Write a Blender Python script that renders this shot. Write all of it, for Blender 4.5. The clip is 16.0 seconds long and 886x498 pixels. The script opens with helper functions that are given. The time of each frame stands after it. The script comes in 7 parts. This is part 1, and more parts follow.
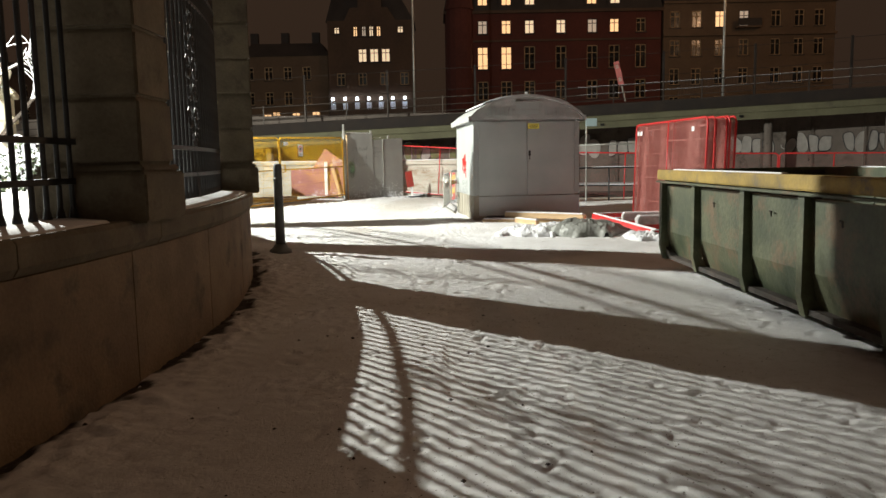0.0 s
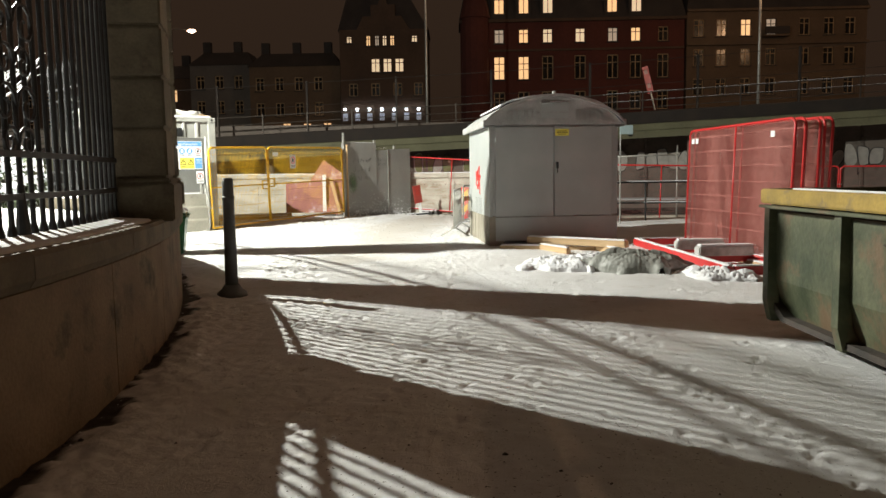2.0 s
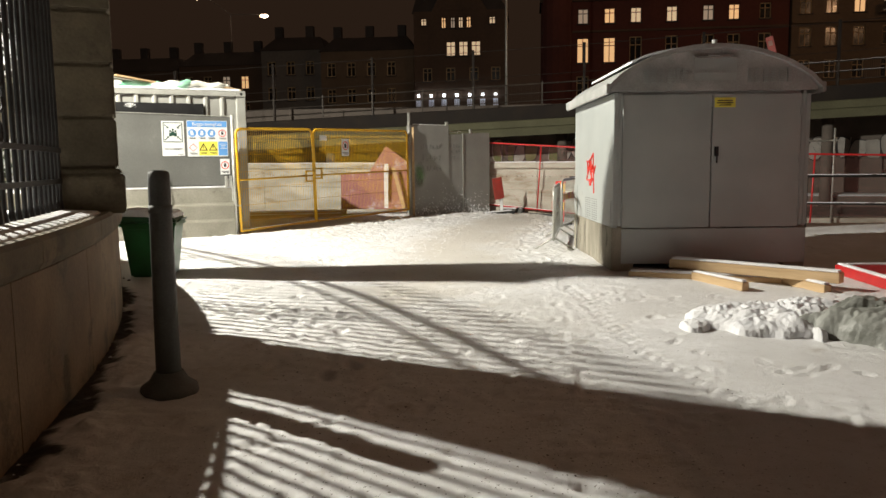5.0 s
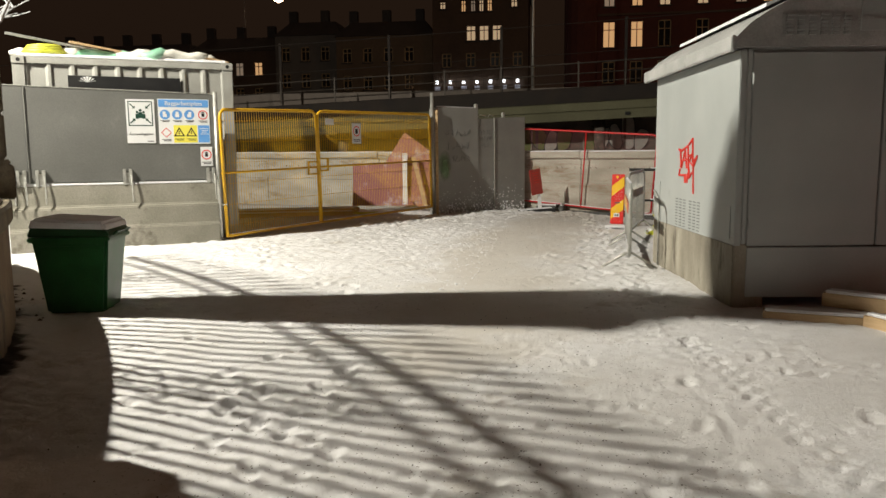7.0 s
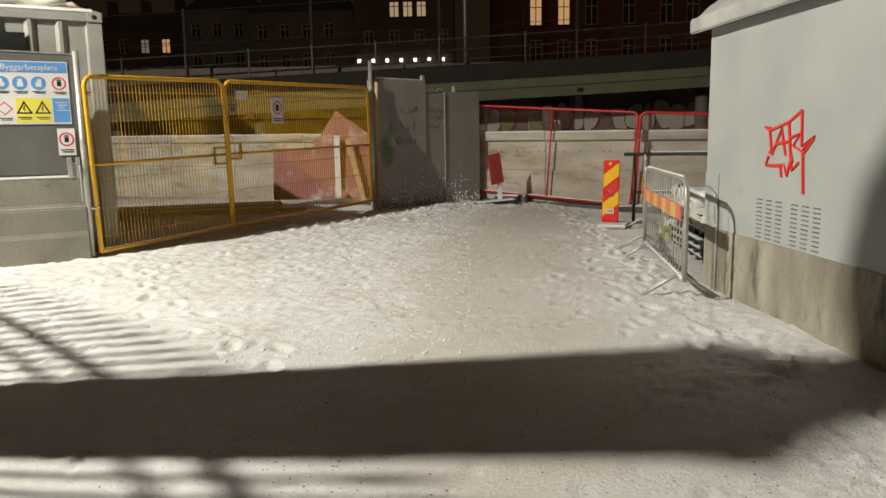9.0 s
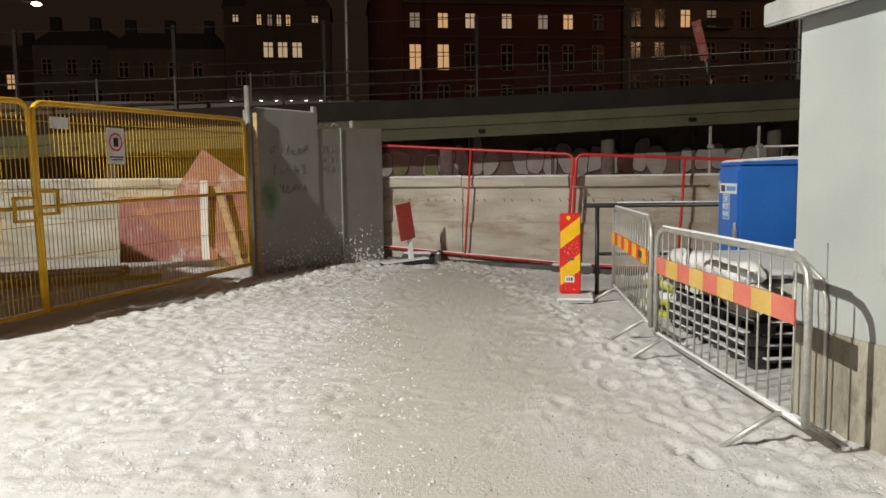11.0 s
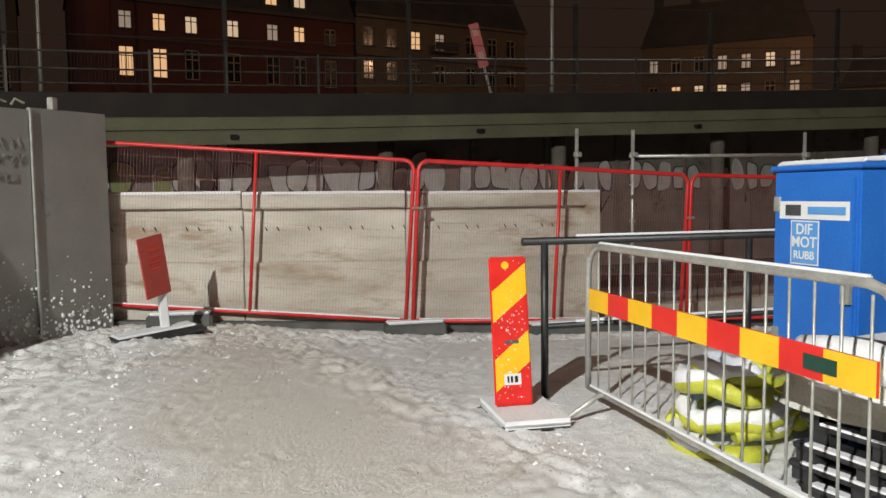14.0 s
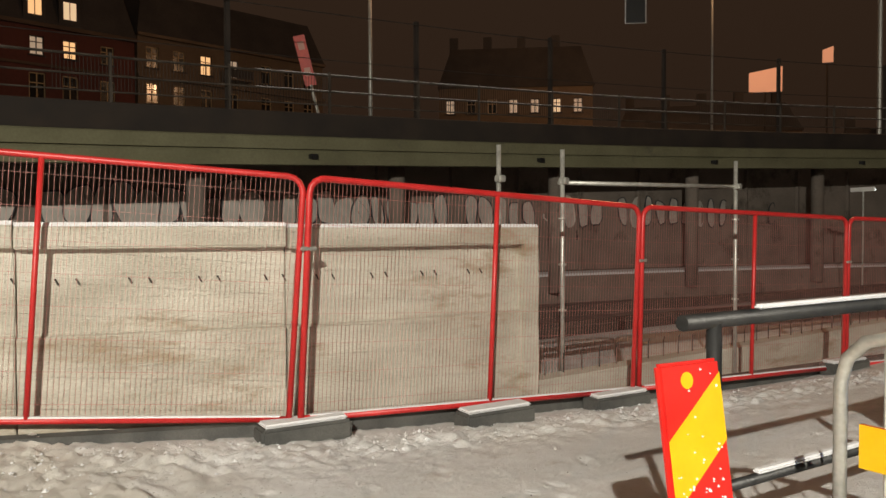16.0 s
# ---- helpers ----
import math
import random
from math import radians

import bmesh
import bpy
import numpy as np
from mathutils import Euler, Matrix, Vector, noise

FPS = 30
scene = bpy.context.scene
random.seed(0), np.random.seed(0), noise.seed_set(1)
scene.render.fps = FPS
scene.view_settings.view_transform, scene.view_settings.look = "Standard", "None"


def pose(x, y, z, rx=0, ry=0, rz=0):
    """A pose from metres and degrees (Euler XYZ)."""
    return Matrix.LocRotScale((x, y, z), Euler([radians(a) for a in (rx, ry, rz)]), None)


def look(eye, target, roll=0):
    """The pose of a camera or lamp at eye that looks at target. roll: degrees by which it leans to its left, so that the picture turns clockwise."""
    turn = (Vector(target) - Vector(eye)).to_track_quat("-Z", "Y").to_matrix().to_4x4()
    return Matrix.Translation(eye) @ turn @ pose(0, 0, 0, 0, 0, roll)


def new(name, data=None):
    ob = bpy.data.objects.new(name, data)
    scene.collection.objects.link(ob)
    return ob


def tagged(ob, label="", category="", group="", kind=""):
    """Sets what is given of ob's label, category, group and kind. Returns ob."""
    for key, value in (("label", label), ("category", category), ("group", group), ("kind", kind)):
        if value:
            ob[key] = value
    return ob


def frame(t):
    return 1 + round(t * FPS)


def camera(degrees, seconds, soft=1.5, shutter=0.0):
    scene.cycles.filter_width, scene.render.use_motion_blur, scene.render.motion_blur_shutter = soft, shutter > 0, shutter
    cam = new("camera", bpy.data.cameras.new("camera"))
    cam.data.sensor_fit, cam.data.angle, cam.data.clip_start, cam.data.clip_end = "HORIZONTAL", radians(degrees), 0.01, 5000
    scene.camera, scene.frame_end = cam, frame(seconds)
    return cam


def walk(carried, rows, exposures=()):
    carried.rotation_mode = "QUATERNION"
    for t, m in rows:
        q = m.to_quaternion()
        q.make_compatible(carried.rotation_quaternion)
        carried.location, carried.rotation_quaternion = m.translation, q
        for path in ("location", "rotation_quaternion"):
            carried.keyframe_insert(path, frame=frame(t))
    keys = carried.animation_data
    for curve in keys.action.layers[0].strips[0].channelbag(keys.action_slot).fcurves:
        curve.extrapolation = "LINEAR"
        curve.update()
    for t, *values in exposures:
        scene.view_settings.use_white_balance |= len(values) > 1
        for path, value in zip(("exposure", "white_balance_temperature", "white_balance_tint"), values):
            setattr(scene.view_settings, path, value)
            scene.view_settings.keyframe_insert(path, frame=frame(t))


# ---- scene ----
cam = camera(60.7, 16.0)
METRES, EYE, TILT, LEAN, TURN = 25.0, 1.5, -0.5, 0.0, 0.0
ROWS = [
    (0.0, 0.0, 0.0, 0.0, -0.11, -6.15, 1.03),
    (0.5, 0.0022, 0.0324, 0.0008, -0.34, -7.0, 0.93),
    (1.0, 0.0038, 0.0651, 0.0013, 0.04, -6.8, 0.88),
    (1.5, 0.0051, 0.0982, 0.0015, 0.51, -6.15, 0.85),
    (2.0, 0.0056, 0.1301, 0.0015, 1.08, -5.18, 0.88),
    (2.5, 0.0057, 0.163, 0.0017, 1.31, -4.75, 0.86),
    (3.0, 0.0039, 0.1945, 0.0024, 1.91, -4.67, 0.74),
    (3.5, 0.001, 0.2262, 0.0032, 3.45, -4.69, 0.63),
    (4.0, -0.0032, 0.2582, 0.0034, 5.22, -4.94, 0.67),
    (6.5, -0.0306, 0.4116, 0.004, 7.35, -6.91, 0.55),
    (7.0, -0.0381, 0.4429, 0.0048, 7.93, -6.7, 0.52),
    (7.5, -0.0448, 0.4738, 0.0057, 8.24, -6.33, 0.6),
    (8.0, -0.0536, 0.5047, 0.0049, 7.63, -6.43, 0.75),
    (8.5, -0.0624, 0.5351, 0.0049, 5.07, -7.37, 0.85),
    (9.0, -0.0718, 0.5661, 0.0061, 2.0, -8.12, 0.94),
    (9.5, -0.0771, 0.5971, 0.0076, -0.47, -7.88, 0.98),
    (10.0, -0.0825, 0.626, 0.0077, -3.1, -6.91, 0.9),
    (12.5, -0.0936, 0.7775, 0.0073, -13.62, -3.03, 0.91),
    (13.0, -0.0932, 0.807, 0.0074, -17.08, -2.83, 0.94),
    (13.5, -0.0914, 0.8382, 0.0066, -22.58, -3.18, 0.94),
    (14.0, -0.0908, 0.8683, 0.0075, -28.03, -3.64, 0.87),
    (14.5, -0.0882, 0.8972, 0.0083, -33.12, -3.28, 0.77),
    (15.0, -0.0851, 0.9265, 0.0077, -36.27, -1.8, 0.68),
    (15.5, -0.0782, 0.9552, 0.0077, -39.02, -0.87, 0.6),
    (16.0, -0.0683, 0.987, 0.0081, -43.94, -1.05, 0.57),
]
walk(cam, [(t, pose(0, 0, EYE, TILT, LEAN, TURN) @ pose(METRES * x, METRES * y, METRES * z, 90 + pitch, roll, yaw)) for t, x, y, z, yaw, pitch, roll in ROWS],
     exposures=[(0, 1.10, 6250, 6), (2, 0.87, 6350, 6), (4, 0.63, 6550, 8), (6.5, 0.05, 6750, 10), (8, -0.25, 6800, 10), (9.3, -0.30, 6800, 10), (10, -0.25, 6750, 10), (12.5, 0.33, 6050, 10), (14, 0.45, 6100, 10), (15, 0.55, 6500, 10), (16, 0.75, 6850, 10)])

# ---- world and lights ----
scene.view_settings.exposure = 0.0
world = bpy.data.worlds.new("night_sky")
scene.world = world
world.use_nodes = True
wn = world.node_tree
wbg = wn.nodes["Background"]
wtc = wn.nodes.new("ShaderNodeTexCoord")
wsep = wn.nodes.new("ShaderNodeSeparateXYZ")
wramp = wn.nodes.new("ShaderNodeValToRGB")
wramp.color_ramp.elements[0].position = 0.0
wramp.color_ramp.elements[0].color = (0.037, 0.0205, 0.0125, 1)
wramp.color_ramp.elements[1].position = 0.32
wramp.color_ramp.elements[1].color = (0.047, 0.027, 0.017, 1)
# out-of-view upper sky brightened towards the zenith to fill the shaded ground
wramp.color_ramp.elements.new(1.0).color = (0.125, 0.076, 0.050, 1)
wn.links.new(wtc.outputs["Generated"], wsep.inputs[0])
wn.links.new(wsep.outputs["Z"], wramp.inputs[0])
wn.links.new(wramp.outputs[0], wbg.inputs[0])
wbg.inputs[1].default_value = 0.35


def lamp(name, kind, at, power, colour, radius=0.1, target=None, cone=None):
    d = bpy.data.lights.new(name, kind)
    d.energy, d.color, d.shadow_soft_size = power, colour, radius
    ob = new(name, d)
    ob.matrix_basis = look(at, target) if target else Matrix.Translation(at)
    return tagged(ob, kind="structure")


YARD_LAMP = (-10.9, 17.5, 7.9)
lamp("yard_lamp_light", "POINT", YARD_LAMP, 9200, (1.0, 0.965, 0.86), 0.09)
STREET = [(-24.0, 62.0, 12.5), (4.0, 58.0, 12.5), (18.3, 49.8, 12.5), (52.0, 51.0, 26.0)]
for p, power in zip(STREET, (60, 60, 70, 5800)):
    lamp("street_lamp_light", "POINT", p, power, (1.0, 0.55, 0.28), 0.2)

# ---- materials ----


def mat(name, c1, c2, scale=4.0, rough=0.8, metal=0.0, bump=0.25, fine=60.0, speck=0.25, vary=0.0, stretch=(1, 1, 1), stain=None, stain_at=0.6, coords="Object"):
    """A surface with two scales of colour, fine relief and, if given, stains of a third colour."""
    m = bpy.data.materials.new(name)
    m.use_nodes = True
    t, n = m.node_tree, m.node_tree.nodes
    b = n["Principled BSDF"]
    tc = n.new("ShaderNodeTexCoord")
    mp = n.new("ShaderNodeMapping")
    mp.inputs["Scale"].default_value = stretch
    t.links.new(tc.outputs[coords], mp.inputs[0])
    big, small = n.new("ShaderNodeTexNoise"), n.new("ShaderNodeTexNoise")
    big.inputs["Scale"].default_value, big.inputs["Detail"].default_value = scale, 6
    small.inputs["Scale"].default_value, small.inputs["Detail"].default_value = fine, 4
    for x in (big, small):
        t.links.new(mp.outputs[0], x.inputs["Vector"])
    ramp = n.new("ShaderNodeValToRGB")
    ramp.color_ramp.elements[0].position, ramp.color_ramp.elements[1].position = 0.32, 0.68
    ramp.color_ramp.elements[0].color, ramp.color_ramp.elements[1].color = (*c1, 1), (*c2, 1)
    t.links.new(big.outputs["Fac"], ramp.inputs[0])
    mix = n.new("ShaderNodeMix")
    mix.data_type, mix.blend_type = "RGBA", "OVERLAY"
    mix.inputs["Factor"].default_value = speck
    t.links.new(ramp.outputs[0], mix.inputs["A"])
    t.links.new(small.outputs["Fac"], mix.inputs["B"])
    out = mix.outputs["Result"]
    if stain:
        sn, sr, sm = n.new("ShaderNodeTexNoise"), n.new("ShaderNodeValToRGB"), n.new("ShaderNodeMix")
        sn.inputs["Scale"].default_value, sn.inputs["Detail"].default_value = scale * 0.7 + 0.4, 9
        sn.inputs["Roughness"].default_value = 0.7
        t.links.new(mp.outputs[0], sn.inputs["Vector"])
        sr.color_ramp.elements[0].position, sr.color_ramp.elements[1].position = stain_at - 0.05, stain_at + 0.07
        t.links.new(sn.outputs["Fac"], sr.inputs[0])
        sm.data_type = "RGBA"
        t.links.new(sr.outputs[0], sm.inputs["Factor"])
        t.links.new(out, sm.inputs["A"])
        sm.inputs["B"].default_value = (*stain, 1)
        out = sm.outputs["Result"]
    if vary:
        oi, hs, mr = n.new("ShaderNodeObjectInfo"), n.new("ShaderNodeHueSaturation"), n.new("ShaderNodeMapRange")
        mr.inputs["To Min"].default_value, mr.inputs["To Max"].default_value = 1 - vary, 1 + vary
        t.links.new(oi.outputs["Random"], mr.inputs["Value"])
        t.links.new(mr.outputs[0], hs.inputs["Value"])
        t.links.new(out, hs.inputs["Color"])
        out = hs.outputs["Color"]
    t.links.new(out, b.inputs["Base Color"])
    rr = n.new("ShaderNodeMapRange")
    rr.inputs["To Min"].default_value, rr.inputs["To Max"].default_value = max(0.05, rough - 0.12), min(1, rough + 0.12)
    t.links.new(big.outputs["Fac"], rr.inputs["Value"])
    t.links.new(rr.outputs[0], b.inputs["Roughness"])
    b.inputs["Metallic"].default_value = metal
    if bump:
        bp = n.new("ShaderNodeBump")
        bp.inputs["Strength"].default_value, bp.inputs["Distance"].default_value = bump, 0.01
        t.links.new(small.outputs["Fac"], bp.inputs["Height"])
        t.links.new(bp.outputs[0], b.inputs["Normal"])
    return m


def glow(name, colour, power):
    m = bpy.data.materials.new(name)
    m.use_nodes = True
    b = m.node_tree.nodes["Principled BSDF"]
    b.inputs["Base Color"].default_value = (*colour, 1)
    b.inputs["Emission Color"].default_value = (*colour, 1)
    b.inputs["Emission Strength"].default_value = power
    return m


SNOW = mat("fresh_snow", (0.74, 0.75, 0.78), (0.82, 0.82, 0.83), 6, 0.75, bump=0.6, fine=45, speck=0.15)
STONE = mat("sandstone", (0.125, 0.102, 0.066), (0.20, 0.165, 0.108), 3, 0.85, bump=0.5, fine=35, vary=0.12, stain=(0.10, 0.08, 0.055), stain_at=0.60)
PLINTH = mat("wall_stone", (0.18, 0.126, 0.078), (0.28, 0.21, 0.135), 2.2, 0.85, bump=0.5, fine=40, vary=0.08, stain=(0.10, 0.08, 0.055), stain_at=0.60)
IRON = mat("black_iron", (0.012, 0.013, 0.014), (0.03, 0.03, 0.03), 8, 0.45, bump=0.2)
CONCRETE = mat("cast_concrete", (0.39, 0.365, 0.30), (0.60, 0.575, 0.50), 1.5, 0.85, bump=0.5, fine=45, stretch=(0.6, 0.6, 2.2), stain=(0.33, 0.265, 0.185), stain_at=0.58)
# barrier concrete toned down in colour for the weaker lamp light falling there
BARRIERCON = mat("dimmed_concrete", (0.215, 0.205, 0.165), (0.295, 0.28, 0.235), 1.8, 0.85, bump=0.4, fine=45, stain=(0.12, 0.105, 0.08), stain_at=0.6)
KERBCON = mat("dark_concrete", (0.065, 0.066, 0.064), (0.12, 0.118, 0.11), 4, 0.85, bump=0.4)
PLINTHCON = mat("stained_concrete", (0.20, 0.18, 0.14), (0.40, 0.37, 0.30), 1.7, 0.85, bump=0.4, fine=45, stretch=(1.6, 1.6, 0.6), stain=(0.12, 0.105, 0.08), stain_at=0.6)
GREYPAINT = mat("grey_painted_steel", (0.36, 0.385, 0.38), (0.42, 0.445, 0.435), 1.5, 0.5, bump=0.06, fine=90, speck=0.08, stain=(0.30, 0.31, 0.30), stain_at=0.70)
ROOFGREY = mat("weathered_roof_sheet", (0.33, 0.34, 0.33), (0.46, 0.46, 0.45), 3, 0.6, bump=0.1, stain=(0.24, 0.24, 0.23), stain_at=0.64)
DARKGREY = mat("dark_grey_steel_plate", (0.28, 0.28, 0.265), (0.33, 0.33, 0.31), 2, 0.55, bump=0.12, speck=0.15, stain=(0.38, 0.38, 0.36), stain_at=0.70)
GALV = mat("galvanised_steel", (0.42, 0.42, 0.39), (0.56, 0.56, 0.52), 12, 0.45, metal=0.55, bump=0.1)
SHEET = mat("grey_hoarding_sheet", (0.112, 0.113, 0.104), (0.142, 0.143, 0.132), 1.3, 0.55, bump=0.08, stain=(0.19, 0.19, 0.175), stain_at=0.68)
CONTAINER = mat("white_container_paint", (0.30, 0.30, 0.275), (0.375, 0.375, 0.345), 2.5, 0.5, bump=0.08, stain=(0.40, 0.36, 0.30), stain_at=0.70)
YELLOW = mat("yellow_powder_coat", (0.64, 0.355, 0.015), (0.76, 0.44, 0.025), 6, 0.42, bump=0.08, stain=(0.36, 0.24, 0.05), stain_at=0.68)
RED = mat("red_powder_coat", (0.50, 0.022, 0.022), (0.62, 0.035, 0.035), 6, 0.4, bump=0.08, stain=(0.38, 0.03, 0.03), stain_at=0.68)
SKIPGREEN = mat("worn_green_paint", (0.036, 0.050, 0.026), (0.115, 0.122, 0.068), 2.2, 0.55, bump=0.45, fine=22, speck=0.4, stain=(0.15, 0.10, 0.055), stain_at=0.56)
SKIPYELLOW = mat("worn_yellow_band", (0.22, 0.15, 0.03), (0.42, 0.28, 0.05), 3, 0.6, bump=0.3, fine=30, stain=(0.14, 0.11, 0.07), stain_at=0.58)
RUSTDARK = mat("dark_rusty_steel", (0.03, 0.026, 0.022), (0.07, 0.055, 0.045), 5, 0.75, bump=0.3)
BINGREEN = mat("green_plastic", (0.012, 0.095, 0.028), (0.02, 0.13, 0.04), 4, 0.4, bump=0.08)
BINLID = mat("dark_green_plastic", (0.010, 0.06, 0.022), (0.016, 0.08, 0.03), 4, 0.45, bump=0.08)
BLUE = mat("blue_cabinet_paint", (0.022, 0.135, 0.52), (0.032, 0.175, 0.60), 2, 0.4, bump=0.05, stain=(0.05, 0.16, 0.45), stain_at=0.7)
BLACKPLASTIC = mat("black_plastic", (0.014, 0.014, 0.015), (0.04, 0.04, 0.042), 8, 0.6, bump=0.2)
BOLLARD = mat("dark_grey_rubber", (0.09, 0.095, 0.09), (0.14, 0.145, 0.138), 5, 0.6, bump=0.2)
WIRERED = mat("dull_red_wire", (0.42, 0.15, 0.13), (0.50, 0.22, 0.19), 6, 0.5, bump=0.0)
WOOD = mat("raw_timber", (0.46, 0.31, 0.16), (0.60, 0.43, 0.25), 3, 0.75, bump=0.3, fine=30, stretch=(0.3, 6, 6))
PINKPLY = mat("reddish_form_ply", (0.27, 0.085, 0.075), (0.37, 0.135, 0.12), 2, 0.6, bump=0.15, stain=(0.60, 0.50, 0.48), stain_at=0.60)
REFLRED = mat("reflective_red_sheet", (0.62, 0.018, 0.015), (0.74, 0.03, 0.022), 5, 0.35, bump=0.0, speck=0.05)
REFLYEL = mat("reflective_yellow_sheet", (0.80, 0.46, 0.01), (0.90, 0.55, 0.02), 5, 0.35, bump=0.0, speck=0.05)
DULLRED = mat("faded_red_plate", (0.40, 0.055, 0.045), (0.48, 0.08, 0.06), 5, 0.55, bump=0.1)
WHITEPLATE = mat("white_sign_sheet", (0.72, 0.73, 0.73), (0.78, 0.79, 0.78), 5, 0.4, bump=0.0, speck=0.05)
BLUEPLATE = mat("light_blue_sign_sheet", (0.10, 0.30, 0.66), (0.13, 0.34, 0.70), 5, 0.4, bump=0.0, speck=0.05)
SIGNYEL = mat("yellow_sign_sheet", (0.82, 0.74, 0.10), (0.86, 0.78, 0.13), 5, 0.4, bump=0.0, speck=0.05)
SIGNGREEN = mat("dark_green_ink", (0.01, 0.05, 0.035), (0.015, 0.06, 0.04), 5, 0.5, bump=0.0)
INK = mat("black_ink", (0.008, 0.008, 0.009), (0.014, 0.014, 0.014), 5, 0.5, bump=0.0)
REDINK = mat("red_spray_paint", (0.70, 0.03, 0.02), (0.78, 0.05, 0.03), 8, 0.5, bump=0.0)
TARP = mat("pale_tarpaulin", (0.50, 0.50, 0.44), (0.62, 0.61, 0.55), 4, 0.6, bump=0.3)
FADEDRED = mat("faded_red_film", (0.58, 0.15, 0.11), (0.66, 0.20, 0.15), 6, 0.6, bump=0.05)
FADEDYEL = mat("faded_yellow_film", (0.58, 0.38, 0.10), (0.66, 0.45, 0.14), 6, 0.6, bump=0.05)
FROSTCON = mat("frosted_concrete", (0.38, 0.37, 0.36), (0.62, 0.61, 0.60), 7, 0.85, bump=0.5, fine=50)
GREENTARP = mat("green_sacking", (0.10, 0.34, 0.20), (0.35, 0.55, 0.42), 4, 0.7, bump=0.3)
YELLOWHOSE = mat("yellow_hose", (0.42, 0.44, 0.03), (0.56, 0.57, 0.07), 6, 0.45, bump=0.1)
BRIDGECON = mat("bridge_concrete", (0.12, 0.116, 0.066), (0.165, 0.16, 0.095), 0.8, 0.85, bump=0.3, fine=20, stain=(0.09, 0.085, 0.06), stain_at=0.62)
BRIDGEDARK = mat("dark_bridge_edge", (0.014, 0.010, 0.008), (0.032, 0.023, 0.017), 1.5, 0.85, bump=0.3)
RETAIN = mat("grimy_concrete", (0.15, 0.125, 0.105), (0.24, 0.20, 0.17), 0.8, 0.9, bump=0.4, fine=25, stain=(0.09, 0.075, 0.06), stain_at=0.6)
TAGWHITE = mat("faded_white_spray", (0.50, 0.47, 0.43), (0.64, 0.60, 0.55), 3, 0.8, bump=0.0)
TAGGREEN = mat("faded_green_spray", (0.20, 0.22, 0.08), (0.26, 0.28, 0.12), 3, 0.8, bump=0.0)
TAGDARK = mat("dark_marker_ink", (0.045, 0.045, 0.05), (0.07, 0.07, 0.075), 8, 0.7, bump=0.0)
RAILGREY = mat("dull_bridge_rail", (0.045, 0.037, 0.03), (0.10, 0.083, 0.068), 3, 0.6, metal=0.3, bump=0.1)
BRICKRED = mat("red_facade", (0.085, 0.024, 0.018), (0.125, 0.037, 0.027), 0.3, 0.9, bump=0.2, fine=3)
FACADETAN = mat("tan_facade", (0.125, 0.085, 0.054), (0.175, 0.12, 0.076), 0.3, 0.9, bump=0.2, fine=3)
FACADEBROWN = mat("brown_facade", (0.08, 0.05, 0.034), (0.115, 0.073, 0.048), 0.3, 0.9, bump=0.2, fine=3)
FACADEGREY = mat("grey_facade", (0.13, 0.115, 0.10), (0.18, 0.16, 0.14), 0.3, 0.9, bump=0.2, fine=3)
ROOFDARK = mat("dark_sheet_roof", (0.035, 0.03, 0.028), (0.06, 0.05, 0.045), 0.5, 0.8, bump=0.1, fine=5)
GLASSDARK = mat("dark_window_glass", (0.012, 0.011, 0.010), (0.02, 0.018, 0.016), 1, 0.15, bump=0.0)
WIN_WARM = glow("warm_lit_window", (1.0, 0.58, 0.27), 0.52)
WIN_PALE = glow("pale_lit_window", (1.0, 0.72, 0.45), 0.38)
WIN_DIM = glow("dim_lit_window", (0.9, 0.70, 0.52), 0.16)
ARCADE = glow("arcade_light", (0.78, 0.84, 1.0), 0.045)
LAMPWHITE = glow("white_lamp", (0.85, 0.92, 1.0), 4.0)
LAMPWARM = glow("sodium_lamp", (1.0, 0.66, 0.44), 9.0)
YARDWALL = mat("pale_plaster", (0.55, 0.50, 0.36), (0.66, 0.60, 0.45), 1.5, 0.85, bump=0.2)
BARK = mat("dark_bark", (0.05, 0.04, 0.032), (0.09, 0.07, 0.055), 6, 0.9, bump=0.6, fine=25, stretch=(1, 1, 0.3))

# ---- mesh building ----


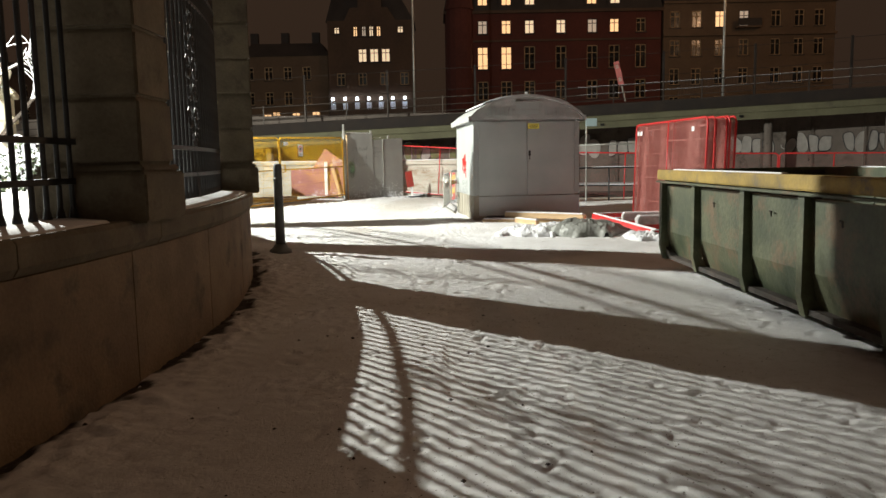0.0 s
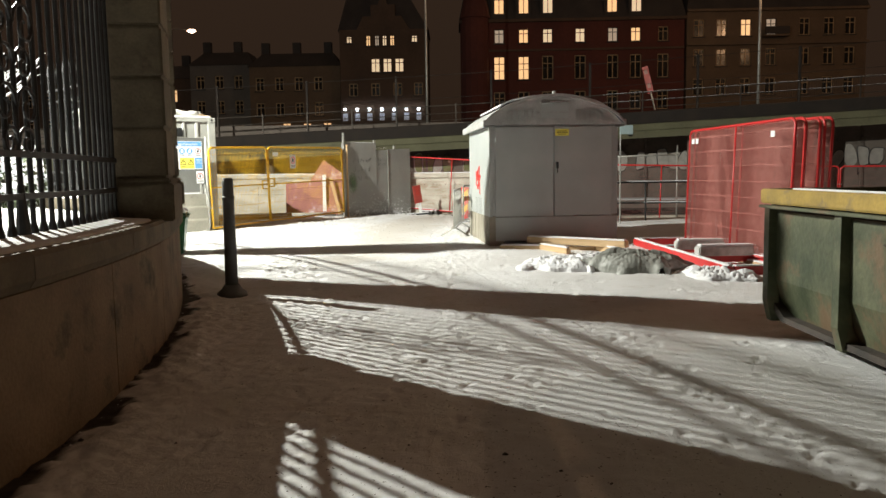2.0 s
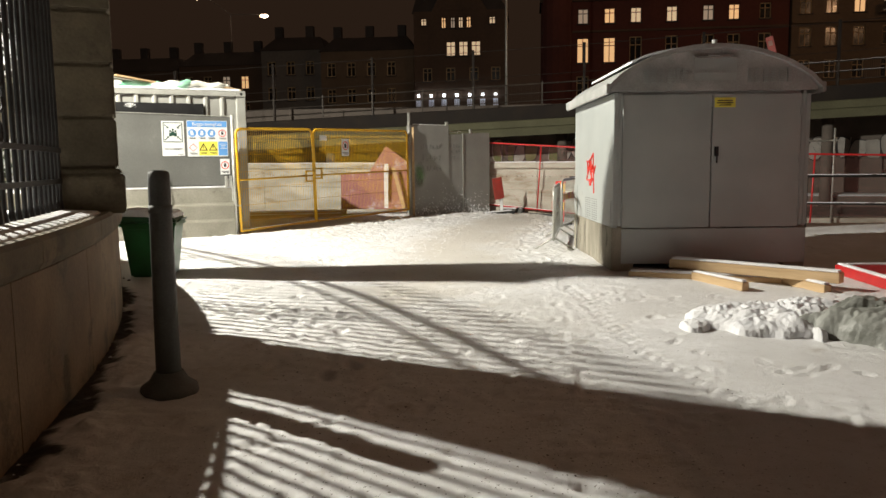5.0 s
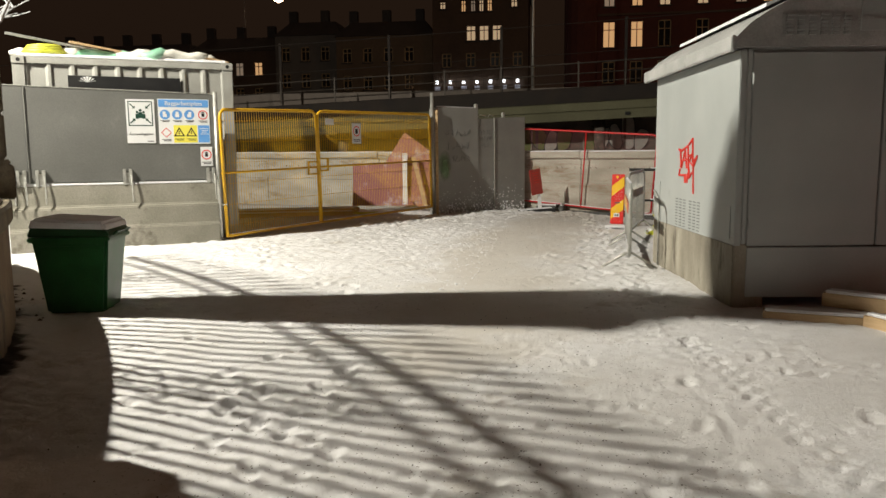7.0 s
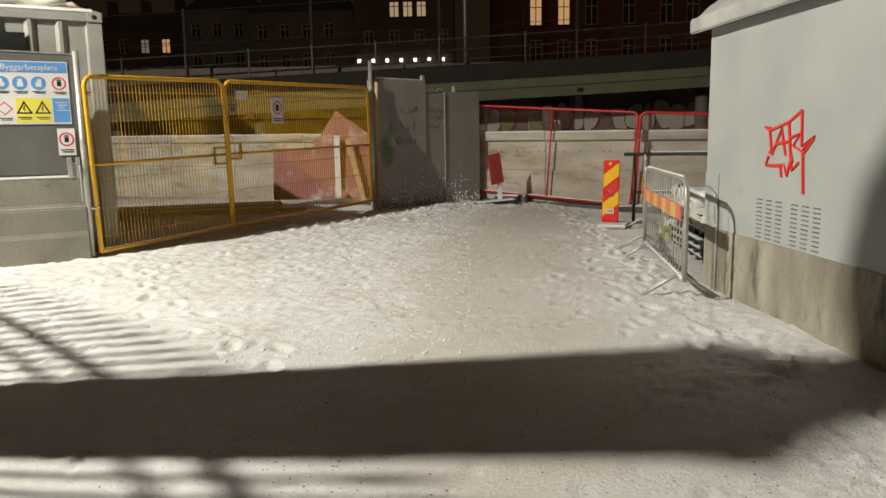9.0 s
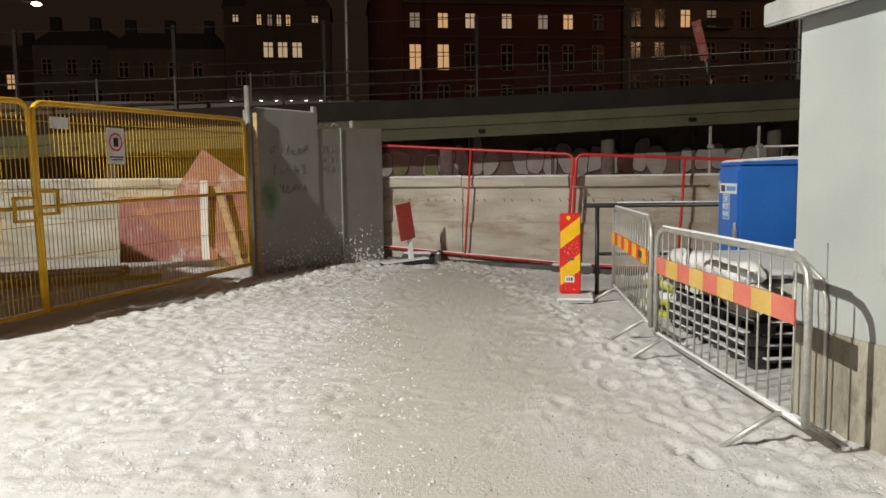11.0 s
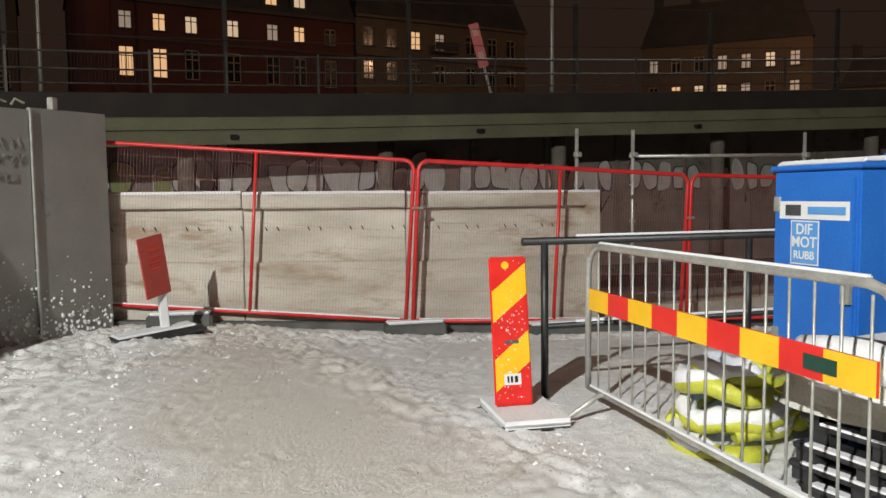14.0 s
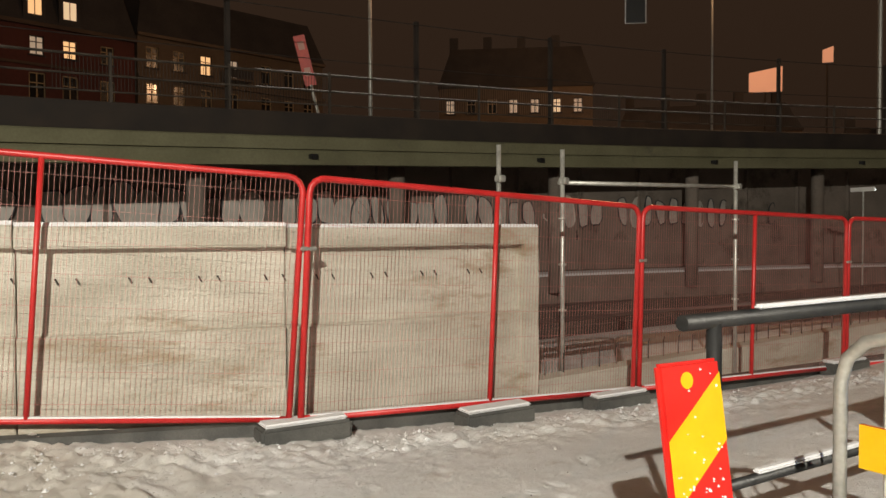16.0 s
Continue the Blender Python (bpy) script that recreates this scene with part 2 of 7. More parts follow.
class B:
    """Collects vertices and faces for one mesh."""

    def __init__(self):
        self.v, self.f = [], []

    def add(self, vs, fs, m=None):
        k = len(self.v)
        self.v += [tuple(m @ Vector(p)) if m else tuple(p) for p in vs]
        self.f += [tuple(k + i for i in q) for q in fs]
        return self

    def box(self, c, s, m=None):
        x, y, z = (a / 2 for a in s)
        vs = [(c[0] + i * x, c[1] + j * y, c[2] + k * z) for k in (-1, 1) for j in (-1, 1) for i in (-1, 1)]
        return self.add(vs, [(0, 2, 3, 1), (4, 5, 7, 6), (0, 1, 5, 4), (2, 6, 7, 3), (0, 4, 6, 2), (1, 3, 7, 5)], m)

    def tube(self, pts, r, n=8, m=None, closed=False):
        pts = [Vector(p) for p in pts]
        rs = r if isinstance(r, (list, tuple)) else [r] * len(pts)
        k, vs, fs = len(pts), [], []
        side = None
        for i, p in enumerate(pts):
            a = pts[i - 1] if i or closed else p
            b = pts[(i + 1) % k] if i < k - 1 or closed else p
            d = (b - a).normalized()
            if side is None:
                side = d.orthogonal().normalized()
            side = (side - d * side.dot(d)).normalized()
            up = d.cross(side)
            vs += [p + (side * math.cos(6.28319 * j / n) + up * math.sin(6.28319 * j / n)) * rs[i] for j in range(n)]
        for i in range(k if closed else k - 1):
            q = (i + 1) % k
            fs += [(i * n + j, i * n + (j + 1) % n, q * n + (j + 1) % n, q * n + j) for j in range(n)]
        if not closed:
            fs += [tuple(range(n - 1, -1, -1)), tuple((k - 1) * n + j for j in range(n))]
        return self.add(vs, fs, m)

    def prism(self, pts, d, m=None):
        """An outline in x, z, pushed along y from 0 to d."""
        k = len(pts)
        vs = [(x, 0, z) for x, z in pts] + [(x, d, z) for x, z in pts]
        fs = [tuple(range(k)), tuple(range(2 * k - 1, k - 1, -1))] + [(i, i + k, (i + 1) % k + k, (i + 1) % k) for i in range(k)]
        return self.add(vs, fs, m)

    def sweep(self, profile, stations):
        """A closed outline (d, z) swept through stations (x, y, dx, dy): d is measured along (dx, dy)."""
        k, vs, fs = len(profile), [], []
        for x, y, dx, dy, dz in stations:
            vs += [(x + d * dx, y + d * dy, z + dz) for d, z in profile]
        for i in range(len(stations) - 1):
            fs += [(i * k + j, i * k + (j + 1) % k, (i + 1) * k + (j + 1) % k, (i + 1) * k + j) for j in range(k)]
        e = (len(stations) - 1) * k
        fs += [tuple(range(k - 1, -1, -1)), tuple(e + j for j in range(k))]
        return self.add(vs, fs)


def mesh_of(name, b, material, bevel=0.0, smooth=False):
    me = bpy.data.meshes.new(name)
    me.from_pydata(b.v, [], b.f)
    bm = bmesh.new()
    bm.from_mesh(me)
    bmesh.ops.recalc_face_normals(bm, faces=bm.faces)
    if bevel:
        es = [e for e in bm.edges if len(e.link_faces) == 2 and e.calc_face_angle(0) > 0.5]
        bmesh.ops.bevel(bm, geom=es, offset=bevel, segments=2, affect="EDGES", clamp_overlap=True)
    if smooth:
        for f in bm.faces:
            f.smooth = len(f.verts) == 4
    bm.to_mesh(me)
    bm.free()
    me.materials.append(material)
    return me


def part(name, b, material, parent=None, label="", bevel=0.0, smooth=False):
    ob = new(name, b if isinstance(b, bpy.types.Mesh) else mesh_of(name, b, material, bevel, smooth))
    ob.parent = parent
    return tagged(ob, label)


def piece(name, me, parent, m):
    ob = new(name, me)
    ob.parent = parent
    ob.matrix_basis = m
    return ob


def thing(name, m, label, category, group="", kind=""):
    ob = new(name)
    ob.empty_display_size = 0.2
    ob.matrix_basis = m
    return tagged(ob, label, category, group, kind)


def single(name, b, material, label, category, group="", kind="", bevel=0.0, smooth=False, m=None):
    ob = part(name, b, material, None, "", bevel, smooth)
    if m:
        ob.matrix_basis = m
    return tagged(ob, label, category, group, kind)


def lie(x, y):
    """Height of the trodden ground."""
    f = np.interp(y, [-1e4, 15, 20, 25.5, 30, 36, 1e4], [0, 0, 0.05, 0.10, 0.07, -0.1, -0.1])
    return f - 0.075 * np.clip(np.asarray(x, float) + 1, 0, 9) * np.clip((np.asarray(y, float) - 26) / 3.5, 0, 1)


def along(p, q, z=0.0):
    """A frame at p whose x points to q."""
    return pose(p[0], p[1], z, 0, 0, math.degrees(math.atan2(q[1] - p[1], q[0] - p[0])))


def lettering(words, size, material, parent, m, label="", bold=0.0):
    c = bpy.data.curves.new("lettering", "FONT")
    c.body, c.size, c.align_x, c.align_y, c.extrude, c.offset = words, size, "CENTER", "CENTER", 0.0008, bold
    c.materials.append(material)
    ob = new("lettering", c)
    ob.parent, ob.matrix_basis = parent, m
    return tagged(ob, label)


def noise_field(xs, ys, cell, seed):
    """Smooth random heights on the grid xs by ys."""
    rng = np.random.RandomState(seed)
    g = rng.rand(256, 256)
    a, b = np.mod(xs / cell, 255), np.mod(ys / cell, 255)
    i, j = a.astype(int), b.astype(int)
    u, v = a - i, b - j
    u, v = u * u * (3 - 2 * u), v * v * (3 - 2 * v)
    u, v = u[:, None], v[None, :]
    G = lambda p, q: g[np.ix_(p % 256, q % 256)]
    return (G(i, j) * (1 - u) + G(i + 1, j) * u) * (1 - v) + (G(i, j + 1) * (1 - u) + G(i + 1, j + 1) * u) * v - 0.5


# ---- ground ----
def build_ground():
    tail = np.array([0.3, 0.8, 1.6, 3, 5, 8, 12, 18, 26, 38, 55, 80, 120, 180, 270, 400, 600, 900])
    step = 0.030
    dx, dy = np.arange(-8.5, 8.0, step), np.arange(1.5, 31.5, step)
    xs = np.concatenate([dx[0] - tail[::-1], dx, dx[-1] + tail])
    ys = np.concatenate([dy[0] - tail[::-1], dy, dy[-1] + tail])
    X, Y = np.meshgrid(xs, ys, indexing="ij")
    Z = lie(X, Y)
    near = np.zeros_like(Z)
    near[len(tail):-len(tail), len(tail):-len(tail)] = 1
    rough = noise_field(dx, dy, 1.1, 1) * 0.020 + noise_field(dx, dy, 0.35, 2) * 0.007
    mask = np.clip(noise_field(dx, dy, 1.9, 4) * 3.2 + 0.5, 0.1, 1)
    rough += (noise_field(dx, dy, 0.14, 3) * 0.008 + noise_field(dx, dy, 0.065, 5) * 0.011) * mask
    GX, GY = np.meshgrid(dx, dy, indexing="ij")
    # the walked and icy middle of the way is smoother, untrodden snow lies by the barriers
    centre = np.interp(dy, [1, 8, 16, 22, 28], [0.6, 0.2, -1.6, -1.7, -0.6])
    ice = np.exp(-((GX - centre[None, :]) / 1.1) ** 2) * np.clip((GY - 14) / 4, 0, 1)
    broken = np.clip(noise_field(dx, dy, 0.8, 14) * 3 + 0.35, 0, 1)
    rough += np.abs(noise_field(dx, dy, 0.09, 15)) * 0.024 * broken + np.maximum(noise_field(dx, dy, 0.05, 16), 0) * 0.016 * broken
    rough *= 1.1 - 0.65 * ice
    rng = np.random.RandomState(7)

    def press(x, y, a, L, W, D):
        """One print with a crisp edge and a thrown-up rim."""
        i0, j0 = int((x - dx[0]) / step), int((y - dy[0]) / step)
        s = (slice(max(i0 - 9, 0), i0 + 10), slice(max(j0 - 9, 0), j0 + 10))
        px, py = GX[s] - x, GY[s] - y
        u, v = px * math.cos(a) + py * math.sin(a), -px * math.sin(a) + py * math.cos(a)
        q = np.sqrt((u / L) ** 2 + (v / W) ** 2)
        rough[s] += -D * np.exp(-q ** 6) + 0.4 * D * np.exp(-((q - 1.45) / 0.28) ** 2)

    for k in range(2300):
        y = rng.uniform(2, 30.5)
        x = rng.uniform(-7.5, 6.5) if k % 3 else np.interp(y, [1, 8, 16, 22, 28], [0.8, 0.4, -1.2, -1.5, -0.6]) + rng.normal(0, 1.4)
        soft = 1 - 0.75 * math.exp(-((x - np.interp(y, [1, 8, 16, 22, 28], [0.6, 0.2, -1.6, -1.7, -0.6])) / 0.9) ** 2) * min(max((y - 14) / 4, 0), 1)
        press(x, y, rng.normal(1.57 if k % 2 else 1.2, 0.5), rng.uniform(0.05, 0.12), rng.uniform(0.032, 0.046), rng.uniform(0.004, 0.017) * soft)
    # lines of steps in the untrodden edges, and narrow tyre tracks of small tread blocks
    walks = (((0.15, 18.7), (-0.40, 20.4), (-0.21, 23.4), (0.05, 24.7), (-0.11, 25.6)), ((-2.2, 13.4), (-2.5, 14.4), (-3.2, 16.6)), ((-1.6, 13.2), (-2.3, 15.0), (-2.6, 16.8)), ((-4.6, 24.6), (-2.9, 27.2), (-1.2, 29.2)), ((-3.0, 19.0), (-4.4, 20.4), (-5.6, 22.8)))
    tyres = (((0.15, 17.1), (0.59, 14.1), (1.1, 12.6)), ((1.35, 10.8), (1.8, 8.5), (2.1, 6.5)), ((-5.84, 21.5), (-4.5, 24.3)), ((-4.83, 21.2), (-3.83, 23.5)), ((-4.3, 18.9), (-5.25, 19.9), (-5.8, 21.4), (-5.7, 23.0)), ((-4.0, 21.4), (-3.0, 23.9)))
    for lines, gait, is_walk in ((walks, 0.31, True), (tyres, 0.085, False)):
        for line in lines:
            k = 0
            for (ax, ay), (bx, by) in zip(line[:-1], line[1:]):
                n = max(1, int(math.hypot(bx - ax, by - ay) / gait))
                a = math.atan2(by - ay, bx - ax)
                for i in range(n):
                    k += 1
                    o = (0.11 if k % 2 else -0.11) if is_walk else (0.045 if k % 2 else -0.045)
                    x, y = ax + (bx - ax) * i / n - o * math.sin(a), ay + (by - ay) * i / n + o * math.cos(a)
                    if is_walk:
                        press(x + rng.normal(0, 0.05), y + rng.normal(0, 0.05), a + rng.normal(0, 0.25), 0.13, 0.055, rng.uniform(0.015, 0.030))
                    else:
                        press(x, y, a + (0.7 if k % 2 else -0.7), 0.055, 0.034, rng.uniform(0.010, 0.018))
    # loose crumbs of snow thrown up along the wall, the hoarding and the fence
    crumbs = np.maximum(noise_field(dx, dy, 0.10, 9), 0) * 0.06 + noise_field(dx, dy, 0.06, 10) * 0.035
    R = np.hypot(GX + 19.58, GY - 6.0)
    near_wall = np.exp(-((R - 17.75) / 0.22) ** 2)
    near_grey = np.exp(-(((GY - 29.0) - (GX + 3.6) * 1.05 + 1.2) / 1.3) ** 2) * (GX < 0.4) * (GX > -5)
    near_fence = np.exp(-(((GY - 29.1) + (GX - 1.6) * 0.3) / 0.5) ** 2) * (GX > -2) + 0.7 * np.exp(-((GX - 0.15 + 0.03 * (GY - 20)) / 0.28) ** 2) * (GY > 18.6)
    left_field = 0.55 * np.clip((GY - 18) / 5, 0, 1) * np.clip((-1.6 - GX) / 1.2, 0, 1)
    rough += crumbs * np.clip(near_wall + near_grey + 1.5 * near_fence + left_field, 0, 1.5) + 0.03 * near_wall
    edge = np.minimum(np.minimum(GX - dx[0], dx[-1] - GX), np.minimum(GY - dy[0], dy[-1] - GY))
    Z[len(tail):-len(tail), len(tail):-len(tail)] += rough * np.clip(edge / 0.5, 0, 1)
    inner = (slice(len(tail), -len(tail)), slice(len(tail), -len(tail)))
    worn, bare, gritted = np.zeros_like(Z), np.zeros_like(Z), np.full_like(Z, 0.3)
    gritted[inner] = np.clip(0.25 + np.exp(-((GX - centre[None, :]) / 1.5) ** 2), 0, 1)
    blot = noise_field(dx, dy, 0.6, 61) + 0.6 * noise_field(dx, dy, 0.2, 62)
    worn[inner] = np.clip(ice * 1.5 + 0.9 * blot - 0.35, 0, 1) * np.clip(ice * 2, 0, 1)
    frayed = 0.20 * noise_field(dx, dy, 0.35, 63) + 0.16 * noise_field(dx, dy, 0.10, 64)
    bare[inner] = np.clip((0.10 + frayed - (R - 17.52 - 0.36 * np.clip((np.degrees(np.arcsin(np.clip((GY - 6) / R, -1, 1))) - 16) / 30, 0, 1))) / 0.05, 0, 1) * (R < 18.5)
    n, k = len(xs), len(ys)
    me = bpy.data.meshes.new("ground")
    co = np.stack([X, Y, Z], -1).reshape(-1, 3)
    i, j = np.meshgrid(np.arange(n - 1), np.arange(k - 1), indexing="ij")
    q = (i * k + j).ravel()
    faces = np.stack([q, q + k, q + k + 1, q + 1], 1)
    me.vertices.add(len(co))
    me.vertices.foreach_set("co", co.ravel())
    me.loops.add(faces.size)
    me.loops.foreach_set("vertex_index", faces.ravel().astype(np.int32))
    me.polygons.add(len(faces))
    me.polygons.foreach_set("loop_start", np.arange(0, faces.size, 4, dtype=np.int32))
    me.polygons.foreach_set("use_smooth", np.ones(len(faces), bool))
    me.update(calc_edges=True)
    for nm, val in (("worn", worn), ("bare", bare), ("gritted", gritted)):
        me.attributes.new(nm, "FLOAT", "POINT").data.foreach_set("value", val.ravel().astype(np.float32))
    me.materials.append(ground_material())
    return tagged(new("ground", me), "trodden dirty snow with footprints, ruts and grey ice", "ground", kind="structure")


def ground_material():
    m = bpy.data.materials.new("trodden_snow")
    m.use_nodes = True
    t, n = m.node_tree, m.node_tree.nodes
    b = n["Principled BSDF"]
    tc = n.new("ShaderNodeTexCoord")

    def noise_node(scale, detail=6, rough=0.6):
        x = n.new("ShaderNodeTexNoise")
        x.inputs["Scale"].default_value, x.inputs["Detail"].default_value, x.inputs["Roughness"].default_value = scale, detail, rough
        t.links.new(tc.outputs["Object"], x.inputs["Vector"])
        return x.outputs["Fac"]

    def ramp_node(src, a, z, ca=(0, 0, 0), cz=(1, 1, 1)):
        r = n.new("ShaderNodeValToRGB")
        r.color_ramp.elements[0].position, r.color_ramp.elements[1].position = a, z
        r.color_ramp.elements[0].color, r.color_ramp.elements[1].color = (*ca, 1), (*cz, 1)
        t.links.new(src, r.inputs[0])
        return r.outputs[0]

    def blend(f, a, z):
        x = n.new("ShaderNodeMix")
        x.data_type = "RGBA"
        t.links.new(f, x.inputs["Factor"])
        for sock, val in (("A", a), ("B", z)):
            if isinstance(val, tuple):
                x.inputs[sock].default_value = (*val, 1)
            else:
                t.links.new(val, x.inputs[sock])
        return x.outputs["Result"]

    base = ramp_node(noise_node(0.55, 8, 0.62), 0.36, 0.64, (0.70, 0.695, 0.685), (0.86, 0.86, 0.87))
    base = blend(ramp_node(noise_node(11, 6, 0.65), 0.50, 0.70), base, (0.72, 0.715, 0.70))
    dirt = ramp_node(noise_node(1.7, 10, 0.7), 0.58, 0.72)
    col = blend(dirt, base, (0.52, 0.48, 0.43))
    grit_mask = ramp_node(noise_node(46, 3, 0.5), 0.66, 0.69)
    spread = n.new("ShaderNodeAttribute")
    spread.attribute_name = "gritted"
    both = n.new("ShaderNodeMath")
    both.operation = "MULTIPLY"
    t.links.new(grit_mask, both.inputs[0])
    t.links.new(spread.outputs["Fac"], both.inputs[1])
    col = blend(both.outputs[0], col, (0.15, 0.13, 0.105))
    # grey ice on the walked line, dark litter along the foot of the garden wall
    for nm, tone in (("worn", (0.66, 0.63, 0.585)), ("bare", (0.035, 0.028, 0.022))):
        at = n.new("ShaderNodeAttribute")
        at.attribute_name = nm
        col = blend(at.outputs["Fac"], col, tone)
    # bare dark ground far away, where no snow lies under the bridge and the town
    sep = n.new("ShaderNodeSeparateXYZ")
    t.links.new(tc.outputs["Object"], sep.inputs[0])
    far = n.new("ShaderNodeMapRange")
    far.inputs["From Min"].default_value, far.inputs["From Max"].default_value = 33.0, 36.0
    t.links.new(sep.outputs["Y"], far.inputs["Value"])
    col = blend(far.outputs[0], col, (0.10, 0.085, 0.075))
    t.links.new(col, b.inputs["Base Color"])
    b.inputs["Roughness"].default_value = 0.62
    bp = n.new("ShaderNodeBump")
    bp.inputs["Strength"].default_value, bp.inputs["Distance"].default_value = 0.75, 0.018
    t.links.new(noise_node(38, 8, 0.72), bp.inputs["Height"])
    t.links.new(bp.outputs[0], b.inputs["Normal"])
    return m


build_ground()

# ---- curved garden wall with stone piers and iron railings ----
CX, CY, RW = -19.58, 6.0, 17.55
COPE = 1.14
PIERS = [-18.4, -1.9, 14.4, 29.0, 42.48]


def bulge(deg):
    """The wall opens out a little from a true circle."""
    k = min(max((deg - 16) / 30, 0), 1)
    return -0.05 + 0.36 * k * k * (3 - 2 * k)


def arc(deg, r, z=0.0):
    a = radians(deg)
    r += bulge(deg)
    return (CX + r * math.cos(a), CY + r * math.sin(a), z)


def stations(a, z, n, r=RW):
    out = []
    for i in range(n + 1):
        t = radians(a + (z - a) * i / n)
        q = r + bulge(math.degrees(t))
        out.append((CX + q * math.cos(t), CY + q * math.sin(t), math.cos(t), math.sin(t), 0.0))
    return out


wall = thing("wall_garden", pose(0, 0, 0), "low curved sandstone garden wall with projecting coping", "wall", kind="structure")
part("wall_core", B().sweep([(-0.70, -0.05), (-0.03, -0.05), (-0.03, 0.95), (-0.70, 0.95)], stations(-30, 51.4, 50)), PLINTH, wall)
SLAB = 5.4
for i in range(15):
    a = -30 + i * SLAB
    gap = 0.02
    part("stone_slab", B().sweep([(-0.035, -0.05), (0.0, -0.05), (0.0, 0.93), (-0.035, 0.94)], stations(a + gap, a + SLAB - gap, 5)), PLINTH, wall)
    part("coping_stone", B().sweep([(-0.76, 0.94), (0.01, 0.94), (0.045, 0.99), (0.045, COPE - 0.03), (0.025, COPE), (-0.76, COPE)], stations(a + 1.3 + gap, a + SLAB + 1.3 - gap, 5)), STONE, wall)
snow_top = B()
for a, z in zip(PIERS, PIERS[1:] + [52.5]):
    snow_top.sweep([(-0.74, COPE - 0.01), (-0.02, COPE - 0.01), (-0.06, COPE + 0.018), (-0.30, COPE + 0.035), (-0.70, COPE + 0.03)], stations(a + 1.75, z - 1.75, 16))
part("snow_cover", snow_top, SNOW, wall, "thin snow lying on the coping", smooth=True)


def pier(deg):
    m = pose(*arc(deg, RW - 0.27, COPE), 0, 0, deg)
    t = thing("stone_pier", m, "tall rusticated sandstone gate pier on the garden wall", "pier", "piers of the garden wall")
    w, d = (0.56, 0.70) if deg < 40 else (0.47, 0.62)
    part("plinth", B().box((0, 0, 0.15), (d + 0.10, w + 0.14, 0.34)).box((0, 0, 0.345), (d + 0.05, w + 0.08, 0.05)), STONE, t, bevel=0.015)
    part("core", B().box((0, 0, 1.9), (d - 0.05, w - 0.05, 3.2)), STONE, t)
    z = 0.37
    for i in range(7):
        part("stone_course", B().box((0, 0, z + 0.225), (d, w, 0.437)), STONE, t, bevel=0.018)
        z += 0.45
    part("cornice", B().box((0, 0, z + 0.05), (d + 0.05, w + 0.05, 0.10)), STONE, t, bevel=0.02)
    part("urn", B().tube([(0, 0, z + 0.08), (0, 0, z + 0.16), (0, 0, z + 0.30), (0, 0, z + 0.55), (0, 0, z + 0.75), (0, 0, z + 0.88), (0, 0, z + 0.98)], [0.22, 0.13, 0.20, 0.27, 0.22, 0.10, 0.03], 16), STONE, t, smooth=True)
    part("snow_cap", B().tube([(0, 0, z + 0.86), (0, 0, z + 0.93), (0, 0, z + 1.01)], [0.12, 0.10, 0.02], 12), SNOW, t, smooth=True)
    return t


for deg in PIERS:
    pier(deg)


def railing(a, z):
    t = thing("iron_railing", pose(0, 0, 0), "black wrought-iron railing panel with scrolls between stone piers", "railing", "railing panels of the garden wall")
    r, z0 = RW - 0.36, COPE
    a, z = a + 1.25, z - 1.25
    n = round((z - a) * math.pi / 180 * r / 0.150)
    for h, rad in ((0.27, 0.02), (0.53, 0.02), (2.02, 0.014), (2.26, 0.021)):
        b = B()
        b.sweep([(-rad, z0 + h - rad), (rad, z0 + h - rad), (rad, z0 + h + rad), (-rad, z0 + h + rad)], stations(a - 0.2, z + 0.2, 10, r))
        part("rail", b, IRON, t)
    bar = mesh_of("bar", B().tube([(0, 0, 0.0), (0, 0, 0.05), (0, 0, 0.10), (0, 0, 2.55), (0, 0, 2.60), (0, 0, 2.82)], [0.032, 0.030, 0.018, 0.018, 0.033, 0.002], 7), IRON)
    for i in range(n + 1):
        piece("bar", bar, t, pose(*arc(a + (z - a) * i / n, r, z0)))
    b = B()
    mid = (a + z) / 2
    for k, (h, s) in enumerate(((0.60, 0.11), (0.82, 0.15), (1.08, 0.12), (1.32, 0.16), (1.58, 0.12), (1.82, 0.10))):
        for sgn in (-1, 1):
            pts = []
            for i in range(15):
                q = i / 14 * 8.2
                rr = s * (1 - i / 17)
                off = (rr * math.cos(q) - s) * sgn
                pts.append(arc(mid + math.degrees(off / r), r + 0.012, z0 + h + rr * math.sin(q)))
            b.tube(pts, 0.012, 6)
    tagged(part("scrollwork", b, IRON, t), kind="stuff")
    part("foot", B().tube([arc(mid, r, z0), arc(mid, r, z0 + 0.34)], [0.05, 0.02], 8), IRON, t)
    return t


for a, z in zip(PIERS, PIERS[1:] + [52.5]):
    railing(a, z)

# ---- garden behind the railings ----
def disc(r, z, n=72):
    return [(CX + r * math.cos(6.28319 * i / n), CY + r * math.sin(6.28319 * i / n), z) for i in range(n)]


gb = B()
gb.add(disc(RW - 0.69, 0.93), [tuple(range(72))])
single("garden_ground", gb, SNOW, "smooth snow-covered raised garden behind the railings", "ground", kind="structure")


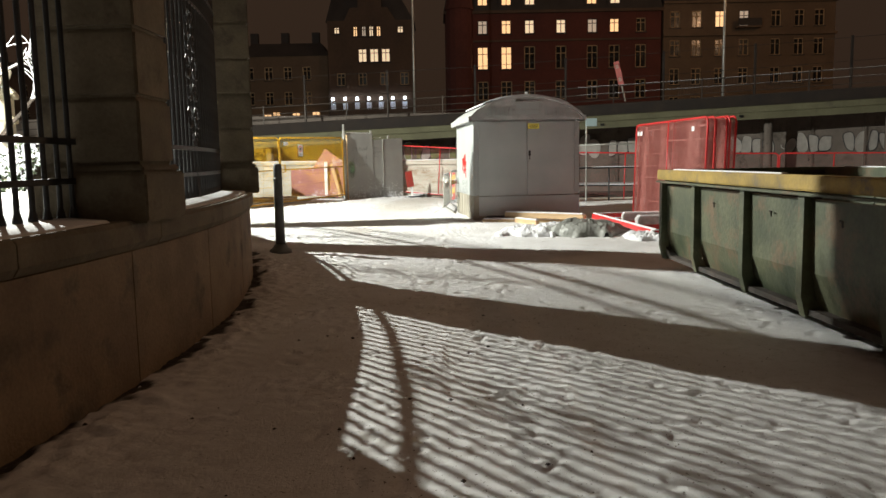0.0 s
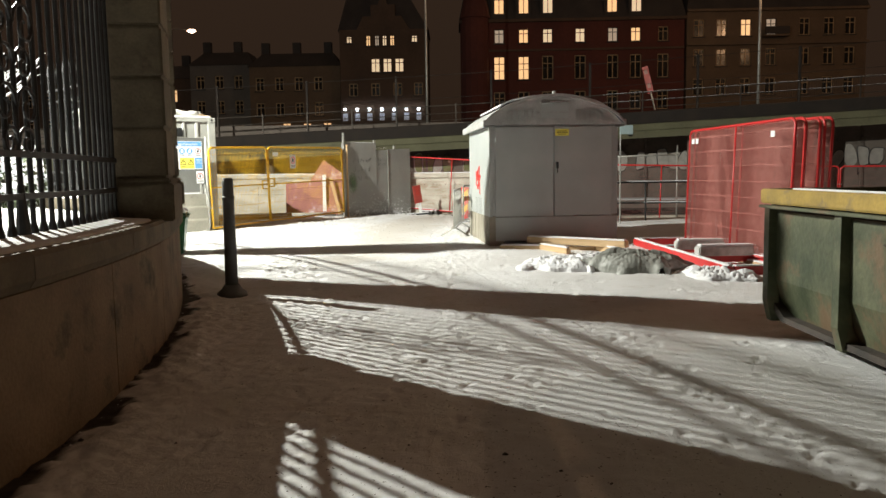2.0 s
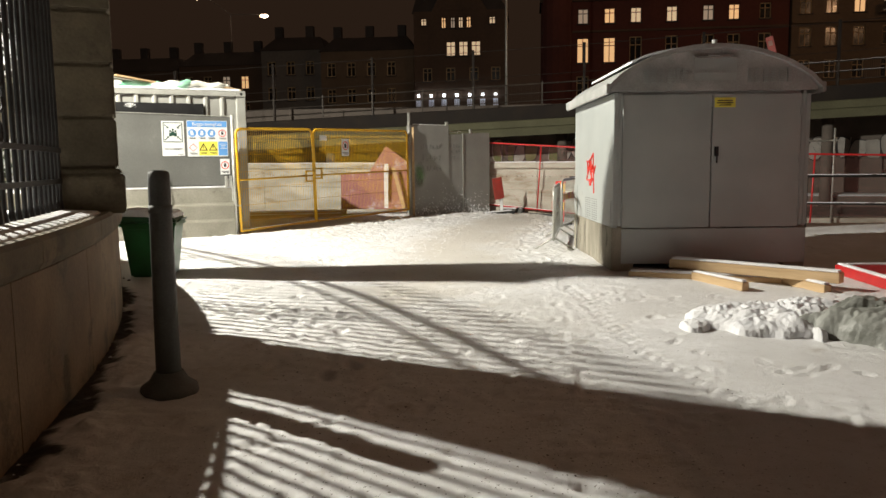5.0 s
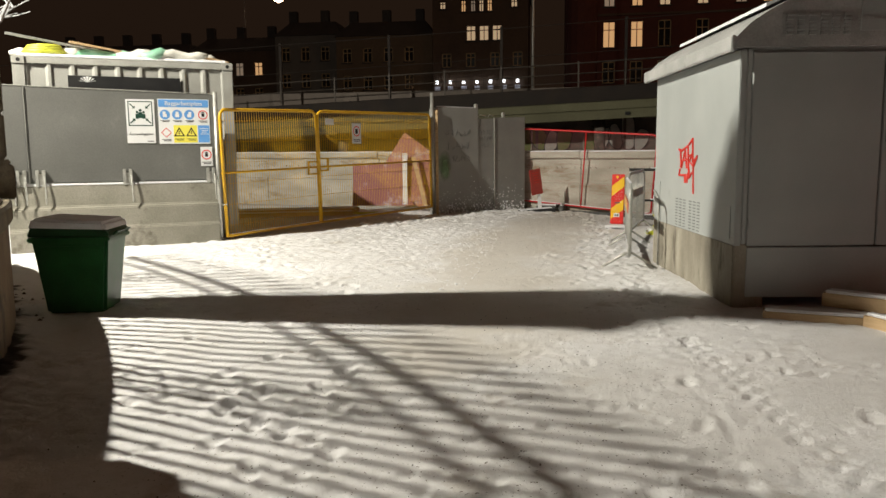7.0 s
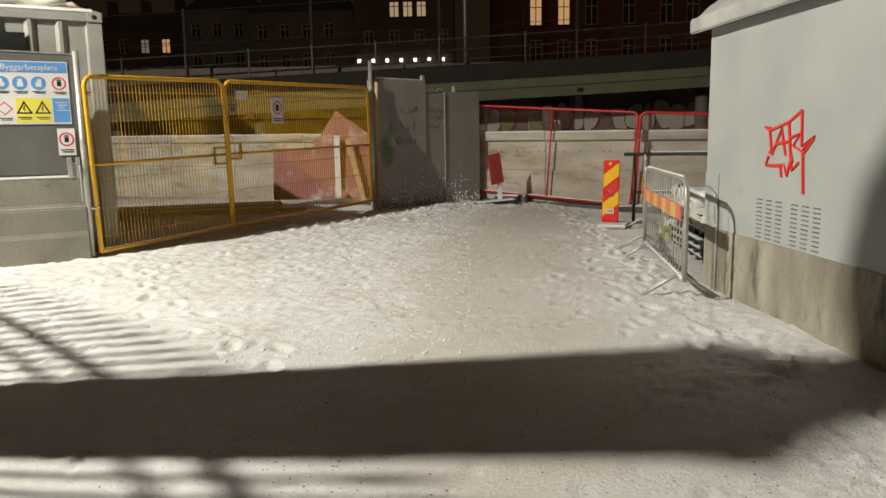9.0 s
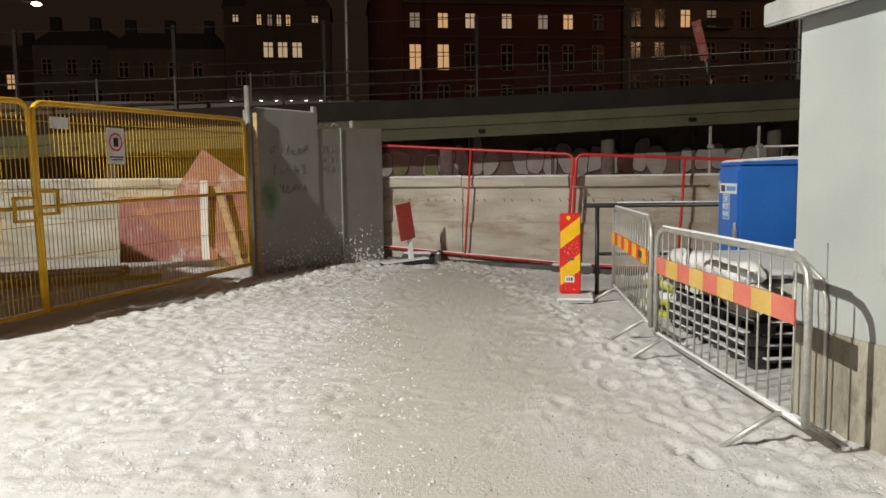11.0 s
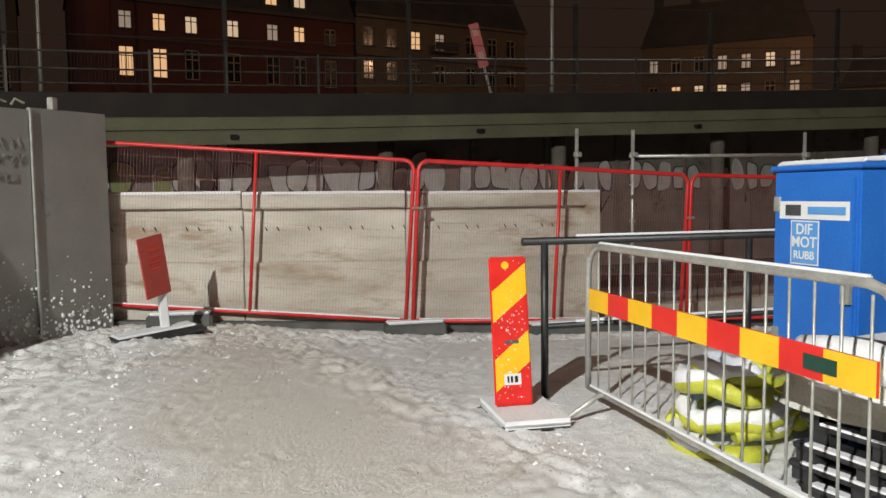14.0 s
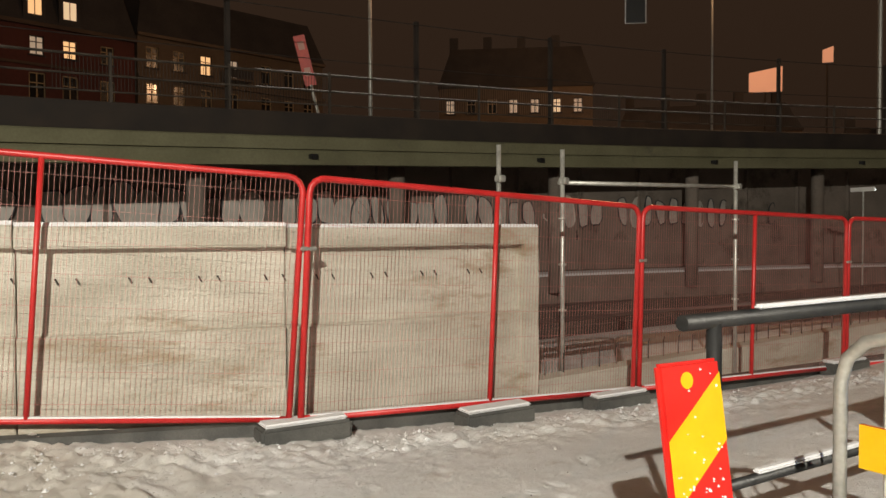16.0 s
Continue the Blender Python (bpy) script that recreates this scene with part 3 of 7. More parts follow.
def gate_lodge():
    t = thing("garden_pavilion", pose(-18.2, 29.6, 0.0, 0, 0, 25), "pale yellow plastered pavilion with corner ball finial, lit", "pavilion")
    part("wall", B().box((0, 0, 2.2), (3.0, 2.4, 4.4)), YARDWALL, t, bevel=0.02)
    for z, s in ((0.3, 0.14), (3.4, 0.2), (4.4, 0.36)):
        part("cornice", B().box((0, 0, z), (3.0 + s, 2.4 + s, 0.22)), YARDWALL, t, bevel=0.03)
    part("finial", B().tube([(1.2, -0.9, 4.5), (1.2, -0.9, 4.7), (1.2, -0.9, 4.9), (1.2, -0.9, 5.15), (1.2, -0.9, 5.4), (1.2, -0.9, 5.55)], [0.25, 0.2, 0.38, 0.45, 0.34, 0.05], 16), YARDWALL, t, smooth=True)
    part("snow_cap", B().box((0, 0, 4.54), (3.2, 2.6, 0.1)), SNOW, t, bevel=0.04)


gate_lodge()


def snowy_tree(x, y, h, seed):
    t = thing("garden_tree", pose(x, y, 0.85), "bare tree with snow lying along its branches", "tree", "garden trees")
    rng = random.Random(seed)
    wood, snow = B(), B()

    def grow(p, d, L, r, k):
        pts = [p]
        for i in range(4):
            d = (d + Vector((rng.uniform(-.25, .25), rng.uniform(-.25, .25), rng.uniform(-.08, .15)))).normalized()
            pts.append(pts[-1] + d * L / 4)
        rs = [r * (1 - 0.1 * i) for i in range(5)]
        wood.tube(pts, rs, 6)
        if k < 3 or abs(d.z) < 0.75:
            snow.tube([q + Vector((0, 0, r * 0.7)) for q in pts], [a * 0.85 + 0.006 for a in rs], 5)
        if k:
            for i in range(3 if k > 1 else 4):
                dd = (d + Vector((rng.uniform(-1, 1), rng.uniform(-1, 1), rng.uniform(-0.25, 0.5)))).normalized()
                grow(pts[rng.choice((2, 3, 4))], dd, L * rng.uniform(0.55, 0.75), r * 0.55, k - 1)

    grow(Vector((0, 0, 0)), Vector((0, 0, 1)), h * 0.42, h * 0.022, 4)
    part("trunk", wood, BARK, t)
    part("snow", snow, SNOW, t, "snow on the branches")


snowy_tree(-9.5, 13.5, 6.5, 3)
snowy_tree(-15.4, 25.6, 7.0, 5)
snowy_tree(-16.5, 15.5, 7.5, 8)


def hedge(x, y, L, rot, seed):
    rng = random.Random(seed)
    leaf, sn = B(), B()
    for i in range(2600):
        p = Vector((rng.uniform(-L / 2, L / 2), rng.gauss(0, 0.25), rng.uniform(0.05, 1.35) * (0.85 + 0.15 * math.sin(i))))
        s = rng.uniform(0.03, 0.07)
        m = Matrix.Translation(p) @ Euler((rng.uniform(0, 6), rng.uniform(0, 6), rng.uniform(0, 6))).to_matrix().to_4x4()
        (sn if rng.random() < 0.35 + 0.4 * p.z else leaf).add([(-s, -s, 0), (s, -s, 0), (s * 0.8, s, s * 0.5), (-s, s * 0.8, 0)], [(0, 1, 2, 3)], m)
    t = thing("hedge", pose(x, y, 0.92, 0, 0, rot), "low clipped hedge dusted with snow", "hedge", "garden hedges", "stuff")
    part("leaves", leaf, mat("hedge_leaf", (0.03, 0.045, 0.02), (0.06, 0.075, 0.035), 9, 0.7) if "hedge_leaf" not in bpy.data.materials else bpy.data.materials["hedge_leaf"], t)
    part("snow", sn, SNOW, t)


hedge(-11.0, 18.3, 5.2, 22, 1)
hedge(-15.2, 20.4, 5.0, 30, 2)

# ---- bollard ----
def bollard(x, y):
    t = thing("bollard", pose(x, y, 0.0, 0, 0, 0), "dark grey round plastic marker bollard on a wide foot", "bollard")
    part("foot", B().tube([(0, 0, -0.02), (0, 0, 0.05), (0, 0, 0.09), (0, 0, 0.15)], [0.195, 0.185, 0.13, 0.095], 20), BOLLARD, t, smooth=True)
    part("post", B().tube([(0, 0, 0.12), (0, 0, 1.43), (0.0, 0, 1.485), (0, 0, 1.50)], [0.082, 0.070, 0.066, 0.04], 18), BOLLARD, t, smooth=True)
    part("collar", B().tube([(0, 0, 1.22), (0, 0, 1.27)], [0.077, 0.076], 18), BOLLARD, t, smooth=True)


bollard(-2.75, 12.75)

# ---- open skip ----
def skip():
    t = thing("open_skip", pose(2.93, 10.15, 0.0, 0, 0, -89.0), "worn green steel roll-off skip with yellow rim band, empty", "skip")
    L, W, H = 6.6, 2.25, 1.33
    ribs = (0.05, 1.28, 2.67, 3.87, 5.08, L - 0.05)
    # x runs along the side that faces the way, y across
    hull = B()
    hull.prism([(0.02, 0.28), (0.25, 0.16), (L - 0.25, 0.16), (L - 0.02, 0.28), (L - 0.02, H - 0.04), (L - 0.07, H - 0.04), (L - 0.07, 0.32), (L - 0.3, 0.21), (0.3, 0.21), (0.07, 0.32), (0.07, H - 0.04), (0.02, H - 0.04)], W - 0.1, Matrix.Translation((0, 0.05, 0)))
    part("trough", hull, RUSTDARK, t)
    n = 5
    for side, y in ((0, 0.05), (1, W - 0.05)):
        s = 1 if side == 0 else -1
        for i in range(n):
            x0, x1 = ribs[i] + 0.03, ribs[i + 1] - 0.03
            b = B()
            prof = [(0.0, H - 0.2), (0.012, 0.52), (0.11, 0.18), (0.15, 0.18), (0.062, 0.54), (0.05, H - 0.2)]
            b.add([(x, y + s * d, z) for x in (x0, x1) for d, z in prof], [(0, 1, 7, 6), (1, 2, 8, 7), (2, 3, 9, 8), (3, 4, 10, 9), (4, 5, 11, 10), (5, 0, 6, 11), (0, 5, 4, 1), (1, 4, 3, 2), (6, 7, 10, 11), (7, 8, 9, 10)])
            part("side_panel", b, SKIPGREEN, t)
        for x in ribs:
            b = B()
            b.add([(x + a, y - s * d, z) for a in (-0.05, 0.05) for d, z in ((-0.04, H - 0.2), (-0.04, 0.3), (-0.22, 0.14), (0.02, 0.14), (0.065, 0.32), (0.065, H - 0.15))],
                  [(0, 1, 2, 3, 4, 5), (11, 10, 9, 8, 7, 6), (0, 6, 7, 1), (1, 7, 8, 2), (2, 8, 9, 3), (3, 9, 10, 4), (4, 10, 11, 5), (5, 11, 6, 0)])
            part("rib", b, SKIPGREEN, t)
        part("rim", B().box((L / 2, y - s * 0.03, H - 0.065), (L + 0.08, 0.12, 0.13)), SKIPGREEN if side else SKIPYELLOW, t, "green rim" if side else "yellow painted rim, scraped", bevel=0.012)
        part("flange", B().box((L / 2, y - s * 0.075, H - 0.155), (L + 0.06, 0.07, 0.025)), SKIPGREEN, t, bevel=0.006)
        part("snow_strip", B().box((L * 0.3, y - s * 0.02, H + 0.006), (L * 0.45, 0.06, 0.016)), SNOW, t, bevel=0.006)
    for x in (0.0, L):
        part("end_rim", B().box((x, W / 2, H - 0.08), (0.14, W - 0.14, 0.16)), SKIPGREEN, t, bevel=0.012)
        part("end_panel", B().box((x, W / 2, 0.66), (0.06, W - 0.2, 0.88)), SKIPGREEN, t)
    for y in (0.75, W - 0.75):
        part("runner", B().box((L / 2, y, 0.10), (L - 0.8, 0.12, 0.16)), RUSTDARK, t, bevel=0.01)
        for x in (0.75, L - 0.75):
            part("roller", B().tube([(x, y - 0.12, 0.11), (x, y + 0.12, 0.11)], 0.11, 16), RUSTDARK, t, smooth=True)
    for i in range(1, 4):
        part("lug", B().tube([(ribs[i] + 0.55, 0.04, 0.98), (ribs[i] + 0.55, 0.015, 0.99), (ribs[i] + 0.58, 0.015, 0.99), (ribs[i] + 0.58, 0.02, 0.94)], 0.008, 6), RUSTDARK, t)
    part("snow_inside", B().box((L / 2, W / 2, 0.24), (L - 0.9, W - 0.6, 0.06)), SNOW, t, bevel=0.02)


skip()

# ---- transformer cabinet ----
def arch(w, h0, rise, n=14, x0=0.0):
    """Outline of a low arch, from left to right."""
    return [(x0 + w * i / n, h0 + rise * (1 - (2 * i / n - 1) ** 2) ** 0.8) for i in range(n + 1)]


def text_strokes(b, strokes, r, m):
    for s in strokes:
        b.tube([m @ Vector((x, -0.004, z)) for x, z in s], r, 5)


def substation():
    W, D = 2.64, 2.94
    t = thing("transformer_kiosk", pose(0.785, 18.49, 0.03, 0, 0, 6.8), "grey steel transformer kiosk with arched roof and double door", "kiosk")
    for c, z in (((0.06, D / 2 - 0.005, 0.30), (0.14, D - 0.01, 0.62)), ((W - 0.06, D / 2, 0.30), (0.12, D - 0.02, 0.6)), ((W / 2, D - 0.06, 0.3), (W - 0.26, 0.12, 0.6))):
        part("base_wall", B().box(c, z), PLINTHCON, t, "stained concrete base", bevel=0.012)
    part("skirt", B().box((W / 2 + 0.06, 0.03, 0.34), (W - 0.12, 0.05, 0.48)), GREYPAINT, t, bevel=0.006)
    for x in (0.15, W - 0.15):
        part("foot", B().box((x, 0.06, 0.05), (0.28, 0.1, 0.12)), PLINTHCON, t)
    for nm, c, z in (("side_wall", (0.03, D / 2, 1.50), (0.06, D, 1.83)), ("side_wall", (W - 0.03, D / 2, 1.50), (0.06, D, 1.77)), ("back_wall", (W / 2, D - 0.03, 1.50), (W - 0.12, 0.06, 1.77)), ("door_jamb", (0.087, 0.03, 1.52), (0.05, 0.06, 1.81)), ("door_jamb", (W - 0.087, 0.03, 1.52), (0.05, 0.06, 1.81)), ("lintel", (W / 2, 0.065, 2.40), (W - 0.24, 0.06, 0.07))):
        part(nm, B().box(c, z), GREYPAINT, t, bevel=0.008)
    DW = W - 0.23
    for i, x in enumerate((0.115, W / 2 + 0.004)):
        d = part("door", B().box((x + DW / 4 - 0.003, 0.018, 1.49), (DW / 2 - 0.010, 0.035, 1.79)), GREYPAINT, t, bevel=0.006)
        for z in (0.8, 1.5, 2.15):
            xx = x + 0.01 if i == 0 else x + DW / 2 - 0.02
            part("hinge", B().tube([(xx, -0.004, z - 0.05), (xx, -0.004, z + 0.05)], 0.012, 8), GREYPAINT, d)
        if i:
            part("handle", B().box((x + 0.06, -0.012, 1.62), (0.05, 0.03, 0.13)).box((x + 0.06, -0.035, 1.64), (0.02, 0.03, 0.05)).tube([(x + 0.06, -0.03, 1.60), (x + 0.06, -0.03, 1.46)], 0.012, 6), INK, d, "black door handle", bevel=0.004)
            part("warning_label", B().box((x + 0.16, -0.003, 2.27), (0.28, 0.004, 0.13)), SIGNYEL, d, "faded yellow label")
            part("bars_of_text", B().box((x + 0.16, -0.0065, 2.295), (0.2, 0.003, 0.012)).box((x + 0.16, -0.0065, 2.265), (0.22, 0.003, 0.012)).box((x + 0.16, -0.0065, 2.235), (0.16, 0.003, 0.01)), TAGDARK, d)
    out = arch(W + 0.12, 2.46, 0.53, 18, -0.06)
    for y in (-0.06, D + 0.03):
        part("roof_gable", B().prism(out + [(W + 0.06, 2.425), (-0.06, 2.425)], 0.05, Matrix.Translation((0, y, 0))), ROOFGREY, t)
    shell = [(x, z) for x, z in arch(W + 0.24, 2.48, 0.55, 18, -0.12)] + [(x, z) for x, z in reversed(arch(W + 0.18, 2.45, 0.52, 18, -0.09))]
    part("roof", B().prism(shell, D + 0.3, Matrix.Translation((0, -0.13, 0))), ROOFGREY, t)
    for x in (-0.11, W + 0.11):
        part("roof_edge", B().box((x, D / 2 + 0.02, 2.455), (0.05, D + 0.3, 0.135)), ROOFGREY, t, bevel=0.01)
    part("roof_knob", B().tube([(W / 2, 0, 3.0), (W / 2, 0, 3.09)], 0.035, 10), ROOFGREY, t)
    part("snow_on_roof", B().prism([(x, z + 0.012) for x, z in arch(W - 0.5, 2.83, 0.195, 12, 0.25)] + [(x, z - 0.02) for x, z in reversed(arch(W - 0.5, 2.83, 0.195, 12, 0.25))], D - 0.2, Matrix.Translation((0, 0.1, 0))), SNOW, t)
    pl = part("name_plate", B().box((1.32, -0.066, 2.70), (0.56, 0.012, 0.29)), GREYPAINT, t, "blank grey name plate under a small hood", bevel=0.003)
    part("hood", B().box((1.32, -0.085, 2.855), (0.58, 0.06, 0.02)), ROOFGREY, pl, bevel=0.004)
    part("strip", B().box((1.32, -0.074, 2.665), (0.54, 0.008, 0.035)), ROOFGREY, pl)
    part("snow", B().box((1.38, -0.085, 2.874), (0.34, 0.05, 0.02)), SNOW, pl, bevel=0.008)
    for x0 in (0.35, 1.73):
        v = part("vent", B().box((x0 + 0.30, -0.0605, 2.62), (0.62, 0.003, 0.24)), ROOFGREY, t)
        for i in range(6):
            sl = B()
            for j in range(6):
                sl.prism([(-0.032, 0.0), (0.032, 0.0), (0.026, 0.022), (-0.026, 0.022)], -0.022, Matrix.Translation((x0 + 0.05 + i * 0.103, -0.062, 2.525 + j * 0.033)))
            part("louvre", sl, GREYPAINT, v)
    # side that faces the way: small hatches, air slots, spray tag, hanging cable
    part("hatch", B().box((-0.004, 0.27, 0.81), (0.008, 0.32, 0.32)), GREYPAINT, t, bevel=0.003)
    part("hatch", B().box((-0.004, 2.80, 0.9), (0.008, 0.28, 0.42)), GREYPAINT, t, bevel=0.003)
    # air slots are thin raised strips; the shade inside is put into their colour
    b = B()
    for r in range(6):
        for c in range(12):
            b.box((-0.002, 1.09 + r * 0.150 + (0.07 if r > 2 else 0), 0.56 + c * 0.034), (0.006, 0.085, 0.009))
    tagged(part("vent_grille", b, mat("slot_shade", (0.13, 0.135, 0.13), (0.19, 0.195, 0.19), 9, 0.7, bump=0.0), t), kind="stuff")
    b = B()
    strokes = [[(0, .74), (.1, .70), (.42, .80), (.62, .93)], [(.08, .74), (.13, .45), (.10, .4)], [(.14, .38), (.3, .72), (.38, .38)], [(.2, .52), (.42, .55)], [(.42, .78), (.46, .42), (.5, .3)], [(.44, .6), (.62, .66), (.5, .5), (.68, .42), (.82, .60)], [(.62, .93), (.64, .5), (.82, .62), (.66, .45), (.7, -.08)], [(.08, .36), (.04, .24), (.2, .24), (.36, .26), (.42, .12), (.46, .3)], [(.3, .26), (.33, .1)], [(.46, .40), (.5, .2), (.6, .3)]]
    m = Matrix.Translation((-0.001, 1.86, 1.07)) @ Matrix(((0, 1, 0, 0), (-0.84, 0, 0, 0), (0, 0, 0.6, 0), (0, 0, 0, 1)))
    text_strokes(b, strokes, 0.013, m)
    part("spray_tag", b, REDINK, t, "red spray-painted tag")
    part("cable", B().tube([(-0.02, 2.90, 0.98), (-0.025, 2.80, 0.97), (-0.025, 2.68, 0.90), (-0.022, 2.64, 0.78), (-0.02, 2.635, 0.55), (-0.02, 2.63, 0.02)], 0.013, 8), GALV, t, smooth=True)


substation()


# ---- timber, snow heap, stacked and fallen fence panels ----
def timber(p, q, w, h, z, name="timber"):
    L = math.hypot(q[0] - p[0], q[1] - p[1])
    t = thing(name, along(p, q, z), "raw sawn timber beam lying on the snow, snow on top", "timber", "loose timbers")
    part("beam", B().box((L / 2, 0, h / 2), (L, w, h)), WOOD, t, bevel=0.006)
    part("snow_strip", B().box((L / 2, 0, h + 0.012), (L - 0.03, w - 0.02, 0.03)), SNOW, t, bevel=0.012)


timber((0.98, 18.15), (3.05, 17.55), 0.20, 0.07, 0.02)
timber((1.55, 18.28), (3.2, 17.0), 0.17, 0.12, 0.12)
timber((1.75, 17.85), (2.15, 17.0), 0.10, 0.10, 0.02)
timber((2.75, 17.6), (3.0, 16.85), 0.10, 0.10, 0.02)


def heap(name, x, y, rx, ry, h, rot, seed, material, label, category, lumps=1.0):
    n, k = 150, 110
    gx, gy = np.linspace(-1.15, 1.15, n), np.linspace(-1.15, 1.15, k)
    U, V = np.meshgrid(gx, gy, indexing="ij")
    lump = noise_field(gx * rx, gy * ry, 0.34, seed) * 0.9 + lumps * (noise_field(gx * rx, gy * ry, 0.13, seed + 1) * 0.8 + np.abs(noise_field(gx * rx, gy * ry, 0.06, seed + 5)) * 0.9 + noise_field(gx * rx, gy * ry, 0.028, seed + 6) * 0.45)
    q = np.sqrt(U ** 2 + V ** 2) * (1 + 0.5 * noise_field(gx * 3, gy * 3, 1.1, seed + 2))
    z = h * np.clip(1 - q ** 3, 0, 1) ** 0.6 * (0.9 + 0.42 * lump) - 0.05 * (q > 0.95)
    b = B()
    b.v = [(float(U[i, j] * rx), float(V[i, j] * ry), float(z[i, j]) - 0.01) for i in range(n) for j in range(k)]
    b.f = [(i * k + j, (i + 1) * k + j, (i + 1) * k + j + 1, i * k + j + 1) for i in range(n - 1) for j in range(k - 1)]
    return single(name, b, material, label, category, smooth=True, m=pose(x, y, 0, 0, 0, rot))


ICE = mat("dirty_ice", (0.16, 0.165, 0.145), (0.36, 0.365, 0.34), 3, 0.5, bump=0.7, fine=25, stain=(0.22, 0.20, 0.17), stain_at=0.62)
heap("snow_mound", 2.0, 15.25, 0.85, 0.60, 0.20, 10, 21, SNOW, "ploughed heap of clean lumpy snow", "snow heap", 0.85)
heap("ice_lump", 2.85, 14.72, 0.80, 0.44, 0.33, -6, 31, ICE, "hard grey lump of ploughed ice, dark on its shaded flank", "ice lump", 0.35)
heap("snow_mound", 3.85, 13.95, 0.50, 0.55, 0.13, 30, 41, SNOW, "small crumbly heap of snow beside the red rack", "snow heap", 1.5)


def wire_mesh(L, z0, z1, nv, nh, r=0.0022, rh=None):
    b = B()
    for i in range(nv):
        x = 0.03 + (L - 0.06) * i / (nv - 1)
        b.tube([(x, 0, z0), (x, 0, z1)], r, 4)
    for i in range(nh):
        z = z0 + (z1 - z0) * (i + 0.5) / nh
        b.tube([(0, 0.004, z), (L, 0.004, z)], rh or r, 4)
    return b


def frame_loop(L, z0, z1, r, c=0.12):
    pts = [(0, 0, z0), (0, 0, z1 - c)]
    pts += [(c - c * math.cos(radians(a)), 0, z1 - c + c * math.sin(radians(a))) for a in (25, 50, 75, 90)]
    pts += [(L - c + c * math.sin(radians(a)), 0, z1 - c + c * math.cos(radians(a))) for a in (0, 25, 50, 75, 90)]
    pts += [(L, 0, z0)]
    return pts


def site_panel(m, L, H, colour, label, group, rise=0.0, mids=1, nv=90, nh=7, snow=True, r=0.021, name="mesh_fence", wire=0.0016, cross=None):
    t = thing(name, m, label, "fence panel", group)
    # the rigid panel follows the fall of the ground, its top corners stay on the line
    k = rise / L
    shear = Matrix(((1, 0, -k, k * H), (0, 1, 0, 0), (k, 0, 1, 0), (0, 0, 0, 1)))
    b = B().tube([shear @ Vector(p) for p in frame_loop(L, 0.08, H, r)], r, 8)
    part("frame", b, colour, t, smooth=True)
    part("bottom_rail", B().tube([shear @ Vector((0, 0, 0.10)), shear @ Vector((L, 0, 0.10))], r, 8), colour, t, smooth=True)
    for i in range(mids):
        x = L * (i + 1) / (mids + 1)
        part("mid_post", B().tube([shear @ Vector((x, 0, 0.1)), shear @ Vector((x, 0, H))], r * 0.85, 8), colour, t, smooth=True)
    w = wire_mesh(L, 0.1, H - 0.01, nv, nh, wire, cross)
    w.v = [tuple(shear @ Vector(p)) for p in w.v]
    tagged(part("wire_infill", w, WIRERED if colour is RED and nh == 8 else colour, t), kind="stuff")
    if snow:
        part("snow_strip", B().box((L / 2, 0, 0), (L * 0.96, 0.03, 0.014), shear @ Matrix.Translation((0, 0, 0.125))), SNOW, t)
    return t


# upright stack of red panels, each leaning on the next
for i, (ox, oy, rot, lean) in enumerate(((0, 0, 0, -2), (0.10, 0.03, 1.0, -2), (0.2, 0.02, -0.5, -1.5), (0.31, 0.06, 1.5, -1.5), (0.42, 0.0, 0.5, -1), (0.62, 0.02, -1.5, -2))):
    m = pose(4.46 + ox, 17.68 + oy, 0.05, 0, 0, -82.5 + rot) @ pose(0, 0, 0, lean, 0, 0)
    p = site_panel(m, 3.45, 2.18, RED, "red mesh site fence panel stacked upright with others", "stacked red fence panels", nh=8, nv=150, wire=0.0034, cross=0.0054)
    if i in (0, 3):
        for x in (0.18, 0.34, 2.9):
            part("tag_plate", B().box((x, -0.025, 1.98), (0.11, 0.004, 0.09)), WHITEPLATE, p, "small white tag")
timber((4.55, 17.4), (5.0, 14.4), 0.3, 0.06, 0.0)


def panel_rack():
    t = thing("panel_rack", along((3.68, 18.35), (3.92, 13.75), 0.0), "low red steel rack under the stacked fence panels, snow on top", "rack")
    L = 4.6
    for y in (0.0, 1.05):
        part("long_beam", B().box((L / 2, y, 0.10), (L, 0.10, 0.12)), RED, t, bevel=0.01)
        part("snow_strip", B().box((L / 2, y, 0.172), (L - 0.05, 0.08, 0.03)), SNOW, t, bevel=0.012)
    for x in (0.05, 1.55, 3.05, L - 0.05):
        part("cross_beam", B().box((x, 0.525, 0.10), (0.10, 0.94, 0.12)), RED, t, bevel=0.01)
        part("snow_strip", B().box((x, 0.525, 0.170), (0.08, 0.9, 0.025)), SNOW, t, bevel=0.01)


panel_rack()


def foot_block(x, y, rot, z=None, L=0.72, group="concrete fence feet", material=KERBCON):
    z = float(lie(x, y)) if z is None else z
    t = thing("concrete_block", pose(x, y, z - 0.02, 0, 0, rot), "dark concrete fence foot block topped with snow" if material is KERBCON else "frosted pale concrete block lying on the red rack", "fence foot", group)
    part("block", B().box((0, 0, 0.075), (L, 0.24, 0.15)), material, t, bevel=0.02)
    part("snow_cap", B().box((0, 0, 0.165), (L - 0.05, 0.19, 0.035)), SNOW, t, bevel=0.016)


for x, y, r in ((4.36, 16.3, -4), (4.40, 15.3, 2)):
    foot_block(x, y, r, 0.17, 0.95, "concrete blocks on the panel rack", FROSTCON)


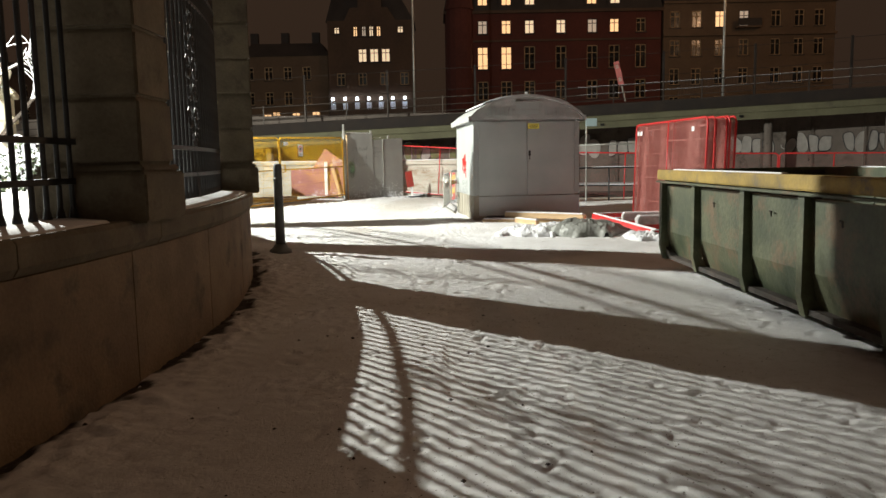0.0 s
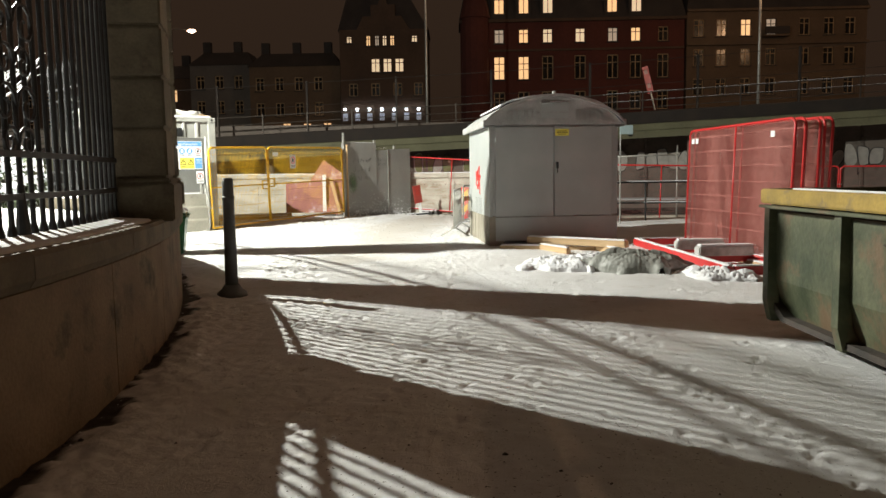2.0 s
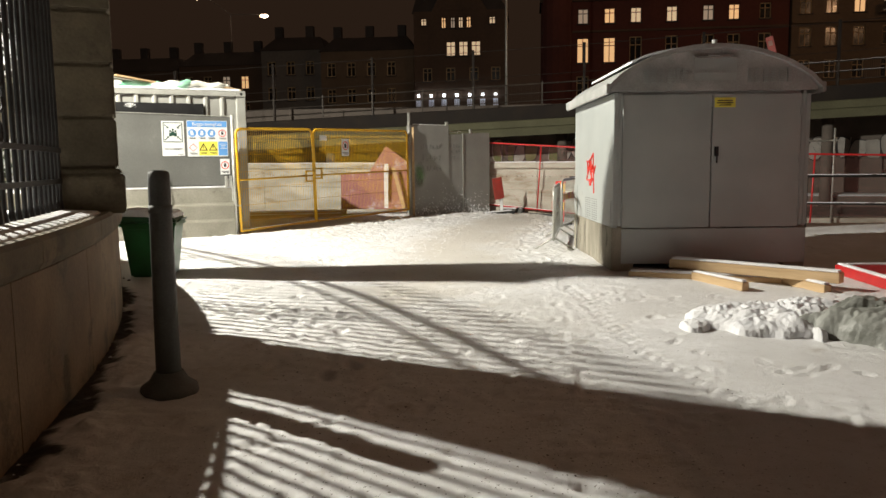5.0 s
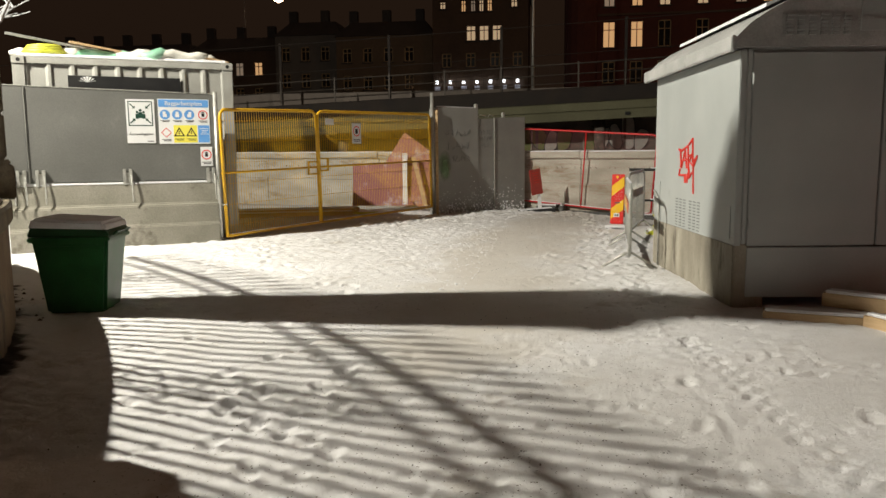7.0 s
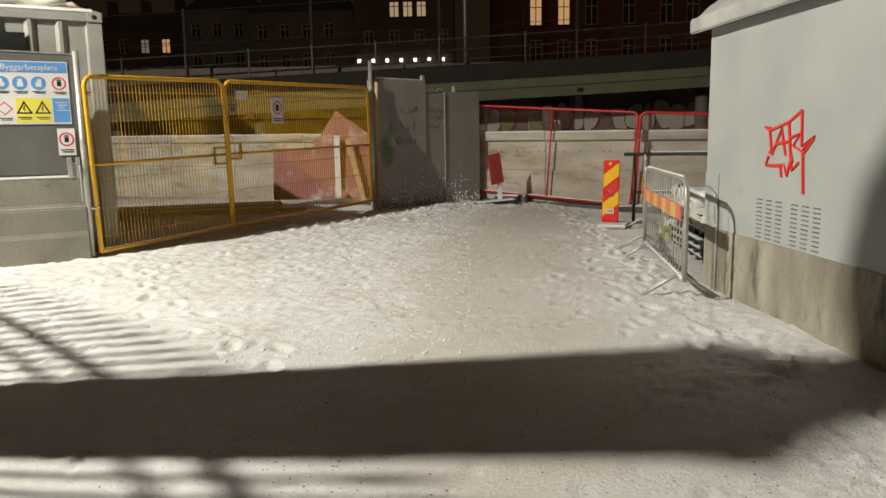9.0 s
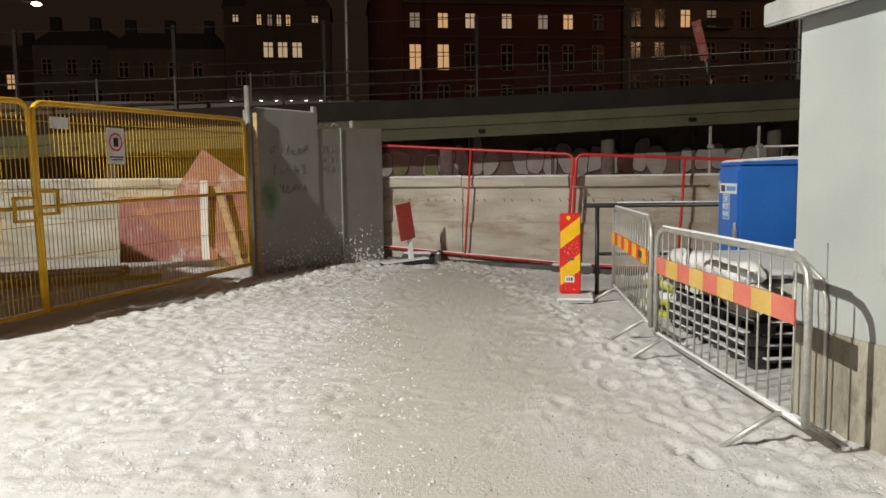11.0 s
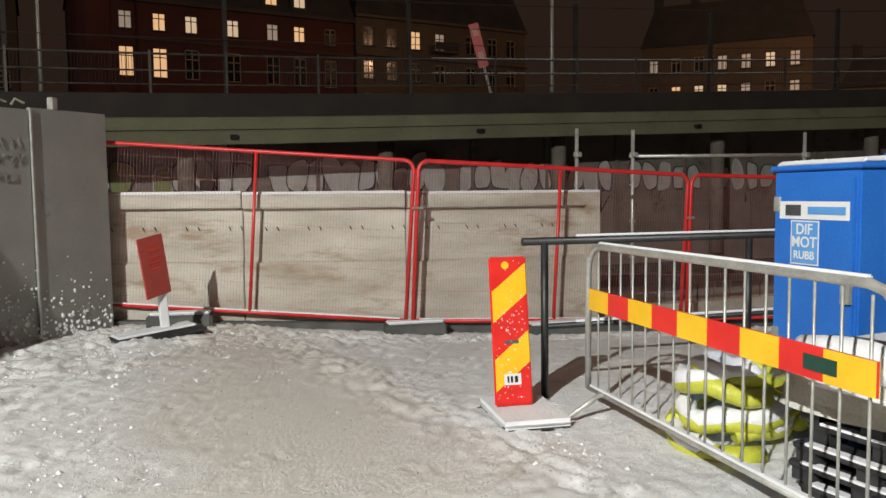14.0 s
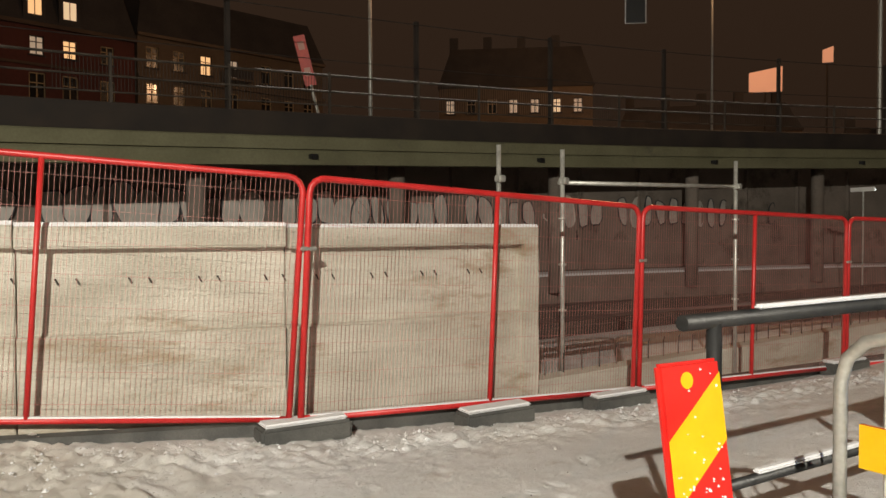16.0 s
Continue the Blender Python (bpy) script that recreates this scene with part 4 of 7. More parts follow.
# ---- green grit bin ----
def grit_bin():
    t = thing("grit_bin", pose(-5.52, 17.92, 0.02, 0, 0, 14), "dark green plastic grit bin with snow on its lid", "grit bin")
    w0, w1, d0, d1, h = 0.54, 0.70, 0.46, 0.60, 0.74
    b = B().add([(-w0 / 2, -d0 / 2, 0), (w0 / 2, -d0 / 2, 0), (w0 / 2, d0 / 2, 0), (-w0 / 2, d0 / 2, 0), (-w1 / 2, -d1 / 2, h), (w1 / 2, -d1 / 2, h), (w1 / 2, d1 / 2, h), (-w1 / 2, d1 / 2, h)],
                [(0, 3, 2, 1), (4, 5, 6, 7), (0, 1, 5, 4), (1, 2, 6, 5), (2, 3, 7, 6), (3, 0, 4, 7)])
    part("body", b, BINGREEN, t, bevel=0.03)
    part("inset_band", B().box((0, -d1 / 2 + 0.005, h - 0.09), (w1 - 0.12, 0.02, 0.05)), BINGREEN, t, bevel=0.008)
    part("rim", B().box((0, 0, h - 0.01), (w1 + 0.05, d1 + 0.05, 0.05)), BINGREEN, t, bevel=0.012)
    part("lid", B().prism([(-w1 / 2 - 0.03, h + 0.02), (w1 / 2 + 0.03, h + 0.02), (w1 / 2 - 0.03, h + 0.10), (-w1 / 2 + 0.03, h + 0.15)], d1 + 0.04, Matrix.Translation((0, -d1 / 2 - 0.02, 0))), BINLID, t, bevel=0.012)
    part("snow_cap", B().prism([(-w1 / 2 - 0.015, h + 0.085), (w1 / 2 + 0.015, h + 0.055), (w1 / 2 - 0.02, h + 0.155), (-w1 / 2 + 0.03, h + 0.20)], d1 + 0.06, Matrix.Translation((0, -d1 / 2 - 0.03, 0))), SNOW, t, bevel=0.025)
    part("handle", B().tube([(w1 / 2 + 0.02, -0.2, h + 0.02), (w1 / 2 + 0.06, -0.2, h + 0.05), (w1 / 2 + 0.06, 0.2, h + 0.05), (w1 / 2 + 0.02, 0.2, h + 0.02)], 0.012, 6), BINLID, t)


grit_bin()

# ---- hoarding on concrete barriers, container behind ----
HP, HQ = (-9.09, 21.53), (-6.47, 23.20)
HROT = math.degrees(math.atan2(HQ[1] - HP[1], HQ[0] - HP[0]))


def barrier(p, rot, L, z):
    t = thing("concrete_barrier", pose(p[0], p[1], z, 0, 0, rot), "pale stepped concrete road barrier under the hoarding", "barrier", "concrete barriers")
    prof = [(-0.28, 0.0), (-0.28, 0.33), (-0.25, 0.36), (-0.25, 0.66), (-0.21, 0.70), (-0.21, 1.02), (0.0, 1.02), (0.0, 0.0)]
    part("body", B().sweep([(d, zz) for d, zz in prof], [(0, 0, 0, 1, 0), (L, 0, 0, 1, 0)]), BARRIERCON, t, bevel=0.012)
    part("snow_strip", B().box((L / 2, -0.11, 1.035), (L - 0.02, 0.18, 0.04)), SNOW, t, bevel=0.015)
    return t


def hoarding():
    m = pose(HP[0], HP[1], 0.08, 0, 0, HROT)
    L = 3.11
    barrier((m @ Vector((0.0, 0.26, 0)))[:2], HROT, L, 0.06)
    for x0, x1, off in ((0.32, L, 0.0), (-0.20, 0.31, -0.03)):
        t = thing("steel_hoarding", m @ Matrix.Translation((0, off, 0)), "grey steel hoarding sheet fixed behind the barrier", "hoarding", "hoarding sheets")
        top = lambda x: 2.53 - 0.023 * x
        part("sheet", B().prism([(x0, 1.05), (x1, 1.05), (x1, top(x1)), (x0, top(x0))], 0.03, Matrix.Translation((0, 0.105, 0))), SHEET, t, bevel=0.005)
        part("top_rail", B().prism([(x0, top(x0)), (x1, top(x1)), (x1, top(x1) + 0.018), (x0, top(x0) + 0.018)], 0.045, Matrix.Translation((0, 0.098, 0))), GALV, t, bevel=0.004)
        for x in (x0 + 0.15, (x0 + x1) / 2, x1 - 0.10):
            br = part("bracket", B().box((x - 0.045, 0.07, 1.12), (0.05, 0.06, 0.26)).box((x + 0.045, 0.07, 1.12), (0.05, 0.06, 0.26)).box((x, 0.085, 1.10), (0.06, 0.03, 0.18)), GALV, t, bevel=0.006)
            part("strap", B().tube([(x + 0.05, 0.06, 1.16), (x + 0.06, 0.02, 1.12), (x + 0.06, -0.0, 1.04), (x + 0.06, -0.02, 0.72)], 0.013, 6), GALV, br)
    t = thing("gate_post", m @ Matrix.Translation((L + 0.02, 0.06, 0)), "round galvanised gate post beside the hoarding", "gate post")
    part("post", B().tube([(0, 0, -0.05), (0, 0, 2.50)], 0.035, 10), GALV, t, smooth=True)
    for z in (0.62, 2.0):
        part("hinge", B().tube([(0, 0, z), (0.12, -0.02, z)], 0.02, 8), GALV, t)
    t = thing("hoarding_post", m @ Matrix.Translation((L - 0.14, 0.16, 0)), "square galvanised hoarding post", "post")
    part("post", B().box((0, 0, 1.24), (0.09, 0.07, 2.52)), GALV, t, bevel=0.01)
    return m


HM = hoarding()


def ring(cx, cz, r, w=0.012, n=24, y=-0.003):
    b = B()
    vs, fs = [], []
    for i in range(n):
        a = 6.28319 * i / n
        vs += [(cx + r * math.cos(a), y, cz + r * math.sin(a)), (cx + (r - w) * math.cos(a), y, cz + (r - w) * math.sin(a))]
    fs = [(2 * i, (2 * i + 2) % (2 * n), (2 * i + 3) % (2 * n), 2 * i + 1) for i in range(n)]
    b.add(vs, fs)
    return b


def dot(cx, cz, r, n=24, y=-0.003):
    return B().add([(cx + r * math.cos(6.28319 * i / n), y, cz + r * math.sin(6.28319 * i / n)) for i in range(n)], [tuple(range(n))])


def plate(x0, x1, z0, z1, y=0.0, t=0.004):
    return B().box(((x0 + x1) / 2, y, (z0 + z1) / 2), (x1 - x0, t, z1 - z0))


def bars(x0, x1, zs, h, y=-0.004):
    b = B()
    for i, z in enumerate(zs):
        b.box(((x0 + x1) / 2 + 0.01 * (i % 2), y, z), (x1 - x0 - 0.03 * (i % 3), 0.002, h))
    return b


def upright(x, y, z):
    return Matrix.Translation((x, y, z)) @ pose(0, 0, 0, 90, 0, 0)


def no_entry_hand(t, cx, cz, s, y=-0.0045):
    r = part("ban_ring", ring(cx, cz, s, s * 0.2, y=y), REDINK, t, "red ban ring")
    part("ban_symbol", B().box((cx, y + 0.0006, cz - s * 0.1), (s * 0.55, 0.002, s * 0.6)).box((cx - s * 0.2, y + 0.0006, cz + s * 0.35), (s * 0.12, 0.002, s * 0.5)).box((cx, y + 0.0006, cz + s * 0.4), (s * 0.12, 0.002, s * 0.55)).box((cx + s * 0.2, y + 0.0006, cz + s * 0.35), (s * 0.12, 0.002, s * 0.5)), INK, r)


def site_signs():
    f = HM @ Matrix.Translation((0, 0.098, -0.08))
    t = thing("assembly_sign", f @ Matrix.Translation((0.045, 0, 0)), "white assembly-point sign with dark green arrows on the hoarding", "sign")
    part("board", plate(1.70, 2.13, 1.74, 2.44), WHITEPLATE, t)
    fr = B()
    for x0, x1, z0, z1 in ((1.73, 2.10, 2.395, 2.41), (1.73, 2.10, 2.015, 2.03), (1.73, 1.745, 2.03, 2.395), (2.085, 2.10, 2.03, 2.395)):
        fr.box(((x0 + x1) / 2, -0.003, (z0 + z1) / 2), (x1 - x0, 0.002, z1 - z0))
    part("border", fr, SIGNGREEN, t)
    for sx, sz in ((-1, -1), (1, -1), (-1, 1), (1, 1)):
        cx, cz = 1.915 + sx * 0.125, 2.2125 + sz * 0.125
        b = B().box((0, -0.004, 0), (0.085, 0.002, 0.018), Matrix.Translation((cx, 0, cz)) @ pose(0, 0, 0, 0, -45 * sx * sz, 0))
        b.add([(cx - sx * 0.045, -0.004, cz - sz * 0.045), (cx - sx * 0.045, -0.004, cz - sz * 0.0), (cx, -0.004, cz - sz * 0.045)], [(0, 1, 2)])
        part("arrow", b, SIGNGREEN, t)
    b = B()
    for cx, cz, k in ((1.915, 2.21, 1.0), (1.865, 2.19, 0.85), (1.965, 2.19, 0.85)):
        b.add([(cx + 0.022 * k * math.cos(6.28319 * i / 12), -0.004 - k * 0.001, cz + 0.055 * k + 0.022 * k * math.sin(6.28319 * i / 12)) for i in range(12)], [tuple(range(12))])
        b.box((cx, -0.004 - k * 0.001, cz - 0.02), (0.055 * k, 0.001, 0.09 * k))
    part("group_symbol", b, SIGNGREEN, t)
    lettering("Återsamlingsplats", 0.052, INK, t, upright(1.915, -0.004, 1.885))
    part("text_bar", bars(2.0, 2.1, (1.77,), 0.01), TAGDARK, t)

    t = thing("site_rules_sign", f @ Matrix.Translation((0.04, 0, 0)) @ Matrix.Diagonal((1.03, 1, 1.01, 1)) @ Matrix.Translation((-0.025, 0, -0.01)), "blue, white and yellow building-site rules sign", "sign")
    part("board", plate(2.15, 2.93, 1.72, 2.44), WHITEPLATE, t)
    part("header", plate(2.16, 2.92, 2.31, 2.43, -0.003, 0.002), BLUEPLATE, t, "blue header strip")
    lettering("Byggarbetsplats", 0.092, WHITEPLATE, t, upright(2.54, -0.006, 2.368))
    for i in range(3):
        cx = 2.25 + i * 0.185
        d = part("rule_disc", dot(cx, 2.19, 0.078), BLUEPLATE, t)
        part("symbol", B().box((cx, -0.0045, 2.175), (0.06, 0.002, 0.05)).box((cx - 0.01 + i * 0.01, -0.0045, 2.215), (0.045, 0.002, 0.045)), WHITEPLATE, d)
        part("text_bar", bars(cx - 0.07, cx + 0.07, (2.095, 2.078), 0.009), TAGDARK, t)
    no_entry_hand(t, 2.83, 2.19, 0.075)
    part("text_bar", bars(2.76, 2.90, (2.09, 2.072), 0.009), TAGDARK, t)
    part("warning_field", plate(2.37, 2.73, 1.74, 2.02, -0.003, 0.002), SIGNYEL, t, "yellow warning field")
    part("note_field", plate(2.745, 2.92, 1.74, 2.02, -0.003, 0.002), BLUEPLATE, t)
    part("text_bar", bars(2.77, 2.9, (1.97, 1.94, 1.91, 1.88), 0.008, -0.005), WHITEPLATE, t)
    for cx in (2.455, 2.64):
        tri_ = part("warning_triangle", B().add([(cx - 0.085, -0.005, 1.84), (cx + 0.085, -0.005, 1.84), (cx, -0.005, 1.99)], [(0, 1, 2)]), INK, t, "black-edged warning triangle")
        part("inner", B().add([(cx - 0.055, -0.006, 1.857), (cx + 0.055, -0.006, 1.857), (cx, -0.006, 1.955)], [(0, 1, 2)]), SIGNYEL, tri_)
        part("bolt", B().add([(cx - 0.006, -0.007, 1.93), (cx + 0.012, -0.007, 1.93), (cx - 0.002, -0.007, 1.895), (cx + 0.012, -0.007, 1.895), (cx - 0.008, -0.007, 1.86), (cx - 0.002, -0.007, 1.885), (cx - 0.014, -0.007, 1.885)], [(0, 1, 2, 3, 4, 5, 6)]), INK, tri_)
        part("text_bar", bars(cx - 0.07, cx + 0.07, (1.80, 1.78), 0.009, -0.005), INK, t)
    part("diamond", B().add([(2.18, -0.003, 1.9), (2.26, -0.003, 1.82), (2.34, -0.003, 1.9), (2.26, -0.003, 1.98)], [(0, 1, 2, 3)]), REDINK, t)
    part("diamond_inner", B().add([(2.195, -0.004, 1.9), (2.26, -0.004, 1.835), (2.325, -0.004, 1.9), (2.26, -0.004, 1.965)], [(0, 1, 2, 3)]), WHITEPLATE, t)
    part("text_bar", bars(2.19, 2.33, (1.79, 1.77), 0.009), TAGDARK, t)
    t = thing("no_entry_sign", f @ Matrix.Translation((0.072, 0, -0.025)), "small white no-entry sign with a red ring", "sign", "no-entry signs")
    part("board", plate(2.79, 2.98, 1.38, 1.70, -0.006), WHITEPLATE, t)
    no_entry_hand(thing_child(t), 2.885, 1.57, 0.082, -0.0105)
    part("text_bar", bars(2.81, 2.96, (1.445, 1.42), 0.012, -0.010), INK, t)


def thing_child(t):
    return part("symbol_panel", plate(2.80, 2.97, 1.48, 1.66, -0.0065, 0.0042), WHITEPLATE, t)


site_signs()


def container():
    L, D, H = 3.34, 2.44, 3.05
    m = HM @ Matrix.Translation((0.165, 0.46, -0.03))
    t = thing("site_container", m, "white corrugated steel site container with snow and sacks on top", "container")
    prof = []
    n = 9
    for i in range(n):
        x = 0.16 + (L - 0.32) * i / n
        w = (L - 0.32) / n
        prof += [(x, 0.0), (x + w * 0.12, 0.0), (x + w * 0.24, 0.030), (x + w * 0.88, 0.030)]
    prof.append((L - 0.16, 0.0))
    for y0, s in ((0.02, 1), (D - 0.02, -1)):
        b = B()
        vs = [(x, y0 + s * d, z) for z in (0.16, H - 0.1) for x, d in prof]
        k = len(prof)
        b.add(vs, [(i, i + 1, k + i + 1, k + i) for i in range(k - 1)])
        part("side_wall", b, CONTAINER, t)
    for x in (0.09, L - 0.09):
        for y in (0.07, D - 0.07):
            part("corner_post", B().box((x, y, H / 2), (0.18, 0.14, H - 0.24)), CONTAINER, t, bevel=0.012)
            for z in (0.06, H - 0.06):
                c = part("corner_casting", B().box((x, y, z), (0.19, 0.17, 0.13)), CONTAINER, t, bevel=0.012)
                part("socket", B().tube([(x, y - 0.088, z), (x, y - 0.084, z)], 0.03, 12), INK, c)
    for z in (0.1, H - 0.06):
        part("side_rail", B().box((L / 2, 0.05, z), (L - 0.36, 0.08, 0.11)), CONTAINER, t, bevel=0.01)
        part("side_rail", B().box((L / 2, D - 0.05, z), (L - 0.36, 0.08, 0.11)), CONTAINER, t, bevel=0.01)
        part("end_rail", B().box((L - 0.07, D / 2, z), (0.1, D - 0.3, 0.11)), CONTAINER, t, bevel=0.01)
        part("end_rail", B().box((0.07, D / 2, z), (0.1, D - 0.3, 0.11)), CONTAINER, t, bevel=0.01)
    part("end_wall", B().box((L - 0.09, D / 2, H / 2), (0.03, D - 0.2, H - 0.2)), CONTAINER, t)
    part("end_wall", B().box((0.09, D / 2, H / 2), (0.03, D - 0.2, H - 0.2)), CONTAINER, t)
    part("roof", B().box((L / 2, D / 2, H - 0.03), (L - 0.1, D - 0.1, 0.03)), CONTAINER, t)
    part("snow_cover", B().box((L / 2, D / 2, H + 0.02), (L - 0.14, D - 0.14, 0.07)), SNOW, t, bevel=0.03)
    part("banner", B().box((1.62, 0.005, 2.66), (1.70, 0.02, 0.22)), INK, t, "black banner strip")
    fl = B()
    for i in range(7):
        a = radians(20 + i * 23)
        fl.add([(1.05, -0.008, 2.66), (1.05 + 0.13 * math.cos(a) - 0.02 * math.sin(a), -0.008, 2.66 + 0.1 * math.sin(a)), (1.05 + 0.15 * math.cos(a), -0.008, 2.66 + 0.1 * math.sin(a)), (1.05 + 0.13 * math.cos(a) + 0.02 * math.sin(a), -0.008, 2.66 + 0.1 * math.sin(a))], [(0, 1, 2, 3)])
    part("banner_mark", fl, WHITEPLATE, t)
    rng = random.Random(12)
    for i in range(13):
        x, y = 0.35 + i * 0.20 + rng.uniform(-0.1, 0.1), rng.uniform(0.15, 0.9)
        L2, a = rng.uniform(0.5, 1.0), rng.uniform(-20, 20)
        pts = [(x + L2 * (k / 6 - 0.5), y + 0.05 * math.sin(k + i), H + 0.11 + 0.03 * math.sin(k * 1.7 + i)) for k in range(7)]
        col, lab = ((TARP, "pale folded sack with snow"), (GREENTARP, "green sacking bundle"), (SNOW, "snow-covered bundle"), (TARP, "pale hose bundle"))[i % 4]
        sk = single("sack", B().tube(pts, [0.03, 0.07, 0.09, 0.1, 0.09, 0.07, 0.03], 9), col, lab + " on the container roof", "sack", "sacks on the container", smooth=True)
        sk.matrix_basis = m @ pose(0, 0, 0, 0, 0, 0)
    for i, (x, ln) in enumerate(((0.85, 1.9), (1.55, 1.5), (3.0, 0.7))):
        pl_ = single("board", B().box((0, 0, 0), (ln, 0.16, 0.03)), WOOD if i else GALV, "loose board lying across the sacks", "board", "boards on the container", bevel=0.005)
        pl_.matrix_basis = m @ pose(x, 0.45, H + 0.24 - 0.06 * i, 4, 8, 10)
    hs = single("hose_coil", B().tube([(0.45 + 0.32 * math.cos(k * 0.5) * (1 - k * 0.008), 0.4 + 0.2 * math.sin(k * 0.5), H + 0.08 + 0.003 * k) for k in range(40)], 0.04, 7), YELLOWHOSE, "yellow hose coil on the container roof", "hose", smooth=True)
    hs.matrix_basis = m


container()


# ---- yellow gate ----
def yellow_gate():
    a, b, c = (-6.42, 23.27), (-5.37, 25.33), (-3.68, 28.66)
    for p, q, z0, r in ((a, b, 0.10, 0.06), (b, c, 0.16, 0.07)):
        L = math.hypot(q[0] - p[0], q[1] - p[1]) - 0.05
        t = site_panel(along(p, q, z0 - 0.04), L, 2.23, YELLOW, "yellow mesh site gate leaf, closed", "yellow gate leaves", rise=r, mids=0, nv=round(L / 0.055), nh=6, snow=True, r=0.029, name="site_gate", wire=0.0044)
        part("mid_rail", B().tube([(0, 0, 1.17), (L, 0, 1.17 + r)], 0.02, 8), YELLOW, t, smooth=True)
        e = L if p is a else 0.0
        s = -1 if p is a else 1
        lk = B()
        for (x0, z0_, x1, z1) in ((0, 1.1, 0.24, 1.1), (0.24, 1.1, 0.24, 1.33), (0.24, 1.33, 0, 1.33)):
            lk.box((e + s * (x0 + x1) / 2, -0.02, (z0_ + z1) / 2), (abs(x1 - x0) + 0.03, 0.03, abs(z1 - z0_) + 0.03))
        part("latch_box", lk, YELLOW, t)
        if p is b:
            sg = part("no_entry_plate", plate(0.95, 1.22, 1.62, 2.03, -0.035), WHITEPLATE, t, "white no-entry plate")
            part("ban_ring", ring(1.085, 1.87, 0.105, 0.02, y=-0.040), REDINK, sg)
            part("ban_symbol", B().box((1.085, -0.039, 1.87), (0.07, 0.002, 0.1)), INK, sg)
            part("text_bar", bars(0.98, 1.19, (1.70, 1.67), 0.014, -0.039), INK, sg)
            part("tag_plate", plate(0.18, 0.42, 1.98, 2.10, -0.035), WHITEPLATE, t)
    t = thing("gate_post", pose(-3.66, 28.72, 0.0), "pale round gate post with timber prop", "gate post")
    part("post", B().tube([(0, 0, 0), (0, 0, 2.92)], 0.04, 10), GALV, t, smooth=True)
    part("prop", B().box((0.10, 0.06, 1.28), (0.06, 0.06, 2.5)), WOOD, t, bevel=0.005)


yellow_gate()


# ---- things behind the gate ----
def leaning_board(x, y, rot, pts, lean, material, label):
    b = B().prism(pts, 0.021)
    return single("form_board", b, material, label, "board", "form boards behind the gate", m=pose(x, y, 0.05, 0, 0, rot) @ pose(0, 0, 0, lean, 0, 0))


leaning_board(-6.0, 30.2, 4, [(0, 0.15), (2.1, 0.15), (2.1, 1.25), (0, 1.25)], -8, PINKPLY, "reddish form plywood board leaning on the concrete wall, frosted")
leaning_board(-5.45, 29.95, 4, [(0.25, 1.1), (1.3, 0.05), (2.0, 1.2), (0.85, 2.05)], -10, PINKPLY, "reddish form plywood board tilted on its corner")
leaning_board(-4.62, 29.9, 4, [(0, 0.2), (0.12, 0.2), (0.12, 1.5), (0, 1.5)], -6, WHITEPLATE, "white painted batten leaning on the boards")
leaning_board(-4.4, 29.8, 4, [(0.35, 0.1), (0.45, 0.1), (0.12, 1.4), (0.02, 1.4)], -7, WOOD, "raw timber batten leaning on the boards")
for i in range(4):
    timber((-8.6, 27.6 + 0.22 * i), (-5.6, 28.7 + 0.2 * i), 0.12, 0.1, 0.08 + 0.05 * (i % 2), "board")
hz = single("hose", B().tube([(-7.6 + 0.11 * i, 29.0 + 0.2 * math.sin(i * 0.55), 0.12) for i in range(24)], 0.035, 7), YELLOWHOSE, "yellow hose lying on the snow behind the gate", "hose", smooth=True)


# ---- dark grey steel screen ----
def spray_mist(name, colour):
    """Thin spray paint that fades out in droplets towards its rim."""
    m = bpy.data.materials.new(name)
    m.use_nodes = True
    t, n = m.node_tree, m.node_tree.nodes
    b = n["Principled BSDF"]
    b.inputs["Base Color"].default_value, b.inputs["Roughness"].default_value = (*colour, 1), 0.7
    tc, mp, gr, ns, mu = (n.new("ShaderNode" + k) for k in ("TexCoord", "Mapping", "TexGradient", "TexNoise", "Math"))
    mp.inputs["Location"].default_value, mp.inputs["Scale"].default_value = (-1, 0, -1), (2, 0, 2)
    gr.gradient_type = "SPHERICAL"
    ns.inputs["Scale"].default_value, ns.inputs["Detail"].default_value = 9, 6
    t.links.new(tc.outputs["Generated"], mp.inputs[0])
    t.links.new(mp.outputs[0], gr.inputs[0])
    t.links.new(tc.outputs["Object"], ns.inputs["Vector"])
    mu.operation = "MULTIPLY"
    t.links.new(gr.outputs["Fac"], mu.inputs[0])
    t.links.new(ns.outputs["Fac"], mu.inputs[1])
    t.links.new(mu.outputs[0], b.inputs["Alpha"])
    return m


